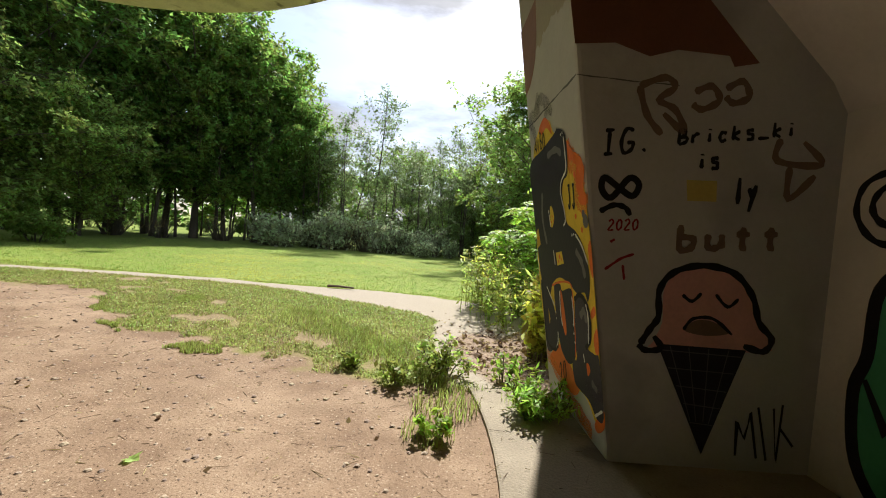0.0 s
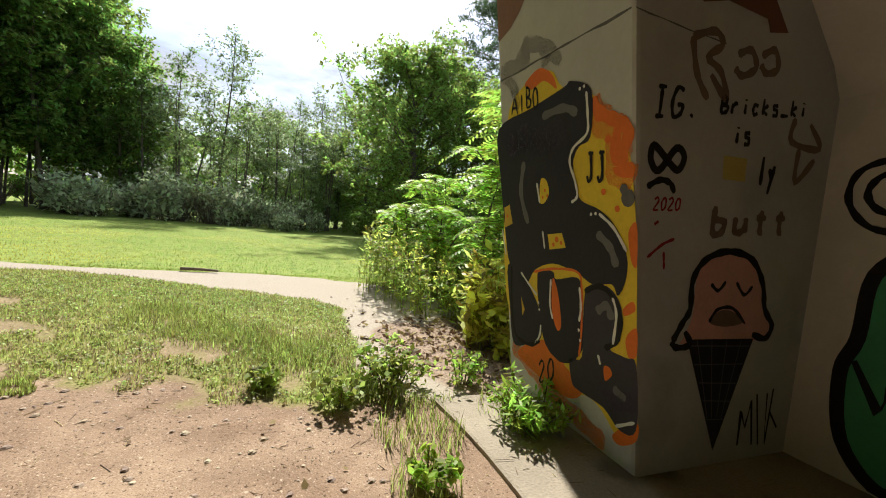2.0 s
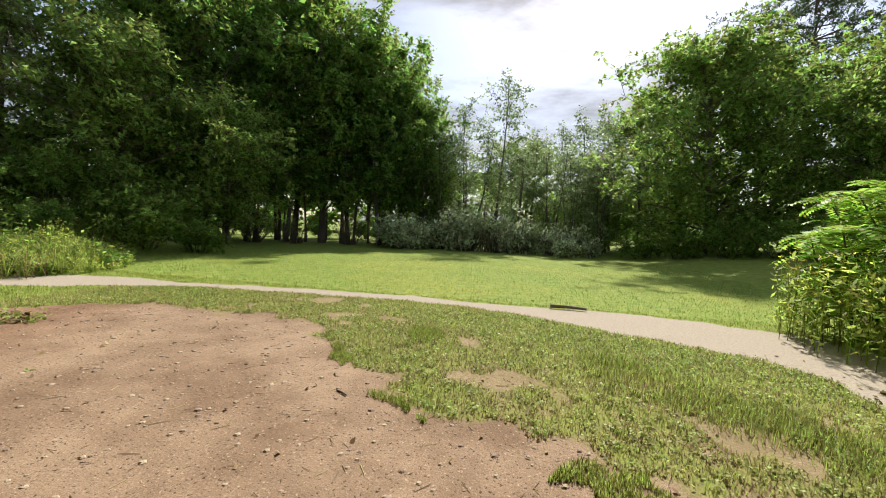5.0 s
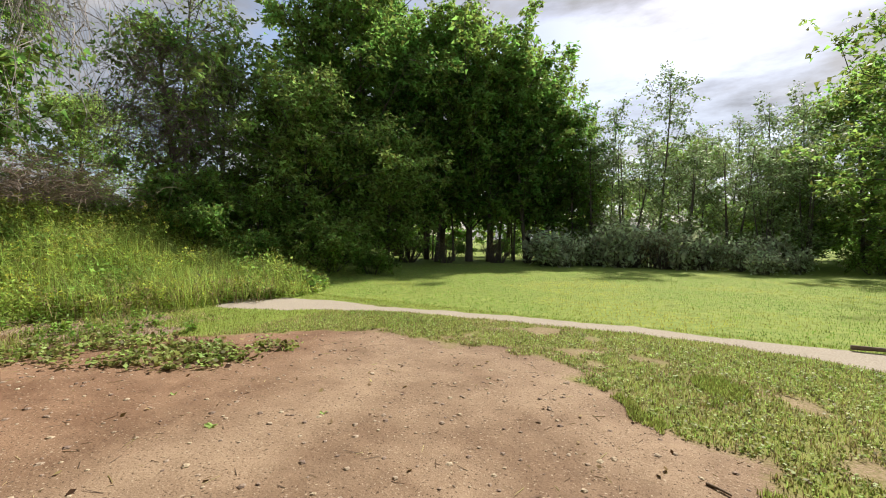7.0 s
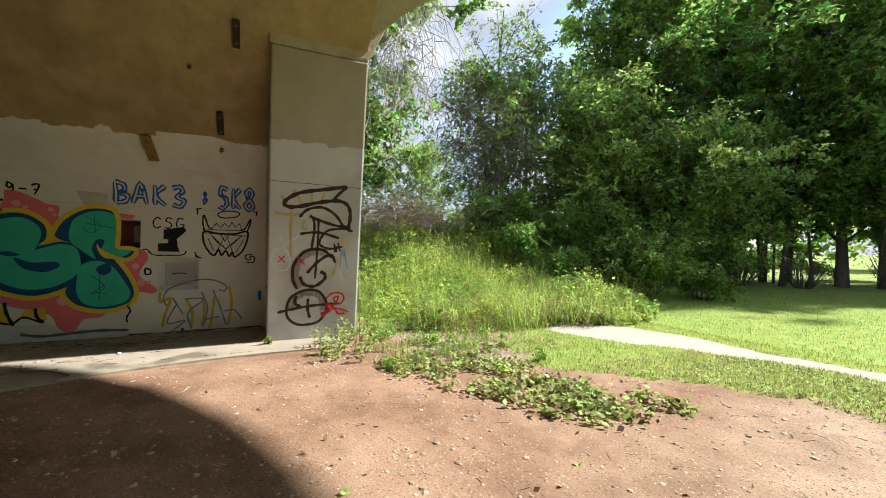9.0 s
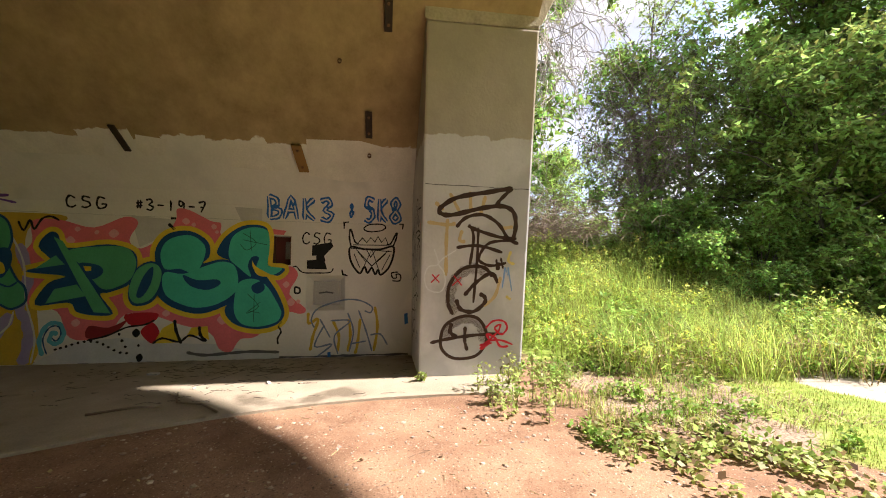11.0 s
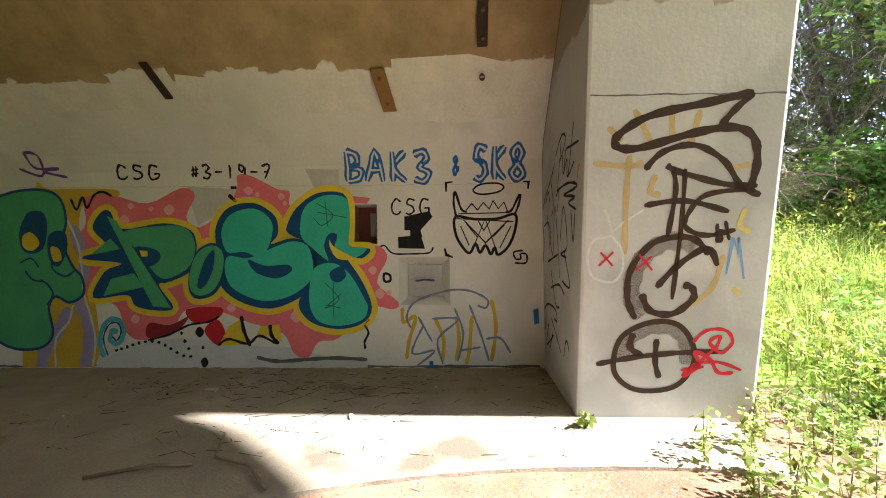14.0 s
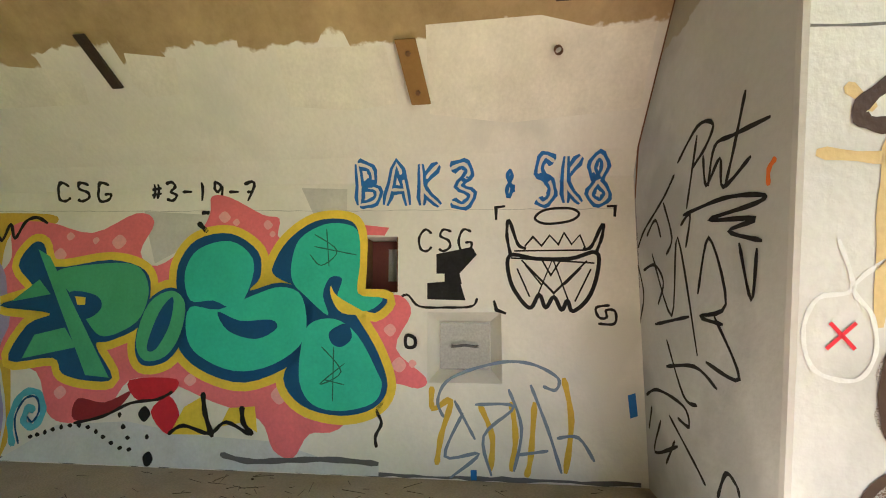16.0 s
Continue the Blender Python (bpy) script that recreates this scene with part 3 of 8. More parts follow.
def build_tree(name, label, h, crown_r, bare, leaves, size, mat, seed, clumps=60, trunk_r=0.14, lean=0.0, shape=1.0, spread=0.8, stems=1, place=(0, 0, 0), category="tree", group="", sprays=9):
    """Tapered trunk, boughs that leave it in tiers, and sprays of leaves along the outer part of each bough."""
    rng = np.random.default_rng(seed)
    rnd = random.Random(seed)
    ob = thing(name, Matrix.Translation(place), label, category, group)
    verts, faces, centres = [], [], []
    for s in range(stems):
        bx, by = (rnd.uniform(-0.35, 0.35), rnd.uniform(-0.35, 0.35)) if stems > 1 else (0, 0)
        tx, ty = bx * 3 + lean * h * rnd.uniform(0.6, 1.2), by * 3 + rnd.uniform(-0.06, 0.06) * h
        nseg = 8
        pts = []
        for i in range(nseg + 1):
            t = i / nseg
            wob = 0.02 * h * math.sin(3.1 * t + seed + s)
            pts.append(Vector((bx + (tx - bx) * t + wob, by + (ty - by) * t + 0.5 * wob, -0.15 + t * h * 0.95)))
        chain(verts, faces, pts, [(trunk_r * (1 - 0.88 * i / nseg) + 0.008) * (1.3 if i == 0 else 1) for i in range(nseg + 1)], 7)
        per_bough = 6
        boughs = max(5, clumps // stems // per_bough)
        for b in range(boughs):
            f = (b + rnd.random()) / boughs
            t = bare + (1 - bare) * f ** 0.9
            wide = crown_r * (math.sin(math.pi * min(1, f * 0.84 + 0.14)) ** 0.7) * shape * rnd.uniform(0.7, 1.2)
            a = b * 2.4 + rnd.uniform(-0.5, 0.5)
            k = min(nseg - 1, int(t * nseg))
            axis = pts[k].lerp(pts[k + 1], t * nseg - k)
            rise = wide * (0.05 + 0.5 * f) + rnd.uniform(-0.02, 0.03) * h
            end = axis + Vector((wide * math.cos(a), wide * math.sin(a), rise))
            root = pts[max(1, k - 1)].lerp(pts[k], 0.5) if k > 1 else pts[1]
            mid = root.lerp(end, 0.5) + Vector((0, 0, 0.1 * wide))
            chain(verts, faces, [root, mid, end], [trunk_r * 0.34 * (1 - 0.5 * f), trunk_r * 0.17, 0.008], 5)
            for c in range(per_bough):
                g = 0.25 + 0.8 * (c + rnd.random()) / per_bough
                p = root.lerp(mid, g * 2) if g < 0.5 else mid.lerp(end, g * 2 - 1)
                fan = wide * 0.34 * g
                q = p + Vector((rnd.uniform(-fan, fan), rnd.uniform(-fan, fan), rnd.uniform(-0.12, 0.16) * wide))
                tube(verts, faces, p, q, trunk_r * 0.09, 0.006, 4)
                centres.append(q)
    part("trunk", mesh_of("trunk", verts, faces, BARK, True), ob)
    part("crown", leaf_mesh("crown", centres, spread, leaves, size, mat, rng, flat=0.55, sprays=sprays), ob)
    return ob


def place_copy(ob, x, y, scale=1.0, turn=0.0, dz=0.0, tall=1.0):
    o = copy_thing(ob, Matrix.Translation((x, y, ground_height(x, y) + dz)) @ Matrix.Rotation(turn, 4, "Z"))
    o.scale = (scale, scale, scale * tall)
    return o


def at_ground(x, y):
    return (x, y, ground_height(x, y))


rt = random.Random(11)
# tall dark wood at the far side of the lawn
oak = build_tree("oak_tree", "tall dark-leaved tree at the edge of the wood", 20, 5.2, 0.2, 25000, 0.2, LEAF_DARK, 3, 250, 0.24, spread=1.25, place=at_ground(-22, 23), group="wood behind the lawn")
maple = build_tree("maple_tree", "tall green maple in the wood behind the lawn", 18.0, 4.6, 0.2, 23000, 0.19, LEAF_MID, 8, 220, 0.22, spread=1.2, place=at_ground(-17, 27), group="wood behind the lawn")
lanky = build_tree("lanky_tree", "thin-trunked tree crowded into the dark wood", 15.0, 3.0, 0.24, 12000, 0.19, LEAF_DARK, 15, 120, 0.13, spread=1.05, place=at_ground(-13.4, 28.5), group="wood behind the lawn")
for i, (x, y, sc) in enumerate([(-23.5, 21, 0.9), (-19.5, 28.5, 0.88), (-14.5, 32, 0.88), (-24.5, 30, 1.0), (-29.5, 27, 0.85), (-17.5, 37, 0.85)]):
    place_copy(oak if i % 2 else maple, x, y, sc, rt.uniform(0, 6.28))
for x, y, sc in [(-15.5, 27.5, 0.9), (-18, 25.5, 0.95), (-19.8, 24, 0.8), (-12.2, 30.5, 0.85), (-21, 26, 1.0), (-24, 20.5, 0.85), (-10.8, 31, 0.72), (-16.2, 30, 1.0), (-13.0, 34, 1.0), (-26.5, 24, 1.0)]:
    place_copy(lanky, x, y, sc, rt.uniform(0, 6.28))
# bare poles standing in the wood's shade
pole_tree = build_tree("pole_tree", "slim bare-stemmed sapling in the wood's shade", 8.5, 1.5, 0.55, 1500, 0.14, LEAF_DARK, 17, 36, 0.075, spread=0.8, place=at_ground(-15.0, 29.0), group="saplings in the wood")
for i in range(26):
    f = i / 25
    place_copy(pole_tree, -26.5 + 16.0 * f + rt.uniform(-0.5, 0.5), 23.5 + 6.5 * f + rt.uniform(-0.8, 4.0), rt.uniform(0.75, 1.25), rt.uniform(0, 6.28))
poplar = build_tree("poplar_tree", "slender pale-leaved poplar above silvery shrubs", 12.6, 2.3, 0.12, 6000, 0.11, LEAF_POPLAR, 5, 90, 0.08, spread=0.8, place=at_ground(-5.3, 30.5), group="poplars behind the lawn")
scrub = build_tree("scrub_tree", "thin crooked young tree behind the shrubs", 8.0, 2.4, 0.16, 4800, 0.105, LEAF_POPLAR, 6, 72, 0.07, spread=0.85, lean=0.12, stems=3, place=at_ground(-7.4, 30), group="poplars behind the lawn")
for i, (x, y, sc) in enumerate([(-3.0, 34, 0.74), (-1.2, 36, 0.82), (1.2, 37, 0.92), (-8.6, 33, 0.9), (3.2, 38, 0.97), (-2.0, 31, 0.9), (0.2, 33, 0.95), (-3.9, 30, 0.85), (2.4, 34, 1.05), (-9.6, 31, 1.0), (-6.6, 36, 0.9), (1.4, 30, 0.8), (-0.6, 28.8, 0.62), (4.4, 33, 1.0)]):
    place_copy(scrub if i > 4 else poplar, x, y, sc, rt.uniform(0, 6.28))
ash = build_tree("ash_tree", "broad green tree with branches down to the shade", 11.8, 5.2, 0.07, 34000, 0.16, LEAF_MID, 21, 240, 0.2, spread=1.25, place=at_ground(6.3, 27), group="trees beside the lawn")
for x, y, sc, a in [(10.5, 31, 1.0, 2.0), (14.5, 26, 0.95, 4.0), (20, 30, 1.1, 1.0), (11, 22, 0.7, 5.0), (-3.5, 41, 0.8, 2.4), (6.5, 40, 1.0, 5.5), (-10.5, 34, 0.62, 1.2), (1.6, 34.5, 0.55, 2.9), (18, 20, 0.8, 3.0)]:
    place_copy(ash, x, y, sc, a)


def build_pine():
    """Straight trunk with whorls of level boughs that thin out upward."""
    rng, rnd = np.random.default_rng(30), random.Random(30)
    ob = thing("pine_tree", Matrix.Translation(at_ground(20.1, 44.4)), "tall dark pine rising behind the broad tree", "tree")
    verts, faces, centres = [], [], []
    h = 25.6
    for i in range(10):
        tube(verts, faces, (0, 0, h * i / 10), (0.05 * i, 0, h * (i + 1) / 10), 0.3 * (1 - i / 11), 0.3 * (1 - (i + 1) / 11), 8)
    for w in range(15):
        z = h * (0.36 + 0.62 * w / 14)
        reach = 8.6 * (1 - (w / 16) ** 3.2) * rnd.uniform(0.75, 1.1)
        for b in range(6):
            a = rnd.uniform(0, 6.28)
            end = Vector((reach * math.cos(a), reach * math.sin(a), z + 0.15 * reach))
            tube(verts, faces, (0, 0, z), end, 0.07, 0.012, 5)
            for k in range(4):
                centres.append(Vector((0, 0, z)).lerp(end, 0.4 + 0.2 * k) + Vector((rnd.uniform(-0.3, 0.3), rnd.uniform(-0.3, 0.3), 0.1)))
    part("trunk", mesh_of("trunk", verts, faces, BARK, True), ob)
    part("crown", leaf_mesh("crown", centres, 1.15, 40000, 0.11, LEAF_PINE, rng, droop=-0.3, flat=0.35, long=3.4, sprays=8), ob)


build_pine()
cherry = build_tree("wild_cherry_tree", "low spreading green tree at the wood's edge", 8.6, 4.1, 0.14, 21000, 0.14, LEAF_CHERRY, 41, 170, 0.14, spread=1.1, place=at_ground(-20.5, 17), group="trees at the wood's edge")
for x, y, sc, a in [(-18.6, 20.8, 0.82, 1.3), (-25, 15, 1.05, 3.0), (-22.5, 19.5, 1.0, 5.2), (-34, 13, 0.8, 0.3), (-36, 8, 0.85, 2.0)]:
    place_copy(cherry, x, y, sc, a)
vine = build_tree("vine_covered_tree", "tree wrapped in brown and green vines", 8.4, 2.3, 0.02, 7500, 0.12, LEAF_DARK, 52, 100, 0.16, spread=0.9, place=at_ground(-23.5, 12.2))
wisp = build_tree("wispy_tree", "thin-crowned pale tree standing above the vines", 12.6, 2.5, 0.55, 2300, 0.11, LEAF_POPLAR, 53, 66, 0.12, spread=0.75, place=at_ground(-24.6, 13.2))
bank_tree = build_tree("bank_tree", "dark drooping tree standing on the weedy bank", 14.0, 3.5, 0.26, 26000, 0.155, LEAF_DARK, 61, 150, 0.22, spread=1.1, place=at_ground(-21.0, 5.0))


def twigs(name, label, centre, spread, count, length, mat, seed, category, hang=0.0, arch=0.35, thick=1.0):
    """A tangle of thin dry stems."""
    rnd = random.Random(seed)
    verts, faces = [], []
    for _ in range(count):
        p = Vector((rnd.gauss(0, spread[0]), rnd.gauss(0, spread[1]), abs(rnd.gauss(0, spread[2])) if not hang else rnd.gauss(0, spread[2])))
        a = rnd.uniform(0, 6.28)
        d = Vector((math.cos(a), math.sin(a), rnd.uniform(0.1, 0.9) - hang)).normalized()
        r = rnd.uniform(0.004, 0.011) * thick
        for k in range(4):
            q = p + d * length * rnd.uniform(0.2, 0.32)
            tube(verts, faces, p, q, r, r * 0.75, 3)
            p, r = q, r * 0.75
            d = (d + Vector((rnd.uniform(-0.4, 0.4), rnd.uniform(-0.4, 0.4), -arch - hang * 0.5))).normalized()
    return thing(name, Matrix.Translation(centre), label, category, data=mesh_of(name, verts, faces, mat), kind="stuff")


twigs("brush_pile", "heap of grey-brown dead brush on the bank", (-20.9, 7.0, ground_height(-20.9, 7.0) + 0.2), (1.1, 0.8, 0.6), 900, 1.6, DEAD, 71, "brush")
twigs("hanging_branches", "grey leafless branches hanging from the bank tree", (-19.6, 6.2, 8.7), (0.8, 0.7, 1.5), 420, 2.3, GREYTWIG, 72, "branches", hang=0.9, thick=1.7)
twigs("dead_vines", "mat of brown dead vines draped over a tree", (-22.8, 11.4, 6.6), (1.2, 1.1, 1.9), 1100, 1.9, VINE, 73, "vines", hang=0.7, thick=1.5)


# shrubs along the lawn's far edge
def build_shrub(name, label, h, r, leaves, size, mat, seed, place, group="", stems=6, flat=0.8, long=1.7, sprays=0, droop=0.3):
    rng, rnd = np.random.default_rng(seed), random.Random(seed)
    ob = thing(name, Matrix.Translation(place), label, "shrub", group)
    verts, faces, centres = [], [], []
    for s in range(stems * 3):
        a, rr = rnd.uniform(0, 6.28), r * math.sqrt(rnd.random())
        top = Vector((rr * math.cos(a), rr * math.sin(a), h * rnd.uniform(0.55, 1.0) * (1 - 0.25 * rr / r)))
        foot = Vector((top.x * 0.3, top.y * 0.3, -0.05))
        mid = foot.lerp(top, 0.5) + Vector((rnd.uniform(-0.1, 0.1) * r, rnd.uniform(-0.1, 0.1) * r, 0))
        tube(verts, faces, foot, mid, 0.014 * h ** 0.5, 0.010 * h ** 0.5, 4)
        tube(verts, faces, mid, top, 0.010 * h ** 0.5, 0.003, 4)
        for k in range(3):
            centres.append(mid.lerp(top, 0.1 + 0.42 * k))
    part("branchwork", mesh_of("branchwork", verts, faces, BARK, True), ob, kind="stuff")
    part("foliage", leaf_mesh("foliage", centres, 0.26 * max(h, r), leaves, size, mat, rng, flat=flat, long=long, droop=droop, sprays=sprays), ob)
    return ob


silver = build_shrub("silvery_shrub", "silvery-leaved shrub at the lawn's far edge", 2.1, 1.2, 1500, 0.15, LEAF_SILVER, 81, at_ground(-10.6, 25.6), "silvery shrubs", droop=-0.4, flat=1.3)
for i in range(17):
    place_copy(silver, -11.4 + i * 0.75 + rt.uniform(-0.5, 0.5), 26.2 + rt.uniform(-0.8, 2.2), rt.uniform(0.4, 1.0 if i > 6 else 1.2), rt.uniform(0, 6.28), tall=rt.uniform(0.85, 1.3))
rustic = build_shrub("reddish_shrub", "leafless reddish shrub among the silvery ones", 2.4, 1.3, 900, 0.06, LEAF_DRY, 82, at_ground(-6.8, 27.6), "dry shrubs", stems=18, sprays=5, droop=-0.5)
for x, y in [(-5.2, 27.2), (-8.4, 27.8), (-3.6, 27.8), (-17, 24.6), (-14.4, 26.6), (-19.0, 23.4), (-12.6, 27.4), (-1.8, 28.2)]:
    place_copy(rustic, x, y, rt.uniform(0.6, 1.0), rt.uniform(0, 6.28))
under = build_shrub("undergrowth_shrub", "dark undergrowth shrub in the wood's shade", 2.6, 1.9, 5600, 0.11, LEAF_DARK, 83, at_ground(-27, 31), "undergrowth", sprays=7)
for i in range(24):
    k = i / 23
    x = -42 + 72 * k
    y = 35 + rt.uniform(-2.5, 4) + (7 if x > -10 else 0) - (10 if x < -28 else 0)
    place_copy(under, x, y, rt.uniform(0.5, 0.9), rt.uniform(0, 6.28))
for x, y, sc in [(-18.9, 10.4, 0.6), (-20.4, 10.8, 0.75), (-17.6, 11.6, 0.5)]:
    place_copy(under, x, y, sc, x)
edge_shrub = build_shrub("edge_shrub", "green shrub at the corner of the lawn", 1.9, 1.5, 6000, 0.085, LEAF_MID, 84, at_ground(-16.6, 14.2), "shrubs by the bank", sprays=7)
for x, y, sc in [(-18.2, 14.6, 1.0), (-19.6, 13.4, 1.1), (-15.6, 15.6, 0.7), (-18.6, 17.0, 0.9), (-21, 11, 1.2), (-20.4, 15.4, 1.1), (7.5, 22, 1.1), (9, 19, 1.2), (6, 24, 1.0), (3.4, 28, 0.9), (4.6, 26, 0.8)]:
    place_copy(edge_shrub, x, y, sc, rt.uniform(0, 6.28))


def far_wood():
    """Distant woods, closing the view behind the nearer trunks."""
    rng, rnd = np.random.default_rng(90), random.Random(90)
    cs = []
    for i in range(330):
        a = rnd.uniform(-1.15, 1.45)
        d = rnd.uniform(58, 72)
        z = 9.5 * rnd.random() ** 1.2 * (0.8 + 0.3 * math.sin(a * 9))
        cs.append((CX - d * math.sin(a), d * math.cos(a), z + 0.5))
    thing("far_wood", None, "distant hazy green wood beyond the field", "trees", kind="stuff", data=leaf_mesh("far_wood", cs, 2.2, 40000, 0.6, LEAF_MID, rng, flat=0.8))


far_wood()


# ---- low plants near the walk ----
def plant_patch(name, label, category, spots, h, leaves_each, size, mat, stem_mat, seed, lean=0.15, long=2.6, spread=0.09, flat=1.0, heads=None, fade=None):
    """Upright weeds: every stem carries leaves along its upper part. spots: places on the ground."""
    rnd, rng = random.Random(seed), np.random.default_rng(seed)
    verts, faces, cs, tops = [], [], [], []
    for x, y in spots:
        hh = h * rnd.uniform(0.65, 1.1) * (0.75 + 0.75 * noise.noise((x * 0.55, y * 0.55, seed)))
        if fade:
            hh *= fade(x, y)
        p = Vector((x, y, ground_height(x, y) - 0.03))
        a = rnd.uniform(0, 6.28)
        q = p + Vector((math.cos(a) * lean * hh * rnd.random(), math.sin(a) * lean * hh * rnd.random(), hh))
        mid = p.lerp(q, 0.55) + Vector((0, 0, 0.03))
        tube(verts, faces, p, mid, 0.006, 0.004, 3)
        tube(verts, faces, mid, q, 0.004, 0.002, 3)
        for k in range(leaves_each):
            cs.append(p.lerp(q, 0.18 + 0.82 * (k + rnd.random()) / leaves_each))
        tops.append(q)
    ob = thing(name, None, label, category, kind="stuff")
    part("stems", mesh_of("stems", verts, faces, stem_mat), ob, kind="stuff")
    part("leaves", leaf_mesh("leaves", cs, spread, len(cs) * 3, size, mat, rng, flat=flat, long=long, droop=0.15), ob, kind="stuff")
    if heads:
        part("flower_heads", leaf_mesh("flower_heads", tops, 0.09, len(tops) * 5, 0.022, heads, rng, long=2), ob, kind="stuff")
    return ob


def scatter(n, test, box, seed):
    rnd, out = random.Random(seed), []
    while len(out) < n:
        x, y = rnd.uniform(box[0], box[1]), rnd.uniform(box[2], box[3])
        if test(x, y):
            out.append((x, y))
    return out


def east_thicket(x, y):
    left = 0.75 + 0.35 * math.sin(y * 1.3) + (0.25 if y < 6.5 else 0)
    return x > left and y < 10.2 + 0.25 * (x - 1) and (x > 1.6 or y > 5.0) and not (x < 2.6 and y < 4.6)


plant_patch("goldenrod_thicket", "thick stand of light green goldenrod by the pier", "weeds", scatter(880, east_thicket, (0.4, 5.2, 4.4, 11.0), 101), 1.25, 7, 0.035, LEAF_WEED_LIFTED, LEAF_WEED, 101, heads=LEAF_YELLOW, long=3.6, spread=0.11)
plant_patch("yellowing_weed", "tall weed with yellow-green leaves beside the pier", "weeds", scatter(70, lambda x, y: math.hypot(x - 1.75, y - 5.3) < 0.55, (1.1, 2.4, 4.6, 6.0), 102), 1.55, 9, 0.07, LEAF_YELLOW, LEAF_WEED, 102, long=2.2, spread=0.12)


def bank_weeds(x, y):
    front = 6.4 + 0.4 * math.sin(x * 0.9) - 2.0 * smooth01((-13.3 - x) / 1.3)
    return y > front and x < -13.0 - 0.5 * math.sin(y) - max(0, y - 9.5) * 0.7 and not (x < -13.2 and y < 4.3)


def bank_fade(x, y):
    return (0.3 + 0.7 * smooth01((-12.9 - x) / 2.2)) * (0.45 + 0.55 * smooth01((13.3 - y) / 2.5)) * (0.8 + 0.5 * noise.noise((x * 1.1, y * 1.1, 31)))


plant_patch("bank_goldenrod", "yellow-flowering goldenrod covering the bank", "weeds", scatter(2300, bank_weeds, (-22.5, -12.6, 4.6, 13.5), 103), 1.0, 8, 0.028, LEAF_WEED, LEAF_WEED, 103, heads=LEAF_YELLOW, long=4.0, spread=0.11, fade=bank_fade)
plant_patch("bank_green_weeds", "darker green weeds among the goldenrod", "weeds", scatter(900, lambda x, y: bank_weeds(x, y) and noise.noise((x * 0.5, y * 0.5, 12)) > 0.05, (-22.5, -12.6, 4.6, 13.5), 106), 1.1, 6, 0.05, LEAF_MID, LEAF_MID, 106, long=2.4, spread=0.13, fade=bank_fade)
plant_patch("dry_stalks", "bare straw-coloured stalks before the goldenrod", "weeds", scatter(420, lambda x, y: y > 5.2 and x < -12.2 and bank_weeds(x, y + 1.0), (-16, -12.2, 5.2, 9.0), 107), 0.75, 1, 0.02, STRAW, STRAW, 107, lean=0.6, long=4)
plant_patch("pier_weeds", "pale-leaved weeds at the foot of the pier", "weeds", scatter(26, lambda x, y: math.hypot((x + 13.05) / 0.75, (y - 3.6) / 0.55) < 1, (-14, -12, 2.9, 4.4), 104), 0.46, 12, 0.03, LEAF_IVY, DEAD, 104, long=2.0, spread=0.1)
plant_patch("pier_weeds_green", "low green weeds spreading from the pier's foot", "weeds", scatter(150, lambda x, y: 3.85 < y < 6.4 and x < -11.6 - 0.5 * math.sin(3 * y) and noise.noise((x * 1.3, y * 1.3, 6)) > 0.0, (-14.6, -10.9, 3.7, 6.4), 105), 0.26, 9, 0.032, LEAF_MID, LEAF_WEED, 105, long=1.8, spread=0.1)


def sumac(name, x, y, h, seed, mat):
    """Crooked stems bearing drooping feathered fronds."""
    rnd = random.Random(seed)
    ob = thing(name, Matrix.Translation(at_ground(x, y)), "bright green sumac with feathered drooping fronds", "shrub", "sumacs")
    lv, lf = [], []
    for s in range(4):
        verts, faces = [], []
        a = rnd.uniform(0, 6.28)
        p = Vector((0.2 * math.cos(a), 0.2 * math.sin(a), -0.1))
        d = Vector((0.35 * math.cos(a), 0.35 * math.sin(a), 1)).normalized()
        r = 0.03
        line_pts, line_rad = [p], [r]
        for k in range(6):
            p, r = p + d * h / 6.5, r * 0.85
            line_pts.append(p)
            line_rad.append(r)
            d = (d + Vector((rnd.uniform(-0.25, 0.25), rnd.uniform(-0.25, 0.25), 0.1))).normalized()
            if k < 1:
                continue
            for fnd in range(7 if k < 5 else 14):
                b = rnd.uniform(0, 6.28)
                fd = Vector((math.cos(b), math.sin(b), rnd.uniform(0.1, 0.9))).normalized()
                fp, length = p.copy(), rnd.uniform(0.45, 0.75)
                for i in range(10):
                    fq = fp + fd * length / 10
                    side = fd.cross(Vector((0, 0, 1))).normalized()
                    up = side.cross(fd).normalized()
                    for sgn in (-1, 1):
                        ln = 0.19 * (1 - 0.5 * abs(i / 9 - 0.45)) * rnd.uniform(0.8, 1.1)
                        tip = fq + side * sgn * ln + fd * 0.05 - up * 0.03
                        mid_ = fq.lerp(tip, 0.45)
                        w_ = fd * 0.026
                        n0 = len(lv)
                        lv.extend([fq, mid_ + w_, tip, mid_ - w_])
                        lf.append((n0, n0 + 1, n0 + 2, n0 + 3))
                    fp = fq
                    fd = (fd + Vector((0, 0, -0.11))).normalized()
        chain(verts, faces, line_pts, line_rad)
        part("stem", mesh_of("stem", verts, faces, BARK, True), ob)
    part("foliage", mesh_of("foliage", lv, lf, mat), ob)
    return ob


for i, (x, y, h) in enumerate([(2.5, 7.6, 2.7), (3.2, 6.4, 3.4), (1.9, 9.2, 1.9), (4.0, 8.4, 4.2), (3.0, 10.0, 2.7), (2.7, 5.8, 2.5), (4.6, 6.6, 4.6), (5.2, 9.8, 4.9)]):
    sumac("sumac", x, y, h, 200 + i, LEAF_BRIGHT)

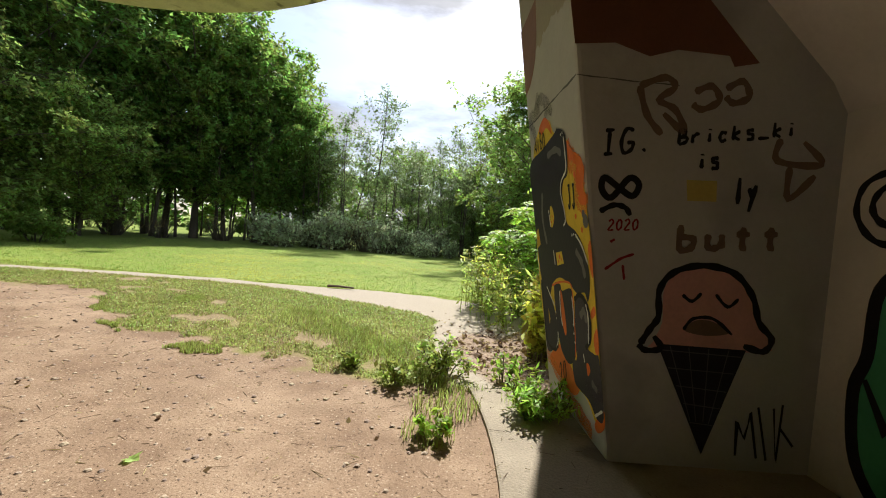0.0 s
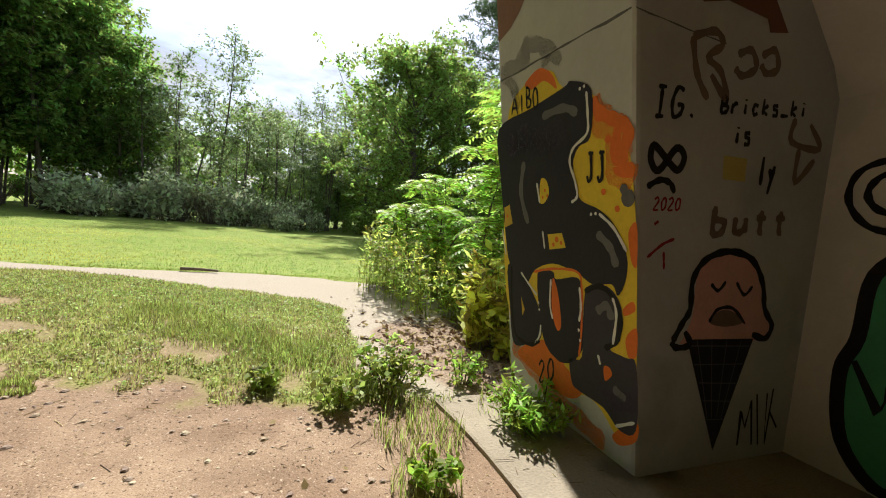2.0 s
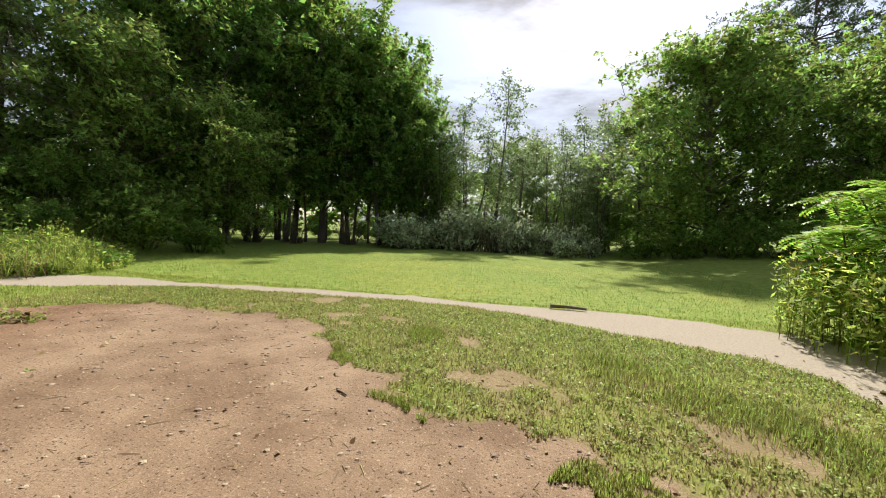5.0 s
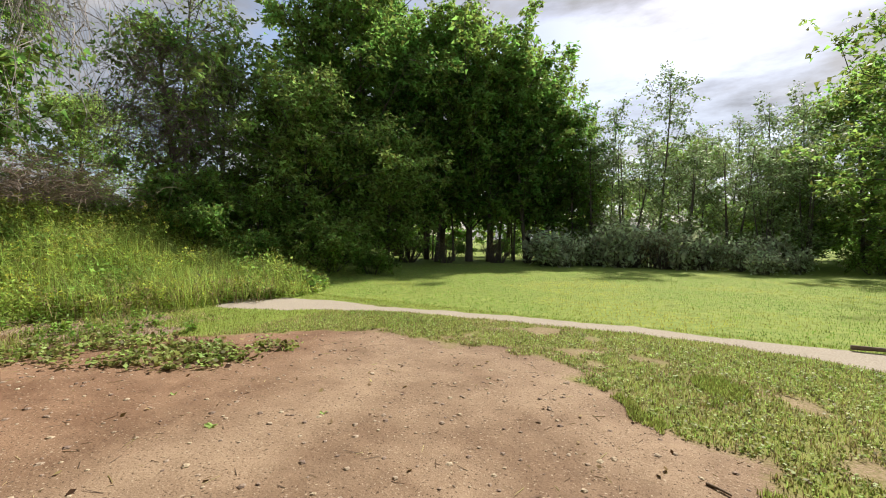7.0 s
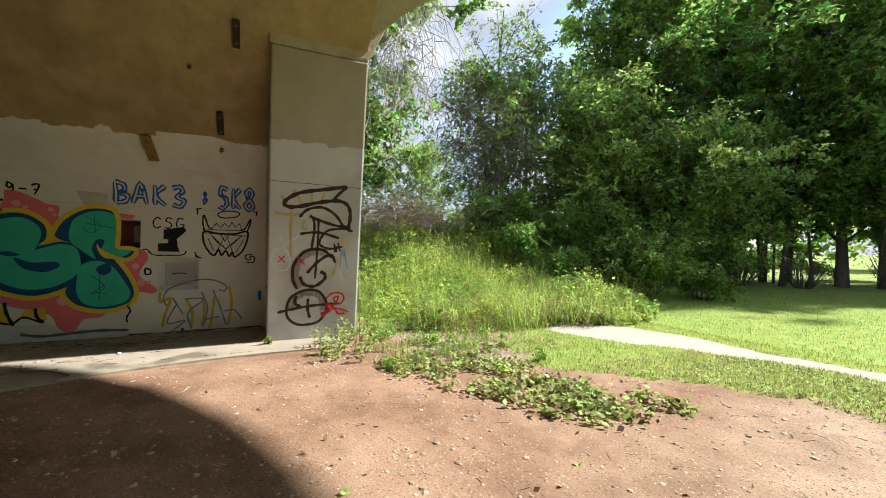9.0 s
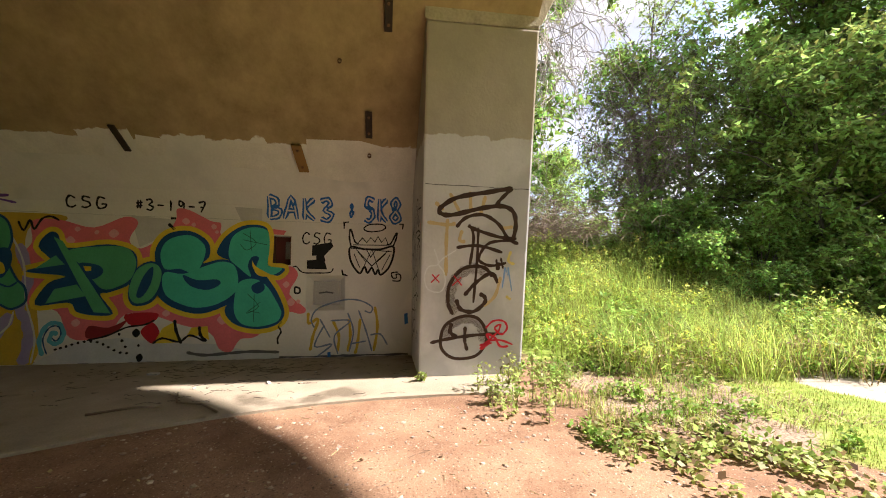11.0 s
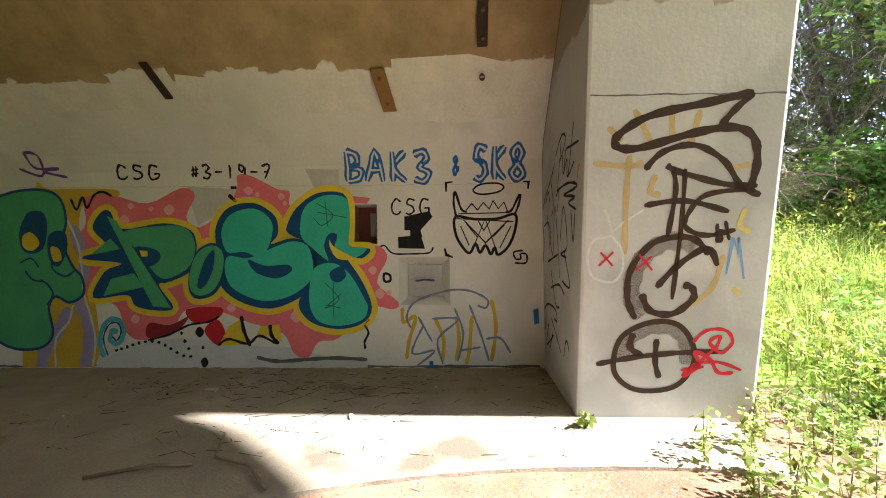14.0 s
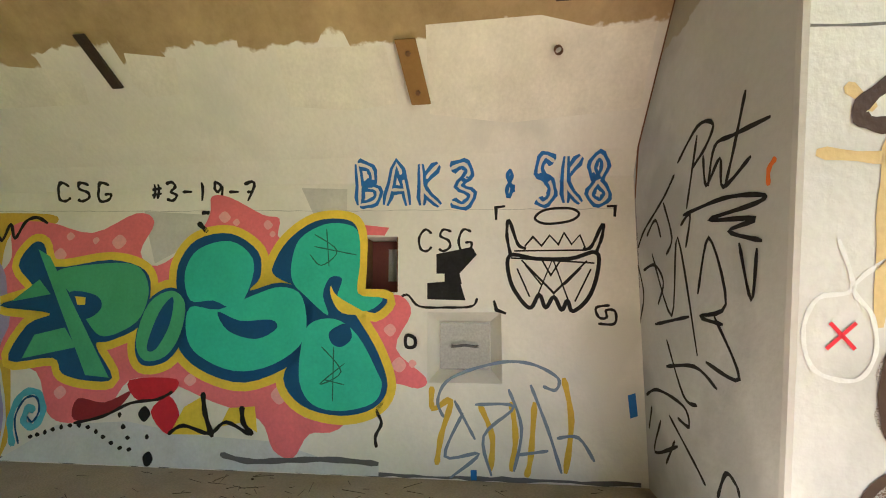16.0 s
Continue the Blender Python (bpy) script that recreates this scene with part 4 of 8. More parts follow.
bush = build_shrub("leafy_weed", "small bushy green weed at the lawn corner", 0.42, 0.34, 800, 0.036, LEAF_WEED, 111, at_ground(0.1, 4.35))
bush2 = build_shrub("wormwood_plant", "feathery green weed at the pier's foot", 0.33, 0.36, 1200, 0.022, LEAF_BRIGHT, 112, (1.0, 3.55, 0.03), long=4)


def ivy_patch():
    rng, rnd = np.random.default_rng(113), random.Random(113)
    cs = []
    for _ in range(620):
        a, r = rnd.uniform(0, 6.28), math.sqrt(rnd.random()) * rnd.uniform(0.7, 1.05)
        u, v = 1.95 * r * math.cos(a), 0.8 * r * math.sin(a)
        x, y = -10.7 + 0.86 * u - 0.5 * v, 5.15 + 0.5 * u + 0.86 * v
        if noise.noise((x * 1.6, y * 1.6, 21)) > -0.18:
            cs.append((x, y, ground_height(x, y) + rnd.uniform(0.015, 0.08)))
    thing("ground_vine", None, "broad-leaved vine creeping over the bare earth", "vine", kind="stuff", data=leaf_mesh("ground_vine", cs, 0.15, 2700, 0.047, LEAF_IVY, rng, droop=0.0, flat=0.4, long=1.35))
    thing("dead_vine_leaves", None, "curled brown leaves among the creeping vine", "leaves", kind="stuff", data=leaf_mesh("dead_vine_leaves", cs, 0.2, 1100, 0.045, LEAF_DRY, rng, droop=0.0, flat=0.2, long=1.5))


ivy_patch()


def grass(name, label, spots, h, width, mat, seed, lean=0.5):
    rng = np.random.default_rng(seed)
    n = len(spots)
    p = np.array([(x, y, ground_height(x, y) - 0.005) for x, y in spots])
    hh = h * (0.45 + 0.8 * rng.random((n, 1)))
    a = rng.random(n) * 6.283
    d = np.stack([np.cos(a), np.sin(a), np.zeros(n)], 1)
    s = np.stack([-np.sin(a), np.cos(a), np.zeros(n)], 1) * width * (0.6 + 0.8 * rng.random((n, 1)))
    bend = lean * rng.random((n, 1)) * hh
    up = np.array([0, 0, 1.0])
    m1 = p + up * hh * 0.6 + d * bend * 0.35
    tip = p + up * hh + d * bend
    v = np.stack([p - s, p + s, m1 + s * 0.7, m1 - s * 0.7, tip], 1).reshape(-1, 3)
    me = bpy.data.meshes.new(name)
    me.vertices.add(n * 5)
    me.vertices.foreach_set("co", v.astype(np.float32).ravel())
    # every blade: a lower quad and a pointed tip
    corner = np.array([0, 1, 2, 3, 3, 2, 4], dtype=np.int32)
    me.loops.add(n * 7)
    me.loops.foreach_set("vertex_index", (np.arange(n, dtype=np.int32)[:, None] * 5 + corner).ravel())
    me.polygons.add(n * 2)
    me.polygons.foreach_set("loop_start", (np.arange(n, dtype=np.int32)[:, None] * 7 + np.array([0, 4], dtype=np.int32)).ravel())
    me.polygons.foreach_set("loop_total", np.tile(np.array([4, 3], dtype=np.int32), n))
    me.update(calc_edges=True)
    me.materials.append(mat)
    return thing(name, None, label, "grass", kind="stuff", data=me)


def turf(x, y):
    b, t, l_ = cover(x, y)
    return b + 0.35 * noise.noise((x * 2.3, y * 2.3, 9)) < 0.5 and t < 0.45 and l_ < 0.4 and not (abs(x - CX) > 6.6 and y < 4.1)


def tufts(x, y):
    """Loose tufts that straggle into the bare earth."""
    b, t, l_ = cover(x, y)
    return 0.45 <= b < 1.01 and t < 0.2 and noise.noise((x * 1.1, y * 1.1, 4.4)) + 0.25 * noise.noise((x * 5, y * 5, 2)) > 0.36 and y > 4.3 and x > -7 and b < 0.97 and not (x > 0.2 and y < 4.2)


grass("short_grass", "patchy short grass between the path and bare earth", scatter(60000, turf, (-13.5, 1.2, 3.6, 10.2), 121), 0.042, 0.0036, GRASS, 121)
grass("grass_tufts", "straggling grass tufts in the bare earth", scatter(9000, tufts, (-10, 0.6, 3.6, 8.2), 122), 0.05, 0.003, GRASS, 122, 0.8)
def lush(x, y):
    d = abs((y - 5.0) * 0.75 + (x + 0.45) * 0.66)
    return d + 0.35 * noise.noise((x * 1.6, y * 1.6, 0)) < 0.55 * random.random() ** 0.5 and cover(x, y)[1] < 0.6 and x < 0.55


grass("lush_grass", "long lush grass at the lawn's corner", scatter(6500, lush, (-2.6, 0.6, 3.9, 7.2), 123), 0.095, 0.003, GRASS, 123, 1.2)
grass("lawn_grass", "mown lawn grass beyond the path", scatter(80000, lambda x, y: cover(x, y)[1] < 0.4 and random.random() < 1.6 - y * 0.055, (-17, 3.5, 9.9, 24), 124), 0.038, 0.0045, LAWN, 124)
grass("dry_grass", "dry straw-coloured grass blades in the turf", scatter(32000, turf, (-11, 1.2, 4.0, 9.6), 125), 0.05, 0.0034, STRAW, 125, 1.4)
grass("slab_edge_grass", "tufts of grass along the concrete edge", scatter(800, lambda x, y: min(math.hypot(x - 0.12, y - 3.55) / 0.32, math.hypot(x - 0.0, y - 3.0) / 0.2, math.hypot(x - 0.95, y - 3.75) / 0.3) < 1, (-0.5, 1.4, 2.7, 4.2), 126), 0.13, 0.003, GRASS, 126, 0.9)
grass("cut_straw", "flattened dead stalks on the ground by the pier", scatter(2600, lambda x, y: y > 4.2 and x < -11.9, (-15, -11.8, 4.2, 7.0), 127), 0.06, 0.006, STRAW, 127, 5.0)


grass("bank_long_grass", "long arching yellow-green grass before the bank", scatter(6500, lambda x, y: bank_weeds(x, y) and noise.noise((x * 0.7, y * 0.7, 17)) > -0.12 and x > -18.5 and y < 10.5, (-18.5, -12.4, 4.4, 10.5), 129), 0.8, 0.004, LEAF_WEED, 129, 1.3)
grass("pier_foot_grass", "green grass tufts by the weeds at the pier", scatter(1500, lambda x, y: 3.5 < y < 6.2 and x < -11.4 and noise.noise((x * 1.5, y * 1.5, 14)) > 0.12 and not (x < -13.1 and y < 4.2), (-14.4, -10.6, 3.5, 6.2), 130), 0.14, 0.0035, GRASS, 130, 1.0)


def clover():
    rng = np.random.default_rng(128)
    spots = scatter(5200, turf, (-10.5, 0.6, 4.0, 9.0), 128)
    thing("clover_patch", None, "low clover and weeds in the worn turf", "weeds", kind="stuff", data=leaf_mesh("clover_patch", [(x, y, ground_height(x, y) + 0.025) for x, y in spots], 0.05, 26000, 0.02, LEAF_IVY, rng, droop=0.0, flat=0.35, long=1.2))


clover()


# ---- litter on the ground ----
def litter():
    rnd = random.Random(131)
    verts, faces = [], []
    for _ in range(11000):
        x, y = rnd.uniform(-13, 1.0), rnd.uniform(-0.5, 8)
        if cover(x, y)[0] < 0.6 or abs(x - CX) > 6.5:
            continue
        r = 0.0035 + 0.024 * rnd.random() ** 4
        z = ground_height(x, y)
        n0 = len(verts)
        for dz, k in ((-0.3, 0.9), (0.12, 1.0), (0.4, 0.55)):
            for i in range(5):
                a = 6.283 * i / 5 + dz
                rr = r * k * rnd.uniform(0.7, 1.25)
                verts.append((x + rr * math.cos(a), y + rr * math.sin(a), z + r * dz))
        for lay in (0, 5):
            for i in range(5):
                j = (i + 1) % 5
                faces.append((n0 + lay + i, n0 + lay + j, n0 + lay + 5 + j, n0 + lay + 5 + i))
        faces.append(tuple(n0 + 10 + i for i in range(5)))
    thing("pebbles", None, "small loose stones strewn over the earth", "stones", kind="stuff", data=mesh_of("pebbles", verts, faces, STONE))
    for name, label, count, mat, thin in (("fallen_twigs", "dry twigs and pine needles on the earth", 1300, DEAD, 0.0018), ("straw_bits", "pale straw bits and chips on the earth", 3800, STRAW, 0.0016)):
        verts, faces = [], []
        for _ in range(count):
            x, y = rnd.uniform(-13, 2.0), rnd.uniform(-0.5, 7.6)
            near = 1 if x > -4.5 else 0.5
            if rnd.random() > near or (cover(x, y)[0] < 0.5 and cover(x, y)[2] < 0.4):
                continue
            a, ln = rnd.uniform(0, 6.283), 0.006 + 0.06 * rnd.random() ** 3
            z = ground_height(x, y) + 0.004 + (0.034 if abs(x - CX) > 6.8 and y < 4 else 0)
            d = Vector((math.cos(a) * ln, math.sin(a) * ln, rnd.uniform(-0.002, 0.006)))
            tube(verts, faces, Vector((x, y, z)) - d, Vector((x, y, z)) + d, thin * rnd.uniform(0.7, 1.8), thin, 3)
        thing(name, None, label, "twigs", kind="stuff", data=mesh_of(name, verts, faces, mat))
    rng = np.random.default_rng(132)
    cs = []
    for _ in range(420):
        x, y = rnd.uniform(-12.5, 1.6), rnd.uniform(-0.5, 8)
        if abs(x - CX) < 6.6:
            cs.append((x, y, ground_height(x, y) + 0.012))
    thing("fallen_leaves", None, "scattered dry brown leaves on the earth", "leaves", kind="stuff", data=leaf_mesh("fallen_leaves", cs, 0.02, len(cs), 0.03, LEAF_DRY, rng, droop=0, flat=0.2, long=1.6))
    cs = [(rnd.gauss(1.2, 0.6), rnd.gauss(5.2, 0.8), 0.0) for _ in range(700)]
    cs = [(x, y, ground_height(x, y) + 0.015) for x, y, z in cs if x > -0.1 and y > 4.2]
    thing("bark_litter", None, "bark chips and dead leaves under the weeds", "leaves", kind="stuff", data=leaf_mesh("bark_litter", cs, 0.05, len(cs) * 2, 0.04, LEAF_DRY, rng, droop=0, flat=0.3, long=1.8))


STONE = material("pebble_stone", ((0.27, 0.20, 0.145), (0.46, 0.38, 0.29)), 12, 0.9, 0.2, 60, island=0.35)
litter()


def stick(name, label, pts, r, mat=None):
    verts, faces = [], []
    for i, (a, b) in enumerate(zip(pts, pts[1:])):
        tube(verts, faces, a, b, r * (1 - 0.5 * i / len(pts)), r * (1 - 0.5 * (i + 1) / len(pts)), 6)
    n = len(verts)
    faces += [tuple(range(6))[::-1], tuple(range(n - 6, n))]
    return thing(name, None, label, "stick", data=mesh_of(name, verts, faces, mat or DEAD, True))


stick("log", "short weathered log lying on the footpath", [(-2.75, 10.0, 0.05), (-2.45, 10.02, 0.055), (-2.1, 10.0, 0.04)], 0.036)
stick("stick", "brown broken stick on the earth", [(-4.75, 5.31, 0.012), (-4.69, 5.28, 0.014), (-4.63, 5.24, 0.012)], 0.009)
stick("stick", "thin dry branch lying across the concrete", [(-12.85, 0.35, 0.06), (-13.1, 0.1, 0.065), (-13.2, -0.2, 0.06), (-13.55, -0.35, 0.07)], 0.012)
stick("stick", "pale broken branch on the concrete floor", [(-12.9, -0.9, 0.06), (-13.05, -0.55, 0.07), (-13.1, -0.3, 0.055)], 0.014)


def green_leaf(x, y, turn, size):
    bm = bmesh.new()
    n = 14
    top = []
    for i in range(n):
        a = 2 * math.pi * i / n
        r = size * (0.8 + 0.28 * math.cos(5 * a))
        top.append(bm.verts.new((r * math.cos(a), r * 0.75 * math.sin(a), 0.012 + 0.012 * math.cos(2 * a))))
    c = bm.verts.new((0, 0, 0.004))
    for i in range(n):
        bm.faces.new((top[i], top[(i + 1) % n], c))
    me = bpy.data.meshes.new("fallen_leaf")
    bm.to_mesh(me); bm.free()
    me.materials.append(LEAF_IVY)
    thing("fallen_leaf", Matrix.Translation((x, y, ground_height(x, y))) @ Matrix.Rotation(turn, 4, "Z"), "fresh green leaf fallen on the earth", "leaf", "fallen green leaves", data=me)


for x, y, a, s_ in [(-8.06, 4.28, 0.3, 0.06), (-1.77, 2.42, 1.2, 0.06), (-9.3, 2.9, 2.0, 0.05), (-9.0, 4.5, 1.0, 0.035), (-7.5, 4.9, 0.5, 0.035)]:
    green_leaf(x, y, a, s_)


build_shrub("sprout", "small green sprout in the floor crack", 0.13, 0.07, 40, 0.045, LEAF_IVY, 114, (-13.86, 2.5, 0.036), stems=2)
for i, (x, y, h_) in enumerate([(0.05, 3.05, 0.22), (-0.35, 4.05, 0.3), (0.75, 4.3, 0.35), (-0.9, 4.4, 0.2)]):
    build_shrub("small_weed", "small leafy weed at the edge of the earth", h_, h_ * 0.7, 260, 0.035, LEAF_WEED if i % 2 else LEAF_BRIGHT, 115 + i, at_ground(x, y), "small weeds", stems=3)


# ---- painted marks on the concrete ----
def paint(name, c, rough=0.55):
    m = material(name, (tuple(k * 0.84 for k in c), c), 3.0, max(rough, 0.7), 0.12, 35, contrast=0.12)
    m.node_tree.nodes["Principled BSDF"].inputs["Specular IOR Level"].default_value = 0.2
    return m


P_PINK = paint("pink_paint", (0.84, 0.20, 0.23))
P_ROSE = paint("rose_paint", (0.86, 0.42, 0.42))
P_YELLOW = paint("yellow_paint", (0.83, 0.62, 0.06))
P_OCHRE = paint("ochre_paint", (0.66, 0.44, 0.06))
P_OCHRE_F = paint("faded_ochre_paint", (0.55, 0.42, 0.22), 0.7)
P_NAVY = paint("navy_paint", (0.015, 0.085, 0.22))
P_BLUE = paint("blue_paint", (0.03, 0.16, 0.50))
P_BLUEF = paint("light_blue_paint", (0.22, 0.38, 0.66))
P_CYAN = paint("cyan_paint", (0.12, 0.47, 0.62))
P_STEEL = paint("grey_blue_paint", (0.20, 0.26, 0.36))
P_GREEN = paint("green_paint", (0.09, 0.43, 0.22))
P_TEAL = paint("teal_paint", (0.06, 0.55, 0.40))
P_DKGREEN = paint("dark_green_marker", (0.03, 0.16, 0.12))
P_LILAC = paint("lilac_paint", (0.38, 0.33, 0.58))
P_PURPLE = paint("purple_paint", (0.16, 0.07, 0.32))
P_PALE = paint("whitewash", (0.66, 0.68, 0.70))
P_WHITE = paint("white_paint", (0.80, 0.80, 0.80))
P_WALLW = paint("off_white_paint", (0.72, 0.70, 0.66))
P_RED = paint("red_paint", (0.62, 0.03, 0.05))
P_DKRED = paint("dark_red_paint", (0.30, 0.03, 0.04))
P_BLACK = BLACK
P_INK = paint("blue_black_paint", (0.032, 0.031, 0.043), 0.35)
P_INK2 = paint("charcoal_paint", (0.055, 0.05, 0.068), 0.35)
P_INKG = paint("charcoal_line_paint", (0.16, 0.16, 0.17))
P_ORANGE = paint("orange_paint", (0.82, 0.20, 0.04))
P_SKIN = paint("salmon_paint", (0.78, 0.42, 0.40))
P_BROWN = paint("brown_black_paint", (0.055, 0.032, 0.024))
P_FADED = paint("faded_brown_paint", (0.22, 0.15, 0.12), 0.7)
P_YELF = paint("faded_yellow_paint", (0.66, 0.55, 0.18), 0.7)
P_REDBR = paint("red_brown_paint", (0.20, 0.085, 0.055), 0.7)
P_ROLL = paint("fresh_wall_paint", (0.82, 0.79, 0.72), 0.7)
P_ROLL2 = paint("grey_wall_paint", (0.60, 0.59, 0.56), 0.7)
P_SMOKE = paint("smoke_grey_paint", (0.14, 0.14, 0.15), 0.7)


def overspray(name, c, dense):
    """Fine droplets of paint with bare wall between them."""
    m = paint(name, c, 0.75)
    n, l = m.node_tree.nodes, m.node_tree.links
    tc = n.new("ShaderNodeTexCoord")
    dots = n.new("ShaderNodeTexNoise")
    dots.inputs["Scale"].default_value, dots.inputs["Detail"].default_value = 240.0, 3.0
    l.new(tc.outputs["Object"], dots.inputs["Vector"])
    cut = n.new("ShaderNodeMapRange")
    cut.inputs[1].default_value, cut.inputs[2].default_value = 0.62 - 0.25 * dense, 0.70 - 0.25 * dense
    l.new(dots.outputs["Fac"], cut.inputs[0])
    l.new(cut.outputs[0], n["Principled BSDF"].inputs["Alpha"])
    return m


P_MIST = overspray("grey_overspray", (0.10, 0.10, 0.105), 0.48)
P_HALO = overspray("brown_overspray", (0.13, 0.09, 0.07), 0.55)
P_ORANGE_MIST = overspray("orange_overspray", (0.82, 0.24, 0.05), 0.7)
P_VIOLET = overspray("violet_overspray", (0.07, 0.055, 0.11), 0.45)
P_COAT = paint("brick_brown_paint", (0.30, 0.17, 0.13), 0.75)


def on(surface, a, z, off):
    """A place on one of the painted faces: a along the face, z up, off the face's height above it."""
    if surface == "west":
        run = (CEIL - SPRING - 0.12) / (CEIL - SPRING - 0.2)
        inset = HALF_WALL - (0 if z < SPRING else (z - SPRING) * 0.6 if z < SPRING + 0.2 else 0.12 + (z - SPRING - 0.2) * run)
        return S(-inset + off, a, z)
    if surface == "east":
        return S(HALF_WALL - off, a, z)
    if surface == "wpier":
        return S(-(HALF_PIER - LEAN_S * z) + off, a, z)
    if surface == "epier":
        return S(HALF_PIER - LEAN_S * z - off, a, z)
    return S(a, -off, z)


def spline(pts, closed, steps=4):
    n, out = len(pts), []
    rng_ = range(n) if closed else range(n - 1)
    for i in rng_:
        p = [pts[(i + k) % n] if closed else pts[min(n - 1, max(0, i + k))] for k in (-1, 0, 1, 2)]
        for s in range(steps):
            t = s / steps
            q = []
            for d in (0, 1):
                a, b, c, e = (v[d] for v in p)
                q.append(0.5 * (2 * b + (c - a) * t + (2 * a - 5 * b + 4 * c - e) * t * t + (3 * b - a - 3 * c + e) * t ** 3))
            out.append(tuple(q))
    if not closed:
        out.append(pts[-1])
    return out


def fill(parent, name, surface, pts, mat, layer, smooth=True):
    pts = spline(pts, True) if smooth else pts
    verts = [on(surface, a, max(0.04, z), 0.0015 + 0.0012 * layer) for a, z in pts]
    tris = tessellate_polygon([[Vector((a, z, 0)) for a, z in pts]])
    part(name, mesh_of(name, verts, [tuple(t) for t in tris], mat), parent)


def ribbon(verts, faces, surface, pts, width, off, closed):
    n = len(pts)
    k0 = len(verts)
    for i, (a, z) in enumerate(pts):
        p, q = (pts[(i - 1) % n], pts[(i + 1) % n]) if closed else (pts[max(0, i - 1)], pts[min(n - 1, i + 1)])
        dx, dz = q[0] - p[0], q[1] - p[1]
        ln = math.hypot(dx, dz) or 1
        nx, nz = -dz / ln * width / 2, dx / ln * width / 2
        taper = 1 if closed else (0.55 if i in (0, n - 1) else 0.92 + 0.16 * math.sin(i * 1.7))
        for s in (1, -1):
            verts.append(on(surface, a + s * nx * taper, max(0.04, z + s * nz * taper), off))
    for i in range(n if closed else n - 1):
        a, b = k0 + 2 * i, k0 + 2 * ((i + 1) % n)
        faces.append((a, a + 1, b + 1, b))


def line(parent, name, surface, pts, mat, layer, width, closed=False, smooth=True):
    verts, faces = [], []
    pts = spline(pts, closed, 5) if smooth else pts
    ribbon(verts, faces, surface, pts, width, 0.0015 + 0.0012 * layer + 0.0004, closed)
    part(name, mesh_of(name, verts, faces, mat), parent)


# strokes of hand-written characters in a box one high
STROKES = {
    "C": "9,8 5,10 1,6 2,1 6,0 9,2", "S": "9,9 4,10 2,7 7,5 8,2 4,0 1,1", "G": "9,9 4,10 1,5 3,0 8,1 9,4 5,4", "#": "3,1 4,9;6,1 7,9;1,6 9,7;1,3 9,4",
    "3": "1,9 6,10 8,8 4,5 9,3 6,0 1,1", "-": "1,5 9,5", "1": "5,10 5,0", "9": "8,8 4,10 2,7 5,5 8,8 8,0", "7": "1,9 9,10 4,0;3,5 8,5",
    "B": "2,0 2,10;2,10 7,9 7,6 2,5;2,5 9,4 8,1 2,0", "A": "0,0 5,10 9,0;2,4 8,4", "K": "2,0 2,10;9,10 2,5 9,0", "&": "9,2 3,8 5,10 7,8 2,3 4,0 9,5", "8": "5,5 2,8 5,10 8,8 5,5 1,2 5,0 9,2 5,5",
    "I": "2,10 8,10;5,10 5,0;2,0 8,0", ".": "4,0 5,1", "r": "2,0 2,6;2,4 5,6 8,6", "i": "5,0 5,6;5,8 5,9", "c": "8,5 4,6 2,3 4,0 8,1", "k": "2,0 2,10;8,6 2,3 8,0", "s": "8,6 3,6 3,4 7,3 7,0 2,0",
    "_": "0,0 10,0", "l": "5,0 5,10", "y": "2,6 5,2;8,7 3,-3", "b": "2,10 2,0 7,0 8,4 2,5", "u": "2,6 2,1 5,0 8,2 8,6;8,3 9,0", "t": "5,9 5,1 7,0;2,6 8,6", "2": "1,8 5,10 8,7 1,0 9,0", "0": "5,10 1,6 3,0 8,2 8,8 5,10", "J": "3,10 9,10;6,10 6,2 3,0 1,2",
}


def write(parent, surface, word, start, end, height, mat, layer, width, inner=None):
    """Hand-written characters from start to end along a face."""
    n = len(word)
    for i, ch in enumerate(word):
        for w_, m_, lay in ((width, mat, layer),) + (((width * 0.3, inner, layer + 1),) if inner else ()):
            verts, faces = [], []
            for stroke in STROKES[ch].split(";"):
                pts = []
                for q in stroke.split():
                    cx, cz = (float(k) / 10 for k in q.split(","))
                    f = (i + 0.08 + 0.8 * cx) / n
                    pts.append((start[0] + (end[0] - start[0]) * f, start[1] + (end[1] - start[1]) * f + height * cz))
                ribbon(verts, faces, surface, spline(pts, False, 4), w_, 0.0019 + 0.0012 * lay, False)
            part("letter", mesh_of("letter", verts, faces, m_), parent)


mural = thing("graffiti_mural", None, "large green and pink bubble-letter mural sprayed on the wall", "graffiti")
fill(mural, "yellow_ground", "west", [(-6.53, 2.29), (-6.30, 2.35), (-5.45, 2.33), (-5.41, 2.22), (-5.84, 2.16), (-5.92, 1.72), (-5.85, 1.28), (-5.71, 0.85), (-5.74, 0.04), (-6.58, 0.03), (-6.73, 0.26)], P_OCHRE, 1)
fill(mural, "whitewash_band", "west", [(-5.76, 0.03), (-5.18, 0.37), (-4.50, 0.42), (-3.83, 0.32), (-3.10, 0.29), (-2.67, 0.17), (-2.17, 0.13), (-2.17, 0.02)], P_PALE, 1, False)
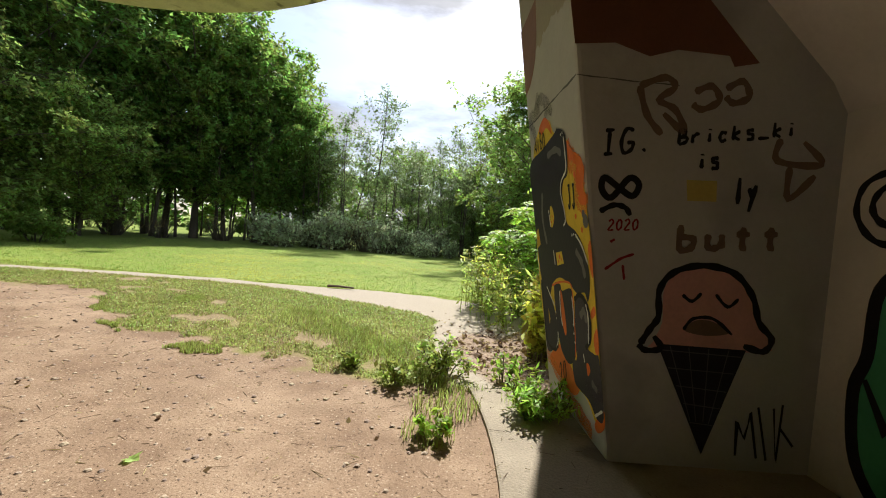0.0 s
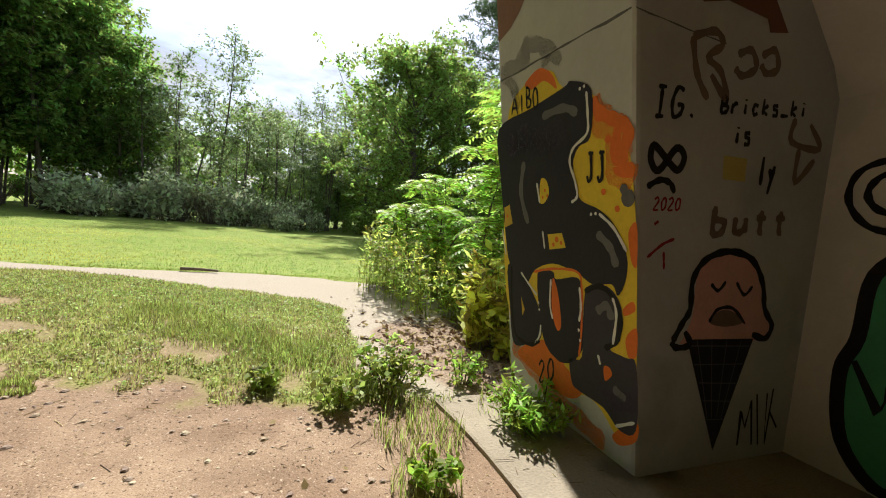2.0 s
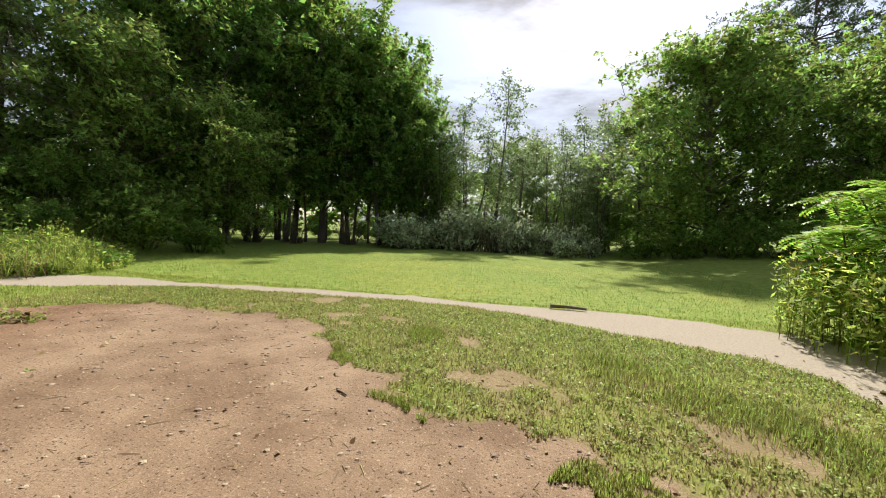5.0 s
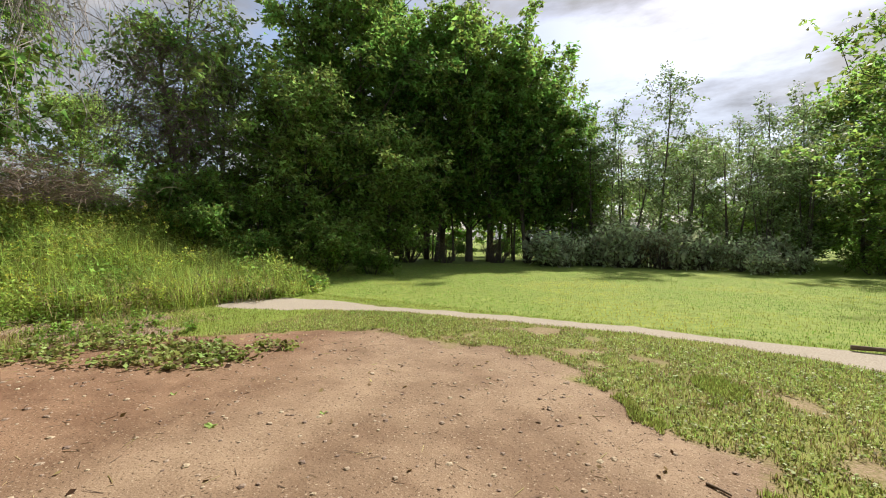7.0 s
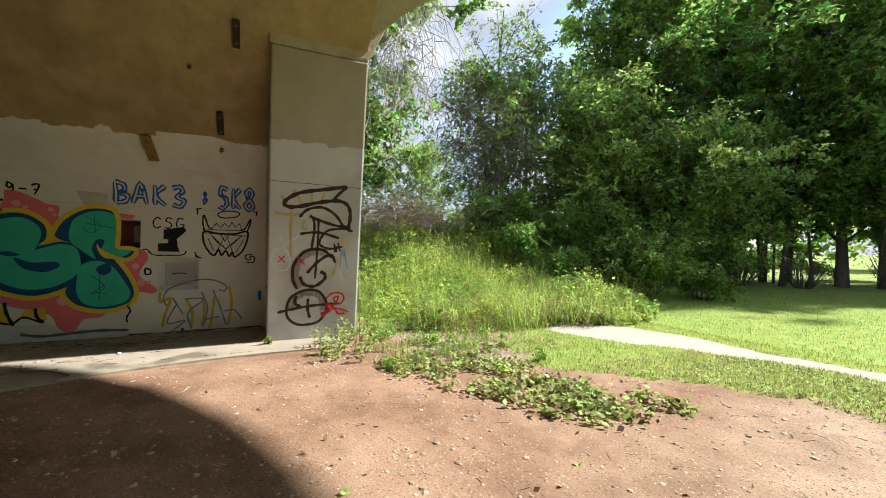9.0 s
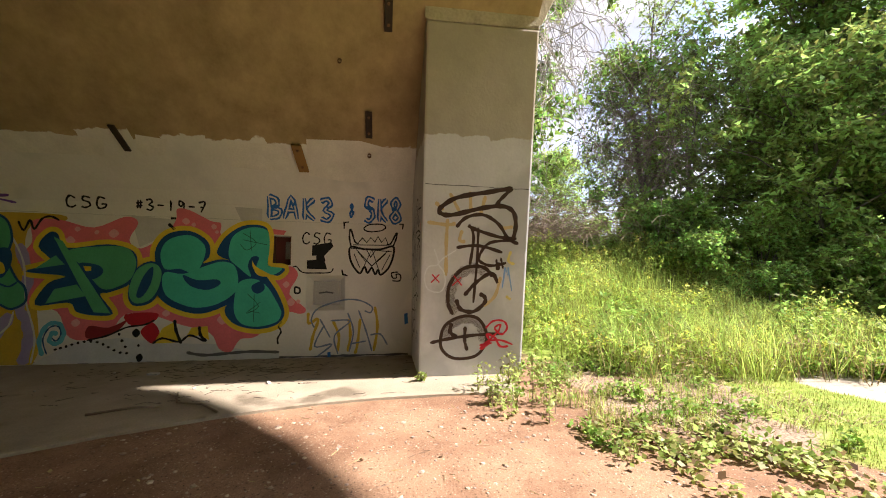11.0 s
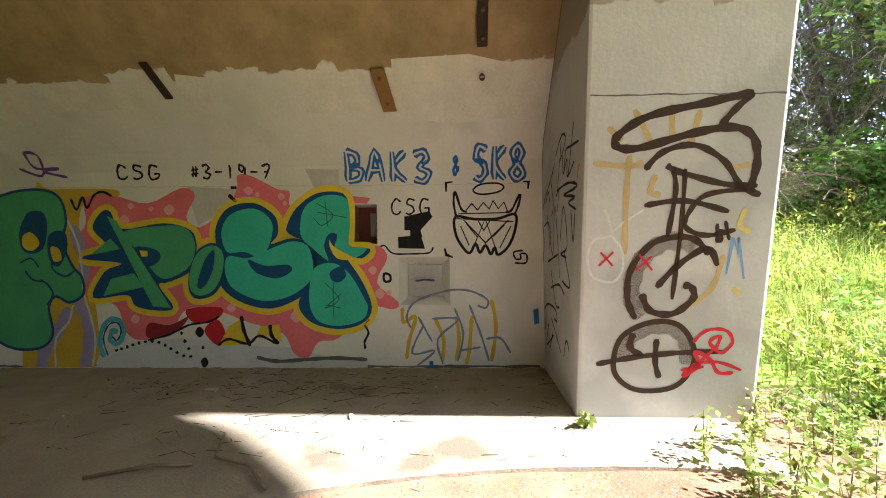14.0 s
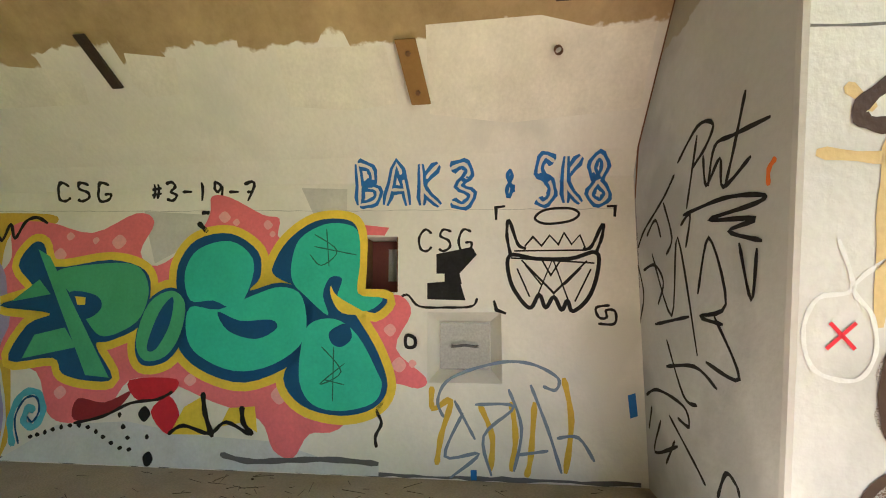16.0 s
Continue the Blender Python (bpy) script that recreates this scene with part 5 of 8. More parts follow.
fill(mural, "pink_ground", "west", [(-5.83, 2.23), (-5.45, 2.25), (-4.98, 2.14), (-4.54, 2.32), (-4.35, 2.23), (-4.47, 1.95), (-4.29, 1.82), (-3.95, 2.05), (-3.80, 2.29), (-3.79, 2.46), (-3.61, 2.45), (-3.28, 2.28), (-3.12, 2.24), (-3.11, 2.06), (-2.78, 2.18), (-2.41, 2.17), (-2.36, 2.07), (-2.36, 1.80), (-2.35, 1.57), (-2.18, 1.54), (-1.99, 1.54), (-1.90, 1.39), (-2.03, 1.09), (-1.77, 0.85), (-1.84, 0.76), (-2.13, 0.78), (-2.52, 0.41), (-2.78, 0.36), (-2.92, 0.16), (-3.10, 0.22), (-3.24, 0.47), (-3.68, 0.61), (-4.12, 0.77), (-4.49, 0.78), (-4.72, 0.48), (-5.07, 0.39), (-5.29, 0.48), (-5.44, 0.84), (-5.86, 0.96), (-5.93, 1.21), (-5.83, 1.49), (-6.00, 1.58), (-5.94, 1.74), (-5.82, 1.91)], P_PINK, 2)
fill(mural, "pink_patch", "west", [(-2.43, 2.18), (-2.10, 2.14), (-2.14, 2.07), (-2.34, 2.08)], P_PINK, 2, False)
fill(mural, "dark_red_patch", "west", [(-5.01, 0.42), (-4.99, 0.61), (-4.72, 0.58), (-4.46, 0.69), (-4.65, 0.48)], P_DKRED, 3)
fill(mural, "red_patch", "west", [(-4.49, 0.78), (-4.03, 0.80), (-4.09, 0.65), (-4.38, 0.60)], P_RED, 3)
fill(mural, "red_patch", "west", [(-4.26, 0.51), (-4.09, 0.65), (-3.98, 0.47), (-4.09, 0.32)], P_RED, 3)
fill(mural, "yellow_flame", "west", [(-4.07, 0.32), (-3.94, 0.56), (-3.75, 0.67), (-3.69, 0.33)], P_YELLOW, 3, False)
fill(mural, "yellow_flame", "west", [(-3.60, 0.40), (-3.52, 0.56), (-3.28, 0.58), (-3.25, 0.36), (-3.39, 0.44)], P_YELLOW, 3, False)
line(mural, "black_line", "west", [(-3.77, 0.69), (-3.74, 0.51), (-3.66, 0.31)], P_BLACK, 4, 0.05)
line(mural, "black_line", "west", [(-4.08, 0.32), (-3.94, 0.40), (-3.69, 0.34), (-3.54, 0.44), (-3.32, 0.34)], P_BLACK, 4, 0.035)
line(mural, "black_line", "west", [(-3.40, 0.58), (-3.38, 0.44), (-3.29, 0.34)], P_BLACK, 4, 0.05)
line(mural, "black_line", "west", [(-5.01, 0.39), (-4.72, 0.46), (-4.46, 0.58), (-4.20, 0.62), (-4.06, 0.69)], P_BLACK, 4, 0.03)
line(mural, "yellow_outline", "west", [(-5.61, 2.04), (-5.48, 2.04), (-5.34, 1.82), (-4.77, 1.88), (-4.41, 1.78), (-4.34, 1.55), (-4.42, 1.27), (-4.71, 1.13), (-4.85, 1.09), (-4.66, 0.80), (-4.91, 0.77), (-5.17, 0.83), (-5.28, 0.97), (-5.74, 0.94), (-5.58, 1.27), (-5.35, 1.38), (-5.89, 1.45), (-5.54, 1.59), (-5.73, 1.83)], P_YELLOW, 3, 0.15, closed=True)
fill(mural, "letter_shadow", "west", [(-5.61, 2.04), (-5.48, 2.04), (-5.34, 1.82), (-4.77, 1.88), (-4.41, 1.78), (-4.34, 1.55), (-4.42, 1.27), (-4.71, 1.13), (-4.85, 1.09), (-4.66, 0.80), (-4.91, 0.77), (-5.17, 0.83), (-5.28, 0.97), (-5.74, 0.94), (-5.58, 1.27), (-5.35, 1.38), (-5.89, 1.45), (-5.54, 1.59), (-5.73, 1.83)], P_NAVY, 4)
line(mural, "yellow_outline", "west", [(-4.46, 1.12), (-4.37, 1.48), (-4.14, 1.62), (-3.96, 1.49), (-3.98, 1.19), (-4.13, 0.96), (-4.38, 0.92)], P_YELLOW, 3, 0.15, closed=True)
fill(mural, "letter_shadow", "west", [(-4.46, 1.12), (-4.37, 1.48), (-4.14, 1.62), (-3.96, 1.49), (-3.98, 1.19), (-4.13, 0.96), (-4.38, 0.92)], P_NAVY, 4)
line(mural, "yellow_outline", "west", [(-4.08, 1.83), (-3.91, 2.06), (-3.58, 2.11), (-3.31, 1.94), (-3.28, 1.71), (-3.37, 1.59), (-3.08, 1.66), (-2.81, 1.54), (-2.78, 1.17), (-2.93, 0.96), (-3.38, 0.78), (-3.82, 0.89), (-4.05, 1.12), (-3.97, 1.40), (-4.07, 1.55)], P_YELLOW, 3, 0.15, closed=True)
fill(mural, "letter_shadow", "west", [(-4.08, 1.83), (-3.91, 2.06), (-3.58, 2.11), (-3.31, 1.94), (-3.28, 1.71), (-3.37, 1.59), (-3.08, 1.66), (-2.81, 1.54), (-2.78, 1.17), (-2.93, 0.96), (-3.38, 0.78), (-3.82, 0.89), (-4.05, 1.12), (-3.97, 1.40), (-4.07, 1.55)], P_NAVY, 4)
line(mural, "yellow_outline", "west", [(-3.16, 1.82), (-3.03, 2.04), (-2.78, 2.21), (-2.49, 2.22), (-2.38, 2.11), (-2.37, 1.83), (-2.38, 1.58), (-2.35, 1.53), (-2.11, 1.51), (-2.22, 1.39), (-2.42, 1.44), (-2.21, 1.10), (-2.10, 0.78), (-2.22, 0.59), (-2.52, 0.52), (-2.86, 0.60), (-3.03, 0.82), (-2.91, 1.10), (-2.83, 1.53), (-3.13, 1.71)], P_YELLOW, 3, 0.15, closed=True)
fill(mural, "letter_shadow", "west", [(-3.16, 1.82), (-3.03, 2.04), (-2.78, 2.21), (-2.49, 2.22), (-2.38, 2.11), (-2.37, 1.83), (-2.38, 1.58), (-2.35, 1.53), (-2.11, 1.51), (-2.22, 1.39), (-2.42, 1.44), (-2.21, 1.10), (-2.10, 0.78), (-2.22, 0.59), (-2.52, 0.52), (-2.86, 0.60), (-3.03, 0.82), (-2.91, 1.10), (-2.83, 1.53), (-3.13, 1.71)], P_NAVY, 4)
fill(mural, "letter", "west", [(-5.33, 1.77), (-4.92, 1.84), (-4.51, 1.83), (-4.36, 1.62), (-4.42, 1.35), (-4.62, 1.21), (-4.82, 1.18), (-4.99, 1.35), (-5.16, 1.57)], P_GREEN, 5)
fill(mural, "letter_counter", "west", [(-5.16, 1.58), (-4.89, 1.55), (-4.82, 1.44), (-4.93, 1.34), (-5.05, 1.36)], P_NAVY, 6)
fill(mural, "letter_counter", "west", [(-5.10, 1.54), (-4.99, 1.53), (-4.99, 1.46), (-5.07, 1.46)], P_YELLOW, 7, False)
fill(mural, "letter", "west", [(-5.53, 1.99), (-5.40, 1.92), (-4.69, 0.80), (-4.93, 0.82)], P_GREEN, 7, False)
fill(mural, "letter", "west", [(-5.77, 1.49), (-5.49, 1.70), (-5.36, 1.56)], P_GREEN, 5, False)
fill(mural, "letter", "west", [(-5.49, 1.18), (-5.18, 1.25), (-5.05, 1.07), (-5.60, 0.96)], P_GREEN, 5, False)
fill(mural, "letter", "west", [(-4.45, 1.14), (-4.35, 1.47), (-4.13, 1.59), (-3.99, 1.47), (-4.02, 1.20), (-4.15, 1.00), (-4.36, 0.96)], P_GREEN, 5)
fill(mural, "letter_counter", "west", [(-4.34, 1.08), (-4.24, 1.39), (-4.11, 1.53), (-4.13, 1.28), (-4.25, 1.06)], P_NAVY, 6)
fill(mural, "letter", "west", [(-4.01, 1.75), (-3.89, 1.97), (-3.58, 2.04), (-3.36, 1.88), (-3.37, 1.64), (-3.50, 1.43), (-3.72, 1.50), (-3.94, 1.50)], P_TEAL, 5)
fill(mural, "letter", "west", [(-3.94, 1.44), (-3.66, 1.42), (-3.33, 1.55), (-3.08, 1.62), (-2.88, 1.53), (-2.85, 1.17), (-3.13, 0.94), (-3.49, 0.88), (-3.83, 1.01), (-3.96, 1.19)], P_TEAL, 5)
fill(mural, "letter_counter", "west", [(-3.67, 1.40), (-3.45, 1.32), (-3.16, 1.33), (-3.11, 1.25), (-3.30, 1.16), (-3.56, 1.23)], P_NAVY, 6)
fill(mural, "letter", "west", [(-2.99, 1.83), (-2.92, 2.05), (-2.69, 2.18), (-2.46, 2.17), (-2.37, 2.07), (-2.36, 1.80), (-2.37, 1.56), (-2.15, 1.52), (-2.28, 1.41), (-2.46, 1.45), (-2.56, 1.52), (-2.52, 1.69), (-2.63, 1.70), (-2.69, 1.55), (-2.64, 1.37), (-2.85, 1.54), (-2.97, 1.66)], P_TEAL, 5)
fill(mural, "letter", "west", [(-2.81, 1.29), (-2.58, 1.34), (-2.37, 1.20), (-2.19, 0.89), (-2.15, 0.77), (-2.23, 0.63), (-2.51, 0.56), (-2.76, 0.61), (-2.88, 0.79), (-2.88, 1.07)], P_TEAL, 5)
fill(mural, "letter_counter", "west", [(-2.62, 1.23), (-2.47, 1.30), (-2.42, 1.18), (-2.51, 1.10), (-2.60, 1.13)], P_NAVY, 6)
fill(mural, "letter_counter", "west", [(-2.62, 1.63), (-2.56, 1.54), (-2.33, 1.41), (-2.28, 1.38), (-2.51, 1.39), (-2.61, 1.52)], P_YELLOW, 6)
line(mural, "marker_line", "west", [(-2.78, 2.09), (-2.57, 1.94), (-2.71, 1.81), (-2.82, 1.91)], P_DKGREEN, 7, 0.012)
line(mural, "marker_line", "west", [(-2.67, 2.14), (-2.64, 1.80)], P_DKGREEN, 7, 0.012)
line(mural, "marker_line", "west", [(-2.78, 1.98), (-2.39, 1.90)], P_DKGREEN, 7, 0.012)
line(mural, "marker_line", "west", [(-2.69, 1.10), (-2.51, 0.89), (-2.70, 0.78), (-2.48, 0.96)], P_DKGREEN, 7, 0.012)
line(mural, "marker_line", "west", [(-2.66, 0.82), (-2.48, 0.78)], P_DKGREEN, 7, 0.012)
line(mural, "marker_line", "west", [(-2.58, 1.10), (-2.58, 0.64)], P_DKGREEN, 7, 0.012)
fill(mural, "bubble", "west", [(-4.77, 2.05), (-4.69, 2.12), (-4.62, 2.05), (-4.70, 1.98)], P_ROSE, 3)
fill(mural, "bubble", "west", [(-5.37, 1.93), (-5.30, 2.00), (-5.23, 1.93), (-5.30, 1.87)], P_ROSE, 3)
fill(mural, "bubble", "west", [(-5.25, 2.11), (-5.21, 2.15), (-5.16, 2.11), (-5.21, 2.07)], P_ROSE, 3)
fill(mural, "bubble", "west", [(-4.97, 2.07), (-4.93, 2.10), (-4.90, 2.07), (-4.94, 2.03)], P_ROSE, 3)
fill(mural, "bubble", "west", [(-3.71, 2.27), (-3.65, 2.32), (-3.59, 2.26), (-3.65, 2.21)], P_ROSE, 3)
fill(mural, "bubble", "west", [(-3.57, 2.21), (-3.53, 2.25), (-3.50, 2.21), (-3.53, 2.18)], P_ROSE, 3)
fill(mural, "bubble", "west", [(-3.27, 2.19), (-3.23, 2.23), (-3.18, 2.18), (-3.23, 2.14)], P_ROSE, 3)
fill(mural, "bubble", "west", [(-3.21, 2.10), (-3.18, 2.13), (-3.15, 2.10), (-3.18, 2.07)], P_ROSE, 3)
fill(mural, "bubble", "west", [(-2.14, 1.25), (-2.08, 1.30), (-2.03, 1.25), (-2.08, 1.19)], P_ROSE, 3)
fill(mural, "bubble", "west", [(-2.07, 0.95), (-2.00, 1.02), (-1.94, 0.95), (-2.00, 0.89)], P_ROSE, 3)
fill(mural, "bubble", "west", [(-1.92, 0.97), (-1.89, 1.00), (-1.85, 0.97), (-1.89, 0.93)], P_ROSE, 3)
fill(mural, "bubble", "west", [(-3.14, 0.68), (-3.06, 0.76), (-2.98, 0.68), (-3.06, 0.60)], P_ROSE, 3)
fill(mural, "bubble", "west", [(-3.96, 0.79), (-3.90, 0.85), (-3.84, 0.79), (-3.90, 0.74)], P_ROSE, 3)
fill(mural, "bubble", "west", [(-2.86, 0.54), (-2.81, 0.59), (-2.76, 0.54), (-2.81, 0.49)], P_ROSE, 3)
fill(mural, "bubble", "west", [(-5.24, 0.66), (-5.17, 0.72), (-5.11, 0.66), (-5.18, 0.60)], P_ROSE, 3)
fill(mural, "bubble", "west", [(-4.95, 0.80), (-4.91, 0.85), (-4.86, 0.80), (-4.91, 0.76)], P_ROSE, 3)
fill(mural, "green_blob", "west", [(-7.25, 2.05), (-6.93, 2.30), (-6.45, 2.35), (-6.18, 2.24), (-6.09, 1.95), (-6.14, 1.66), (-6.01, 1.35), (-5.89, 1.21), (-5.87, 0.99), (-6.06, 0.88), (-6.25, 0.96), (-6.35, 0.81), (-6.30, 0.48), (-6.46, 0.30), (-6.81, 0.28), (-7.09, 0.41), (-7.32, 0.71)], P_GREEN, 3)
line(mural, "blob_outline", "west", [(-7.25, 2.05), (-6.93, 2.30), (-6.45, 2.35), (-6.18, 2.24), (-6.09, 1.95), (-6.14, 1.66), (-6.01, 1.35), (-5.89, 1.21), (-5.87, 0.99), (-6.06, 0.88), (-6.25, 0.96), (-6.35, 0.81), (-6.30, 0.48), (-6.46, 0.30), (-6.81, 0.28), (-7.09, 0.41), (-7.32, 0.71)], P_NAVY, 4, 0.035, closed=True)
fill(mural, "blue_patch", "west", [(-6.74, 1.81), (-6.62, 2.05), (-6.42, 2.06), (-6.35, 1.88), (-6.41, 1.59), (-6.59, 1.52), (-6.71, 1.59)], P_NAVY, 4)
fill(mural, "blue_patch", "west", [(-6.35, 1.70), (-6.27, 1.80), (-6.11, 1.79), (-6.08, 1.58), (-6.20, 1.35), (-6.33, 1.44)], P_NAVY, 4)
line(mural, "blob_outline", "west", [(-6.67, 1.30), (-6.56, 1.18), (-6.40, 1.15), (-6.29, 1.00), (-6.37, 0.85)], P_NAVY, 4, 0.03)
fill(mural, "yellow_patch", "west", [(-6.70, 1.74), (-6.58, 1.80), (-6.46, 1.66), (-6.56, 1.56), (-6.68, 1.60)], P_YELLOW, 5)
fill(mural, "yellow_patch", "west", [(-6.31, 1.60), (-6.20, 1.58), (-6.16, 1.44), (-6.27, 1.42)], P_YELLOW, 5)
line(mural, "blue_line", "west", [(-6.16, 1.66), (-6.30, 1.36), (-6.12, 1.22), (-5.98, 1.30)], P_NAVY, 4, 0.03)
line(mural, "blue_line", "west", [(-6.74, 1.40), (-6.58, 1.46), (-6.48, 1.34)], P_NAVY, 4, 0.025)
line(mural, "ochre_script", "west", [(-6.02, 2.22), (-5.94, 2.08), (-5.86, 2.24), (-5.80, 2.10), (-5.70, 2.26), (-5.58, 2.30), (-5.46, 2.24)], P_BLACK, 4, 0.035)
line(mural, "lilac_band", "west", [(-5.88, 0.04), (-5.81, 0.41), (-5.85, 0.70), (-5.95, 0.92), (-5.85, 1.36), (-6.00, 1.87)], P_LILAC, 2, 0.16)
line(mural, "lilac_band", "west", [(-6.46, 0.04), (-6.42, 0.26), (-6.18, 0.59), (-6.06, 0.81)], P_LILAC, 2, 0.18)
line(mural, "white_line", "west", [(-5.76, 0.06), (-5.72, 0.41), (-5.79, 0.74), (-5.86, 0.99), (-5.92, 1.58), (-6.09, 1.98)], P_PALE, 3, 0.03)
line(mural, "white_line", "west", [(-6.27, 0.04), (-6.26, 0.41), (-6.08, 0.63), (-6.02, 0.85)], P_PALE, 3, 0.03)
line(mural, "blue_spiral", "west", [(-5.61, 0.17), (-5.66, 0.41), (-5.56, 0.63), (-5.40, 0.65), (-5.33, 0.49), (-5.41, 0.35), (-5.52, 0.39), (-5.48, 0.52), (-5.42, 0.48)], P_CYAN, 3, 0.07)
line(mural, "blue_spiral", "west", [(-5.55, 0.19), (-5.61, 0.41), (-5.53, 0.59), (-5.41, 0.61), (-5.37, 0.49), (-5.43, 0.39), (-5.49, 0.44)], P_NAVY, 4, 0.022)
fill(mural, "black_dot", "west", [(-5.46, 0.26), (-5.43, 0.28), (-5.41, 0.26), (-5.44, 0.24)], P_BLACK, 4)
fill(mural, "black_dot", "west", [(-5.39, 0.28), (-5.37, 0.30), (-5.34, 0.28), (-5.37, 0.26)], P_BLACK, 4)
fill(mural, "black_dot", "west", [(-5.31, 0.30), (-5.29, 0.33), (-5.27, 0.30), (-5.29, 0.28)], P_BLACK, 4)
fill(mural, "black_dot", "west", [(-5.24, 0.33), (-5.21, 0.35), (-5.19, 0.33), (-5.21, 0.31)], P_BLACK, 4)
fill(mural, "black_dot", "west", [(-5.15, 0.35), (-5.13, 0.38), (-5.11, 0.35), (-5.13, 0.33)], P_BLACK, 4)
fill(mural, "black_dot", "west", [(-5.07, 0.37), (-5.04, 0.39), (-5.02, 0.37), (-5.04, 0.35)], P_BLACK, 4)
fill(mural, "black_dot", "west", [(-4.98, 0.38), (-4.95, 0.40), (-4.93, 0.38), (-4.95, 0.35)], P_BLACK, 4)
fill(mural, "black_dot", "west", [(-4.89, 0.36), (-4.86, 0.38), (-4.84, 0.36), (-4.86, 0.34)], P_BLACK, 4)
fill(mural, "black_dot", "west", [(-4.80, 0.32), (-4.78, 0.35), (-4.76, 0.32), (-4.78, 0.30)], P_BLACK, 4)
fill(mural, "black_dot", "west", [(-4.73, 0.28), (-4.71, 0.30), (-4.68, 0.28), (-4.71, 0.26)], P_BLACK, 4)
fill(mural, "black_dot", "west", [(-4.65, 0.23), (-4.62, 0.25), (-4.60, 0.23), (-4.62, 0.21)], P_BLACK, 4)
fill(mural, "black_dot", "west", [(-4.56, 0.19), (-4.53, 0.21), (-4.51, 0.19), (-4.54, 0.17)], P_BLACK, 4)
fill(mural, "black_dot", "west", [(-4.47, 0.18), (-4.44, 0.20), (-4.42, 0.18), (-4.45, 0.16)], P_BLACK, 4)
fill(mural, "black_dot", "west", [(-4.58, 0.48), (-4.56, 0.50), (-4.54, 0.48), (-4.56, 0.45)], P_BLACK, 4)
fill(mural, "black_dot", "west", [(-4.54, 0.37), (-4.52, 0.40), (-4.49, 0.37), (-4.52, 0.35)], P_BLACK, 4)
fill(mural, "black_dot", "west", [(-4.49, 0.28), (-4.47, 0.30), (-4.44, 0.28), (-4.47, 0.26)], P_BLACK, 4)
fill(mural, "black_dot", "west", [(-4.30, 0.29), (-4.28, 0.32), (-4.26, 0.29), (-4.28, 0.27)], P_BLACK, 4)
fill(mural, "black_dot", "west", [(-4.38, 0.49), (-4.32, 0.56), (-4.26, 0.49), (-4.32, 0.42)], P_BLACK, 4)
fill(mural, "black_dot", "west", [(-4.31, 0.12), (-4.25, 0.17), (-4.21, 0.10), (-4.27, 0.03)], P_BLACK, 4)
line(mural, "grey_smear", "west", [(-3.58, 0.17), (-3.32, 0.12), (-2.96, 0.14), (-2.60, 0.16), (-2.17, 0.14)], P_SMOKE, 3, 0.05)
line(mural, "black_line", "west", [(-2.16, 0.73), (-2.15, 0.63), (-2.19, 0.57), (-2.15, 0.47), (-2.20, 0.36), (-2.19, 0.27)], P_BLACK, 3, 0.03)
line(mural, "black_line", "west", [(-1.94, 1.20), (-1.87, 1.18), (-1.87, 1.11), (-1.94, 1.11)], P_BLACK, 3, 0.03, closed=True)
line(mural, "black_line", "west", [(-3.88, 2.31), (-3.80, 2.31)], P_BLACK, 3, 0.04)
line(mural, "black_line", "west", [(-3.91, 2.22), (-3.81, 2.13)], P_BLACK, 3, 0.05)

t1 = thing("graffiti_tag", None, "black marker initials written high on the wall", "graffiti")
write(t1, "west", "CSG", (-5.41, 2.46), (-4.78, 2.44), 0.17, P_BLACK, 1, 0.03)

t2 = thing("graffiti_tag", None, "black marker numbers written high on the wall", "graffiti")
write(t2, "west", "#3-19-7", (-4.42, 2.44), (-3.34, 2.41), 0.17, P_BLACK, 1, 0.03)

t3 = thing("graffiti_tag", None, "purple spray squiggle high on the wall", "graffiti")
line(t3, "stroke", "west", [(-6.68, 2.62), (-6.41, 2.53), (-6.33, 2.76), (-6.48, 2.78), (-6.45, 2.62), (-6.14, 2.61), (-6.37, 2.58), (-6.06, 2.50)], P_PURPLE, 1, 0.035)

t4 = thing("graffiti_tag", None, "blue outlined block letters on the wall", "graffiti")
write(t4, "west", "BAK3", (-2.44, 2.35), (-1.31, 2.32), 0.35, P_BLUE, 1, 0.095, inner=P_WALLW)
write(t4, "west", "&", (-1.09, 2.39), (-0.98, 2.39), 0.22, P_BLUE, 1, 0.035)
write(t4, "west", "SK8", (-0.84, 2.33), (-0.18, 2.32), 0.38, P_BLUE, 1, 0.095, inner=P_WALLW)

t5 = thing("graffiti_tag", None, "black marker initials with blots below", "graffiti")
write(t5, "west", "CSG", (-1.86, 1.93), (-1.34, 1.92), 0.19, P_BLACK, 1, 0.024)
fill(t5, "black_blot", "west", [(-1.68, 1.90), (-1.37, 1.96), (-1.33, 1.89), (-1.48, 1.73), (-1.68, 1.73)], P_BLACK, 1, False)
fill(t5, "black_blot", "west", [(-1.61, 1.75), (-1.48, 1.73), (-1.46, 1.64), (-1.61, 1.63)], P_BLACK, 1, False)
fill(t5, "black_blot", "west", [(-1.76, 1.65), (-1.48, 1.67), (-1.43, 1.50), (-1.76, 1.51)], P_BLACK, 2, False)
line(t5, "stroke", "west", [(-2.06, 1.47), (-1.94, 1.55), (-1.83, 1.45), (-1.59, 1.44), (-1.38, 1.45), (-1.33, 1.52)], P_BLACK, 1, 0.022)

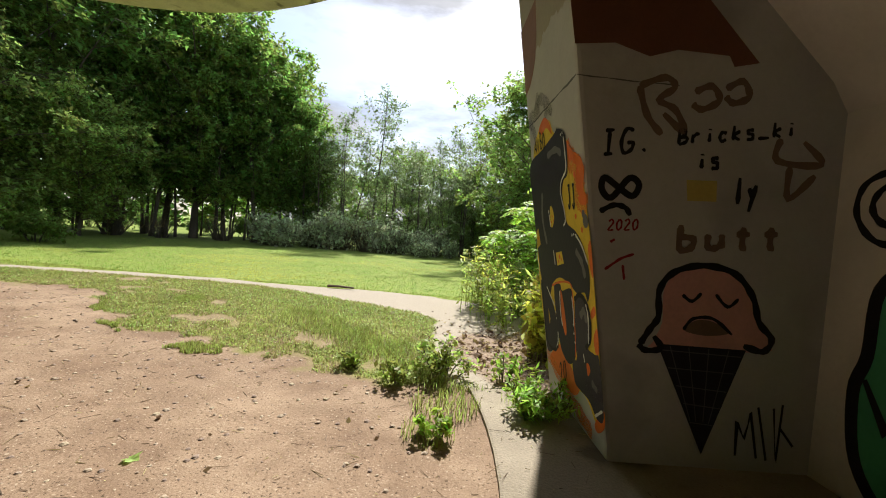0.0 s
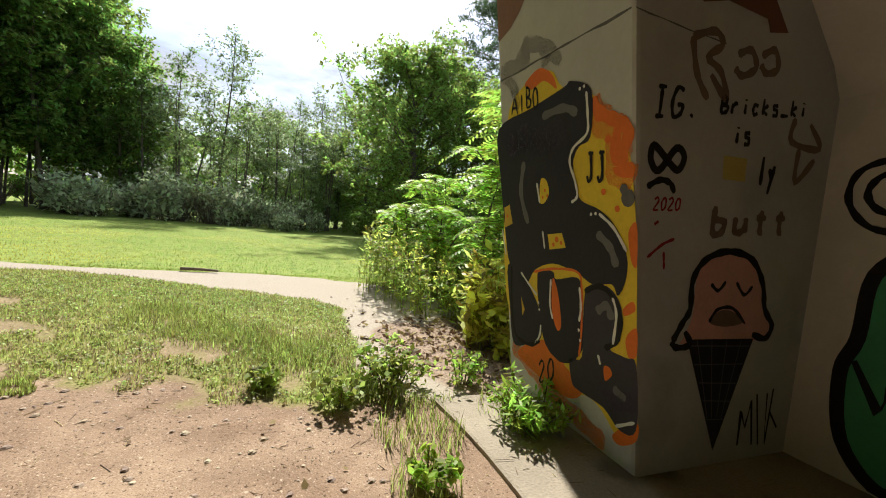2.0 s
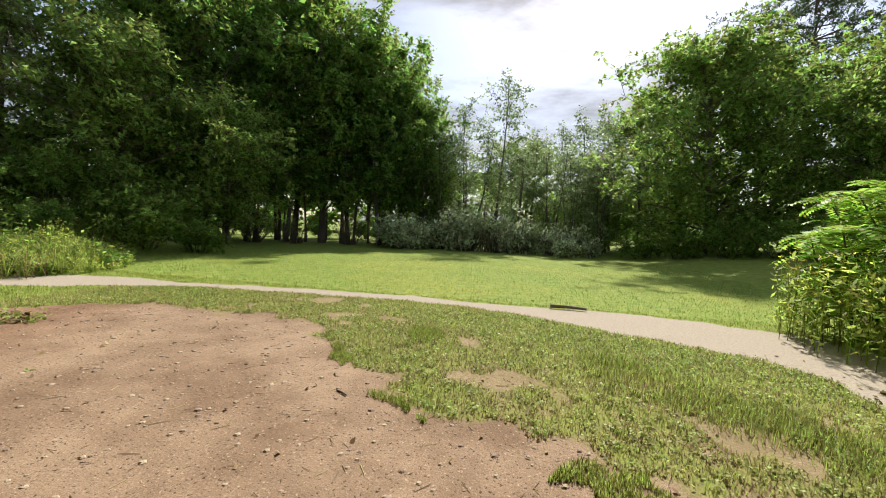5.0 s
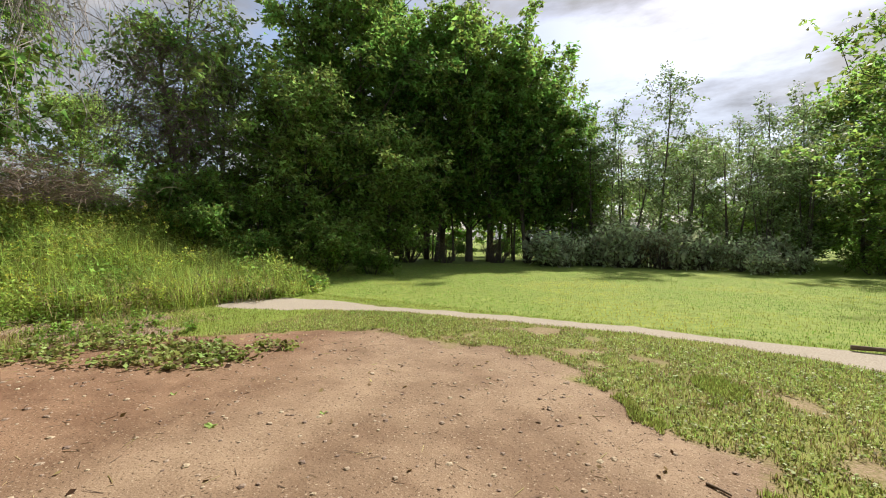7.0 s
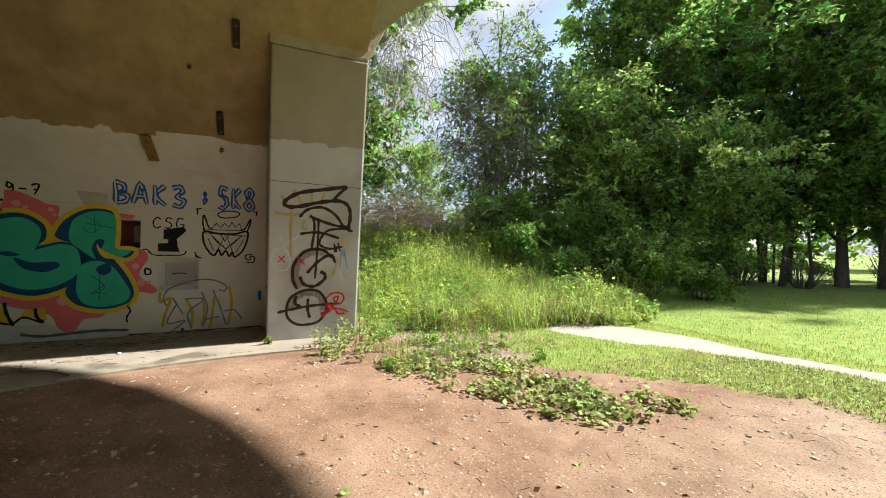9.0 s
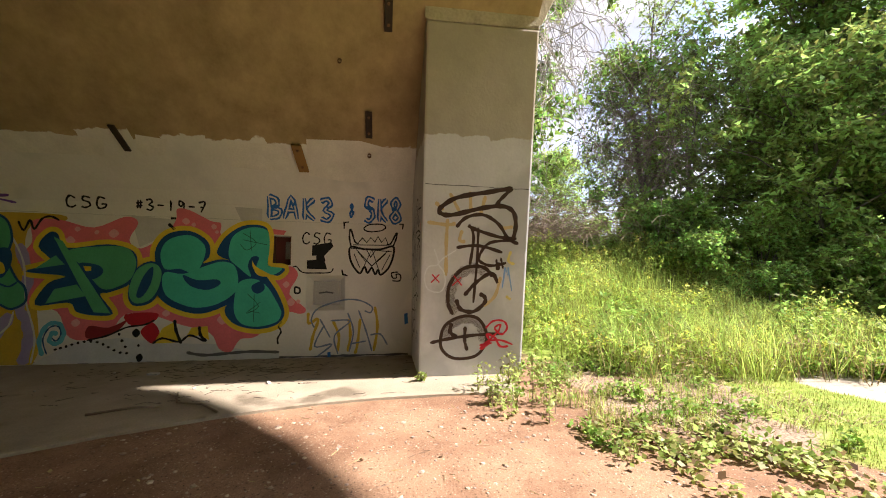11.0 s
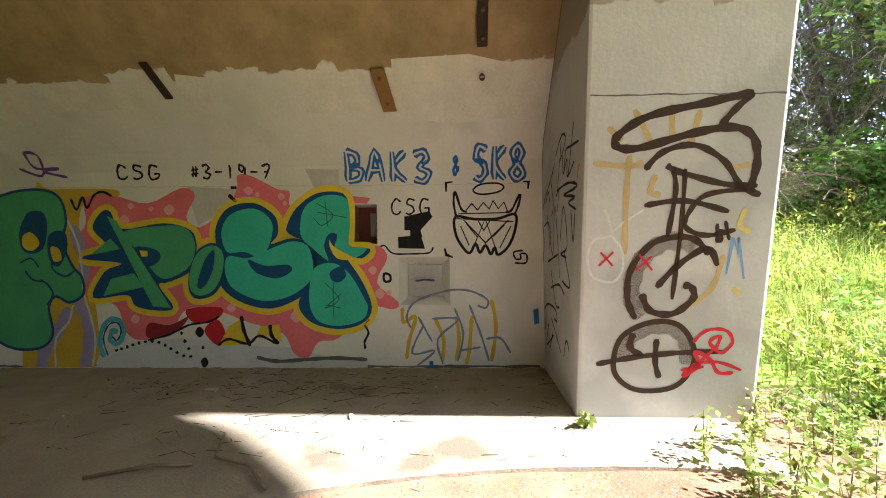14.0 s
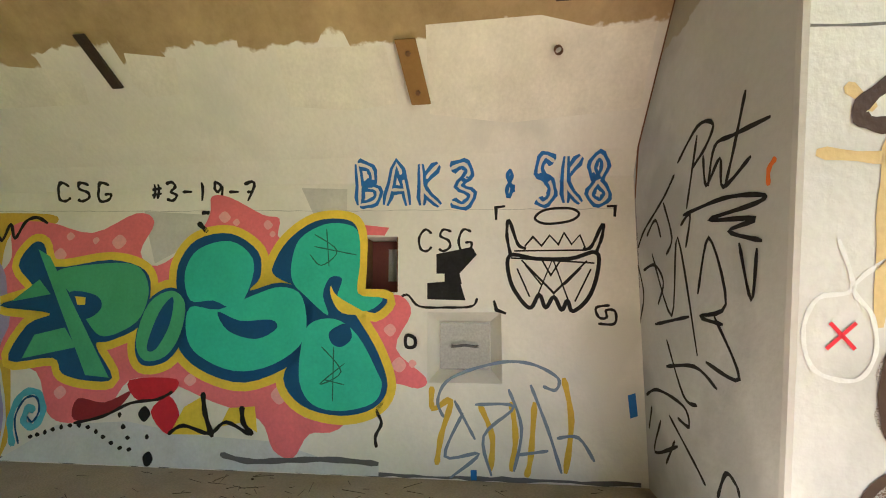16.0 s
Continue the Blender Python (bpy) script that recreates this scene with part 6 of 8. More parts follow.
t6 = thing("graffiti_tag", None, "black horned ball drawing inside corner marks", "graffiti")
line(t6, "halo", "west", [(-0.83, 2.20), (-0.74, 2.27), (-0.54, 2.28), (-0.46, 2.23), (-0.54, 2.17), (-0.74, 2.15)], P_BLACK, 1, 0.022, closed=True)
line(t6, "outline", "west", [(-1.05, 1.88), (-1.05, 1.67), (-0.96, 1.50), (-0.88, 1.44), (-0.81, 1.55), (-0.76, 1.44), (-0.69, 1.53), (-0.63, 1.42), (-0.58, 1.50), (-0.54, 1.41), (-0.41, 1.52), (-0.33, 1.72), (-0.33, 1.90), (-0.54, 1.85), (-0.82, 1.85)], P_BLACK, 1, 0.034, closed=True)
line(t6, "horn", "west", [(-1.04, 1.88), (-1.07, 2.05), (-1.05, 2.19), (-0.98, 1.98), (-0.91, 1.94)], P_BLACK, 1, 0.03)
line(t6, "horn", "west", [(-0.34, 1.88), (-0.28, 2.03), (-0.27, 2.14), (-0.37, 1.95), (-0.44, 1.93)], P_BLACK, 1, 0.03)
line(t6, "stroke", "west", [(-0.92, 1.96), (-0.85, 2.04), (-0.78, 1.96), (-0.71, 2.05), (-0.64, 1.97), (-0.59, 2.07), (-0.53, 1.97), (-0.46, 2.05), (-0.42, 1.94)], P_BLACK, 1, 0.026, smooth=False)
line(t6, "stroke", "west", [(-1.01, 1.92), (-0.41, 1.92)], P_BLACK, 1, 0.026, smooth=False)
line(t6, "stroke", "west", [(-1.04, 1.86), (-0.35, 1.81)], P_BLACK, 1, 0.026, smooth=False)
line(t6, "stroke", "west", [(-0.95, 1.84), (-0.69, 1.56), (-0.41, 1.83)], P_BLACK, 1, 0.026, smooth=False)
line(t6, "stroke", "west", [(-0.86, 1.46), (-0.69, 1.85), (-0.55, 1.43)], P_BLACK, 1, 0.026, smooth=False)
line(t6, "stroke", "west", [(-0.99, 1.77), (-0.89, 1.53)], P_BLACK, 1, 0.026, smooth=False)
line(t6, "stroke", "west", [(-0.38, 1.76), (-0.52, 1.49)], P_BLACK, 1, 0.026, smooth=False)
line(t6, "stroke", "west", [(-0.78, 1.84), (-0.71, 1.71), (-0.63, 1.83)], P_BLACK, 1, 0.026, smooth=False)
line(t6, "stroke", "west", [(-0.92, 1.80), (-0.79, 1.63)], P_BLACK, 1, 0.026, smooth=False)
line(t6, "stroke", "west", [(-0.46, 1.77), (-0.60, 1.63)], P_BLACK, 1, 0.026, smooth=False)
line(t6, "corner_mark", "west", [(-1.16, 2.19), (-1.16, 2.30), (-1.08, 2.31)], P_BLACK, 1, 0.035, smooth=False)
line(t6, "corner_mark", "west", [(-0.23, 2.29), (-0.16, 2.29), (-0.17, 2.20)], P_BLACK, 1, 0.035, smooth=False)
line(t6, "corner_mark", "west", [(-1.19, 1.50), (-1.17, 1.42), (-1.09, 1.39)], P_BLACK, 1, 0.035, smooth=False)
line(t6, "small_tag", "west", [(-0.24, 1.46), (-0.35, 1.44), (-0.33, 1.36), (-0.27, 1.36), (-0.27, 1.42), (-0.20, 1.41), (-0.21, 1.31), (-0.34, 1.31)], P_BLACK, 1, 0.024)

t7 = thing("graffiti_tag", None, "faint yellow and blue tag near the floor", "graffiti")
line(t7, "yellow_stroke", "west", [(-1.72, 0.78), (-1.71, 0.60), (-1.56, 0.67), (-1.64, 0.39), (-1.68, 0.15)], P_OCHRE, 1, 0.05)
line(t7, "yellow_stroke", "west", [(-1.32, 0.64), (-1.22, 0.39), (-1.24, 0.12)], P_OCHRE, 1, 0.05)
line(t7, "yellow_stroke", "west", [(-1.06, 0.67), (-1.03, 0.39), (-1.07, 0.12)], P_OCHRE, 1, 0.05)
line(t7, "yellow_stroke", "west", [(-0.87, 0.67), (-0.91, 0.25), (-0.95, 0.08)], P_OCHRE, 1, 0.05)
line(t7, "yellow_stroke", "west", [(-0.63, 0.87), (-0.58, 0.53), (-0.64, 0.12)], P_OCHRE, 1, 0.05)
line(t7, "grey_blue_stroke", "west", [(-1.62, 0.53), (-1.67, 0.67), (-1.56, 0.85), (-1.18, 0.98), (-0.90, 0.98), (-0.68, 0.87), (-0.70, 0.77), (-0.80, 0.80)], P_STEEL, 2, 0.028)
line(t7, "grey_blue_stroke", "west", [(-1.53, 0.67), (-1.36, 0.36)], P_STEEL, 2, 0.028)
line(t7, "grey_blue_stroke", "west", [(-1.46, 0.57), (-1.61, 0.22), (-1.33, 0.25), (-1.57, 0.05)], P_STEEL, 2, 0.028)
line(t7, "grey_blue_stroke", "west", [(-1.36, 0.64), (-1.04, 0.63), (-1.29, 0.39), (-1.23, 0.08)], P_STEEL, 2, 0.028)
line(t7, "grey_blue_stroke", "west", [(-1.08, 0.77), (-0.98, 0.46), (-1.05, 0.12)], P_STEEL, 2, 0.028)
line(t7, "grey_blue_stroke", "west", [(-0.90, 0.81), (-0.77, 0.46), (-0.67, 0.12)], P_STEEL, 2, 0.028)
line(t7, "grey_blue_stroke", "west", [(-0.70, 0.39), (-0.53, 0.40), (-0.41, 0.22)], P_STEEL, 2, 0.028)
line(t7, "grey_blue_stroke", "west", [(-1.02, 0.25), (-0.77, 0.29)], P_STEEL, 2, 0.028)
fill(t7, "blue_patch", "west", [(-0.13, 0.74), (-0.07, 0.76), (-0.06, 0.58), (-0.12, 0.56)], P_BLUE, 1, False)
fill(t7, "blue_patch", "west", [(-1.40, 0.12), (-1.35, 0.12), (-1.35, 0.01), (-1.40, 0.01)], P_BLUE, 1, False)

t20 = thing("graffiti_tag", None, "paler roller patches of fresh wall paint", "graffiti")
fill(t20, "patch", "west", [(-4.01, 3.41), (-3.61, 3.37), (-3.72, 3.18), (-4.00, 3.17), (-4.07, 3.25)], P_ROLL, 1, False)
fill(t20, "patch", "west", [(-2.80, 3.38), (-1.97, 3.37), (-1.93, 3.07), (-2.32, 3.04), (-2.82, 3.08)], P_ROLL, 1, False)
fill(t20, "patch", "west", [(-1.66, 3.45), (-0.86, 3.46), (-0.47, 3.39), (-0.07, 3.40), (-0.06, 2.98), (-1.06, 2.93), (-1.69, 3.00)], P_ROLL, 1, False)
fill(t20, "patch", "west", [(-5.98, 3.37), (-5.17, 3.39), (-4.46, 3.33), (-4.55, 3.15), (-5.56, 3.15), (-6.26, 3.15)], P_ROLL, 1, False)
fill(t20, "patch", "west", [(-4.46, 2.34), (-3.80, 2.29), (-3.80, 2.11), (-4.32, 1.84), (-4.43, 2.20)], P_ROLL2, 0, False)
fill(t20, "patch", "west", [(-2.92, 2.52), (-2.49, 2.50), (-2.49, 2.26), (-2.78, 2.23)], P_ROLL2, 0, False)

t8 = thing("graffiti_tag", None, "large looping dark brown spray tag on the pier", "graffiti")
line(t8, "stroke", "wpier", [(1.21, 2.61), (0.88, 2.55), (0.47, 2.47), (0.25, 2.34), (0.24, 2.26), (0.40, 2.24), (0.81, 2.34), (1.09, 2.37), (1.24, 2.29), (1.28, 2.10), (1.24, 1.89)], P_BROWN, 2, 0.066)
line(t8, "stroke", "wpier", [(1.21, 2.61), (1.08, 2.49), (0.99, 2.38)], P_BROWN, 2, 0.055)
line(t8, "stroke", "wpier", [(0.46, 2.08), (0.59, 2.21), (0.82, 2.25), (1.04, 2.13), (1.18, 1.94), (1.33, 1.87)], P_BROWN, 2, 0.051)
line(t8, "stroke", "wpier", [(0.62, 2.11), (0.71, 2.06), (1.05, 1.96), (1.30, 1.94)], P_BROWN, 2, 0.051)
line(t8, "stroke", "wpier", [(0.67, 2.08), (0.70, 1.91), (0.66, 1.56)], P_BROWN, 2, 0.043)
line(t8, "stroke", "wpier", [(0.47, 1.81), (0.77, 1.84), (1.11, 1.75)], P_BROWN, 2, 0.047)
line(t8, "stroke", "wpier", [(1.26, 1.92), (0.93, 1.88), (0.80, 1.73), (0.80, 1.63), (0.96, 1.57), (1.17, 1.61)], P_BROWN, 2, 0.043)
line(t8, "stroke", "wpier", [(0.76, 2.08), (0.76, 1.65), (0.73, 1.06)], P_BROWN, 2, 0.039)
line(t8, "stroke", "wpier", [(1.02, 1.56), (1.06, 1.60), (1.06, 1.51)], P_BROWN, 2, 0.047)
line(t8, "overspray", "wpier", [(0.88, 1.50), (0.70, 1.53), (0.53, 1.45), (0.42, 1.27), (0.42, 1.04), (0.50, 0.92)], P_HALO, 1, 0.15)
line(t8, "ring", "wpier", [(0.99, 1.42), (0.87, 1.54), (0.70, 1.56), (0.53, 1.50), (0.39, 1.30), (0.38, 1.06), (0.45, 0.90)], P_BROWN, 2, 0.055)
line(t8, "ring", "wpier", [(0.49, 1.11), (0.56, 0.97), (0.74, 0.94), (0.89, 1.06), (0.88, 1.15), (0.81, 1.18)], P_BROWN, 2, 0.06)
line(t8, "ring", "wpier", [(0.60, 1.16), (0.76, 1.34), (0.97, 1.47), (1.06, 1.33)], P_BROWN, 2, 0.055)
line(t8, "overspray", "wpier", [(0.36, 0.53), (0.41, 0.71), (0.57, 0.82), (0.77, 0.80), (0.87, 0.67), (0.88, 0.51)], P_HALO, 1, 0.12)
line(t8, "ring", "wpier", [(0.29, 0.53), (0.35, 0.75), (0.57, 0.87), (0.79, 0.85), (0.92, 0.68), (0.93, 0.49), (0.79, 0.31), (0.51, 0.28), (0.34, 0.38)], P_BROWN, 2, 0.045, closed=True)
line(t8, "stroke", "wpier", [(0.15, 0.51), (0.45, 0.57), (0.81, 0.61), (1.17, 0.62)], P_BROWN, 2, 0.05)
line(t8, "stroke", "wpier", [(0.63, 0.73), (0.63, 0.53), (0.67, 0.39)], P_BROWN, 2, 0.05)
line(t8, "stroke", "wpier", [(0.44, 0.78), (0.42, 0.66), (0.52, 0.58)], P_BROWN, 2, 0.06)
line(t8, "stroke", "wpier", [(1.03, 1.66), (1.04, 1.51)], P_BROWN, 2, 0.03)
line(t8, "stroke", "wpier", [(1.09, 1.68), (1.13, 1.53)], P_BROWN, 2, 0.03)

t9 = thing("graffiti_tag", None, "faint ochre spray strokes on the pier", "graffiti")
line(t9, "stroke", "wpier", [(0.34, 2.19), (0.33, 1.87), (0.34, 1.43)], P_OCHRE_F, 1, 0.05)
line(t9, "stroke", "wpier", [(0.07, 2.14), (0.33, 2.11), (0.45, 2.13)], P_OCHRE_F, 1, 0.05)
line(t9, "stroke", "wpier", [(0.17, 2.40), (0.28, 2.30)], P_OCHRE_F, 1, 0.05)
line(t9, "stroke", "wpier", [(0.36, 2.52), (0.49, 2.29)], P_OCHRE_F, 1, 0.05)
line(t9, "stroke", "wpier", [(0.63, 2.55), (0.65, 2.29)], P_OCHRE_F, 1, 0.05)
line(t9, "stroke", "wpier", [(0.84, 2.50), (0.78, 2.24)], P_OCHRE_F, 1, 0.05)
line(t9, "stroke", "wpier", [(0.54, 2.04), (0.51, 1.91), (0.59, 1.89)], P_OCHRE_F, 1, 0.05)
line(t9, "stroke", "wpier", [(1.08, 2.07), (1.24, 2.10)], P_OCHRE_F, 1, 0.05)
line(t9, "stroke", "wpier", [(1.10, 1.42), (1.03, 1.15), (0.87, 1.01)], P_OCHRE_F, 1, 0.05)

t10 = thing("graffiti_tag", None, "red spray crosses and scribble on the pier", "graffiti")
line(t10, "cross", "wpier", [(0.15, 1.45), (0.25, 1.34)], P_RED, 3, 0.03, smooth=False)
line(t10, "cross", "wpier", [(0.25, 1.45), (0.14, 1.34)], P_RED, 3, 0.03, smooth=False)
line(t10, "cross", "wpier", [(0.45, 1.43), (0.56, 1.30)], P_RED, 3, 0.03, smooth=False)
line(t10, "cross", "wpier", [(0.55, 1.41), (0.43, 1.30)], P_RED, 3, 0.03, smooth=False)
line(t10, "scribble", "wpier", [(0.85, 0.41), (0.95, 0.51), (1.13, 0.53), (1.32, 0.46)], P_RED, 3, 0.03)
line(t10, "scribble", "wpier", [(0.92, 0.70), (1.02, 0.80), (1.17, 0.80), (1.23, 0.70), (1.15, 0.61), (1.05, 0.70), (1.13, 0.75), (1.10, 0.63)], P_RED, 3, 0.03)
line(t10, "scribble", "wpier", [(0.89, 0.44), (1.08, 0.63)], P_RED, 3, 0.03)
line(t10, "scribble", "wpier", [(0.84, 0.46), (1.02, 0.49)], P_RED, 3, 0.03)

t11 = thing("graffiti_tag", None, "white and blue spray marks on the pier", "graffiti")
line(t11, "white_ring", "wpier", [(0.17, 1.79), (0.23, 1.59), (0.10, 1.55), (0.05, 1.41), (0.10, 1.25), (0.26, 1.21), (0.33, 1.32), (0.31, 1.48), (0.24, 1.61), (0.47, 1.78)], P_PALE, 1, 0.02)
line(t11, "blue_mark", "wpier", [(1.13, 1.26), (1.16, 1.55), (1.21, 1.40), (1.20, 1.55), (1.27, 1.22)], P_BLUEF, 1, 0.03, smooth=False)
line(t11, "yellow_mark", "wpier", [(1.23, 1.77), (1.20, 1.64), (1.29, 1.59)], P_YELF, 1, 0.04)
line(t11, "yellow_mark", "wpier", [(1.19, 1.15), (1.26, 1.10)], P_YELF, 1, 0.04)

line(t10, "scribble", "wpier", [(0.86, 0.40), (0.98, 0.50), (0.94, 0.62), (1.06, 0.56), (1.14, 0.44), (1.26, 0.44)], P_RED, 3, 0.035)
t12 = thing("graffiti_tag", None, "tangled black marker tags on the pier side", "graffiti")
line(t12, "stroke", "wside", [(-8.29, 2.41), (-8.02, 2.55), (-7.86, 2.50), (-7.95, 2.40), (-8.12, 2.32)], P_BLACK, 1, 0.026)
line(t12, "stroke", "wside", [(-7.57, 2.55), (-7.69, 2.31), (-7.79, 2.13)], P_BLACK, 1, 0.026)
line(t12, "stroke", "wside", [(-7.95, 2.17), (-7.86, 2.37), (-7.69, 2.37), (-7.42, 2.35)], P_BLACK, 1, 0.026)
line(t12, "stroke", "wside", [(-8.03, 2.50), (-8.21, 2.09)], P_BLACK, 1, 0.026)
line(t12, "stroke", "wside", [(-8.34, 2.35), (-8.49, 2.25), (-8.67, 2.16), (-8.90, 2.05), (-9.04, 1.93)], P_BLACK, 1, 0.026)
line(t12, "stroke", "wside", [(-7.98, 2.36), (-7.97, 2.18), (-7.82, 2.29), (-7.81, 2.13), (-7.57, 2.22)], P_BLACK, 1, 0.026)
line(t12, "stroke", "wside", [(-8.26, 2.06), (-7.82, 2.07), (-7.52, 2.02), (-7.56, 1.99), (-7.97, 1.98), (-7.57, 1.92), (-7.79, 1.89), (-7.54, 1.81)], P_BLACK, 1, 0.026)
line(t12, "stroke", "wside", [(-9.06, 1.79), (-8.97, 1.56), (-9.05, 1.37), (-9.17, 1.18)], P_BLACK, 1, 0.026)
line(t12, "stroke", "wside", [(-8.95, 1.74), (-8.73, 1.77), (-8.60, 1.64), (-8.71, 1.48)], P_BLACK, 1, 0.026)
line(t12, "stroke", "wside", [(-8.53, 2.20), (-8.43, 1.94), (-8.53, 1.83)], P_BLACK, 1, 0.026)
line(t12, "stroke", "wside", [(-8.30, 2.00), (-8.17, 2.05), (-8.25, 1.85)], P_BLACK, 1, 0.026)
line(t12, "stroke", "wside", [(-8.77, 1.86), (-8.50, 1.41), (-8.35, 1.93), (-8.19, 1.19)], P_BLACK, 1, 0.026)
line(t12, "stroke", "wside", [(-8.85, 2.00), (-8.68, 2.10), (-8.60, 1.96)], P_BLACK, 1, 0.026)
line(t12, "stroke", "wside", [(-8.14, 1.56), (-7.98, 1.88), (-7.86, 1.51), (-8.13, 1.43), (-7.90, 1.40)], P_BLACK, 1, 0.026)
line(t12, "stroke", "wside", [(-7.98, 1.44), (-7.79, 1.14), (-8.10, 1.17)], P_BLACK, 1, 0.026)
line(t12, "stroke", "wside", [(-8.60, 1.24), (-8.40, 0.91), (-8.23, 0.89)], P_BLACK, 1, 0.026)
line(t12, "stroke", "wside", [(-8.78, 1.33), (-8.26, 1.42)], P_BLACK, 1, 0.026)
line(t12, "stroke", "wside", [(-8.63, 1.05), (-8.23, 1.12), (-8.00, 1.04)], P_BLACK, 1, 0.026)
line(t12, "stroke", "wside", [(-7.71, 1.82), (-7.65, 1.54), (-7.58, 1.78)], P_BLACK, 1, 0.026)
line(t12, "stroke", "wside", [(-9.02, 0.76), (-8.80, 0.85), (-8.41, 0.84), (-8.35, 0.73), (-8.50, 0.74)], P_BLACK, 1, 0.026)
line(t12, "stroke", "wside", [(-8.92, 0.70), (-9.00, 0.51)], P_BLACK, 1, 0.026)
line(t12, "stroke", "wside", [(-8.77, 0.64), (-8.91, 0.37), (-8.52, 0.55)], P_BLACK, 1, 0.026)
line(t12, "stroke", "wside", [(-8.63, 0.72), (-8.31, 0.53), (-8.19, 0.45)], P_BLACK, 1, 0.026)
line(t12, "stroke", "wside", [(-8.56, 0.57), (-8.72, 0.36)], P_BLACK, 1, 0.026)
line(t12, "stroke", "wside", [(-8.07, 0.44), (-7.97, 0.61), (-7.88, 0.59), (-7.86, 0.54)], P_BLACK, 1, 0.026)
line(t12, "orange_mark", "wside", [(-7.41, 2.16), (-7.46, 2.12), (-7.47, 2.05)], P_ORANGE, 1, 0.03)

mural2 = thing("graffiti_mural", None, "black block letters on a yellow ground along the pier", "graffiti")
fill(mural2, "yellow_ground", "epier", [(1.38, 2.25), (1.07, 2.55), (0.75, 2.56), (0.62, 2.42), (0.33, 2.30), (0.29, 2.24), (0.11, 2.13), (0.08, 2.08), (0.02, 1.80), (-0.01, 1.39), (-0.01, 0.95), (-0.01, 0.42), (0.02, 0.25), (0.15, 0.22), (0.29, 0.33), (0.45, 0.35), (0.72, 0.24), (1.09, 0.40), (1.48, 0.83)], P_YELLOW, 1)
fill(mural2, "orange_ground", "epier", [(1.32, 0.36), (0.88, 0.61), (0.59, 0.46), (0.44, 0.63), (0.45, 0.38), (0.63, 0.25), (0.99, 0.27)], P_ORANGE, 2)
fill(mural2, "orange_flame", "epier", [(0.32, 2.28), (0.26, 2.19), (0.28, 2.13), (0.32, 2.17)], P_ORANGE, 2)
fill(mural2, "orange_flame", "epier", [(0.12, 2.11), (0.10, 1.89), (0.16, 1.87), (0.19, 1.98)], P_ORANGE, 2)
fill(mural2, "orange_flame", "epier", [(1.07, 2.55), (0.88, 2.61), (0.73, 2.53), (0.68, 2.42), (0.82, 2.51), (0.98, 2.49)], P_ORANGE, 2)
fill(mural2, "orange_flame", "epier", [(0.16, 1.86), (0.02, 1.83), (0.03, 1.79), (0.14, 1.81)], P_ORANGE, 2)
fill(mural2, "orange_flame", "epier", [(0.09, 1.04), (0.02, 1.10), (-0.00, 1.05), (0.08, 1.00)], P_ORANGE, 2)
fill(mural2, "orange_flame", "epier", [(0.07, 0.87), (-0.01, 0.95), (-0.01, 0.79), (0.05, 0.76)], P_ORANGE, 2)
fill(mural2, "orange_flame", "epier", [(0.05, 1.49), (-0.01, 1.54), (-0.01, 1.31), (0.03, 1.33)], P_ORANGE, 2)
fill(mural2, "orange_flame", "epier", [(0.18, 0.21), (-0.01, 0.39), (-0.01, 0.27), (0.12, 0.17)], P_ORANGE, 2)
fill(mural2, "letter", "epier", [(1.50, 2.29), (0.98, 2.36), (0.60, 2.41), (0.53, 2.43), (0.34, 2.33), (0.35, 2.06), (0.46, 2.01), (0.52, 1.91), (0.48, 1.75), (0.44, 1.67), (0.27, 1.61), (0.14, 1.51), (0.06, 1.35), (0.07, 1.21), (0.13, 1.11), (0.18, 1.17), (0.34, 1.14), (0.50, 1.19), (0.76, 1.22), (1.00, 1.14), (1.16, 0.99), (1.39, 1.12), (1.46, 1.48), (1.50, 1.89)], P_INK, 3)
fill(mural2, "letter", "epier", [(1.43, 1.12), (1.21, 1.09), (1.03, 0.93), (0.94, 0.79), (0.95, 0.60), (1.14, 0.49), (1.38, 0.43), (1.42, 0.75)], P_INK, 3)
fill(mural2, "letter", "epier", [(0.97, 1.11), (0.77, 1.16), (0.73, 1.11), (0.50, 1.16), (0.45, 1.07), (0.44, 0.80), (0.46, 0.66), (0.59, 0.53), (0.75, 0.50), (0.92, 0.63)], P_INK, 3)
fill(mural2, "letter", "epier", [(0.42, 1.07), (0.28, 1.15), (0.17, 1.13), (0.10, 1.03), (0.12, 0.85), (0.20, 0.76), (0.07, 0.75), (-0.01, 0.73), (-0.01, 0.34), (0.12, 0.27), (0.26, 0.35), (0.48, 0.36), (0.57, 0.39), (0.59, 0.57), (0.46, 0.62)], P_INK2, 3)
fill(mural2, "letter_counter", "epier", [(0.89, 1.83), (0.82, 1.82), (0.79, 1.73), (0.85, 1.66), (0.91, 1.67)], P_YELLOW, 4)
fill(mural2, "letter_counter", "epier", [(0.82, 1.43), (0.65, 1.45), (0.61, 1.35), (0.80, 1.32)], P_YELLOW, 4, False)
fill(mural2, "letter_counter", "epier", [(1.45, 1.62), (1.36, 1.65), (1.32, 1.49), (1.45, 1.45)], P_OCHRE, 4, False)
fill(mural2, "letter_counter", "epier", [(0.77, 1.11), (0.71, 1.01), (0.68, 0.79), (0.73, 0.73), (0.79, 0.87)], P_ORANGE, 4)
fill(mural2, "letter_counter", "epier", [(0.25, 0.63), (0.20, 0.64), (0.18, 0.60), (0.24, 0.54)], P_ORANGE, 4)
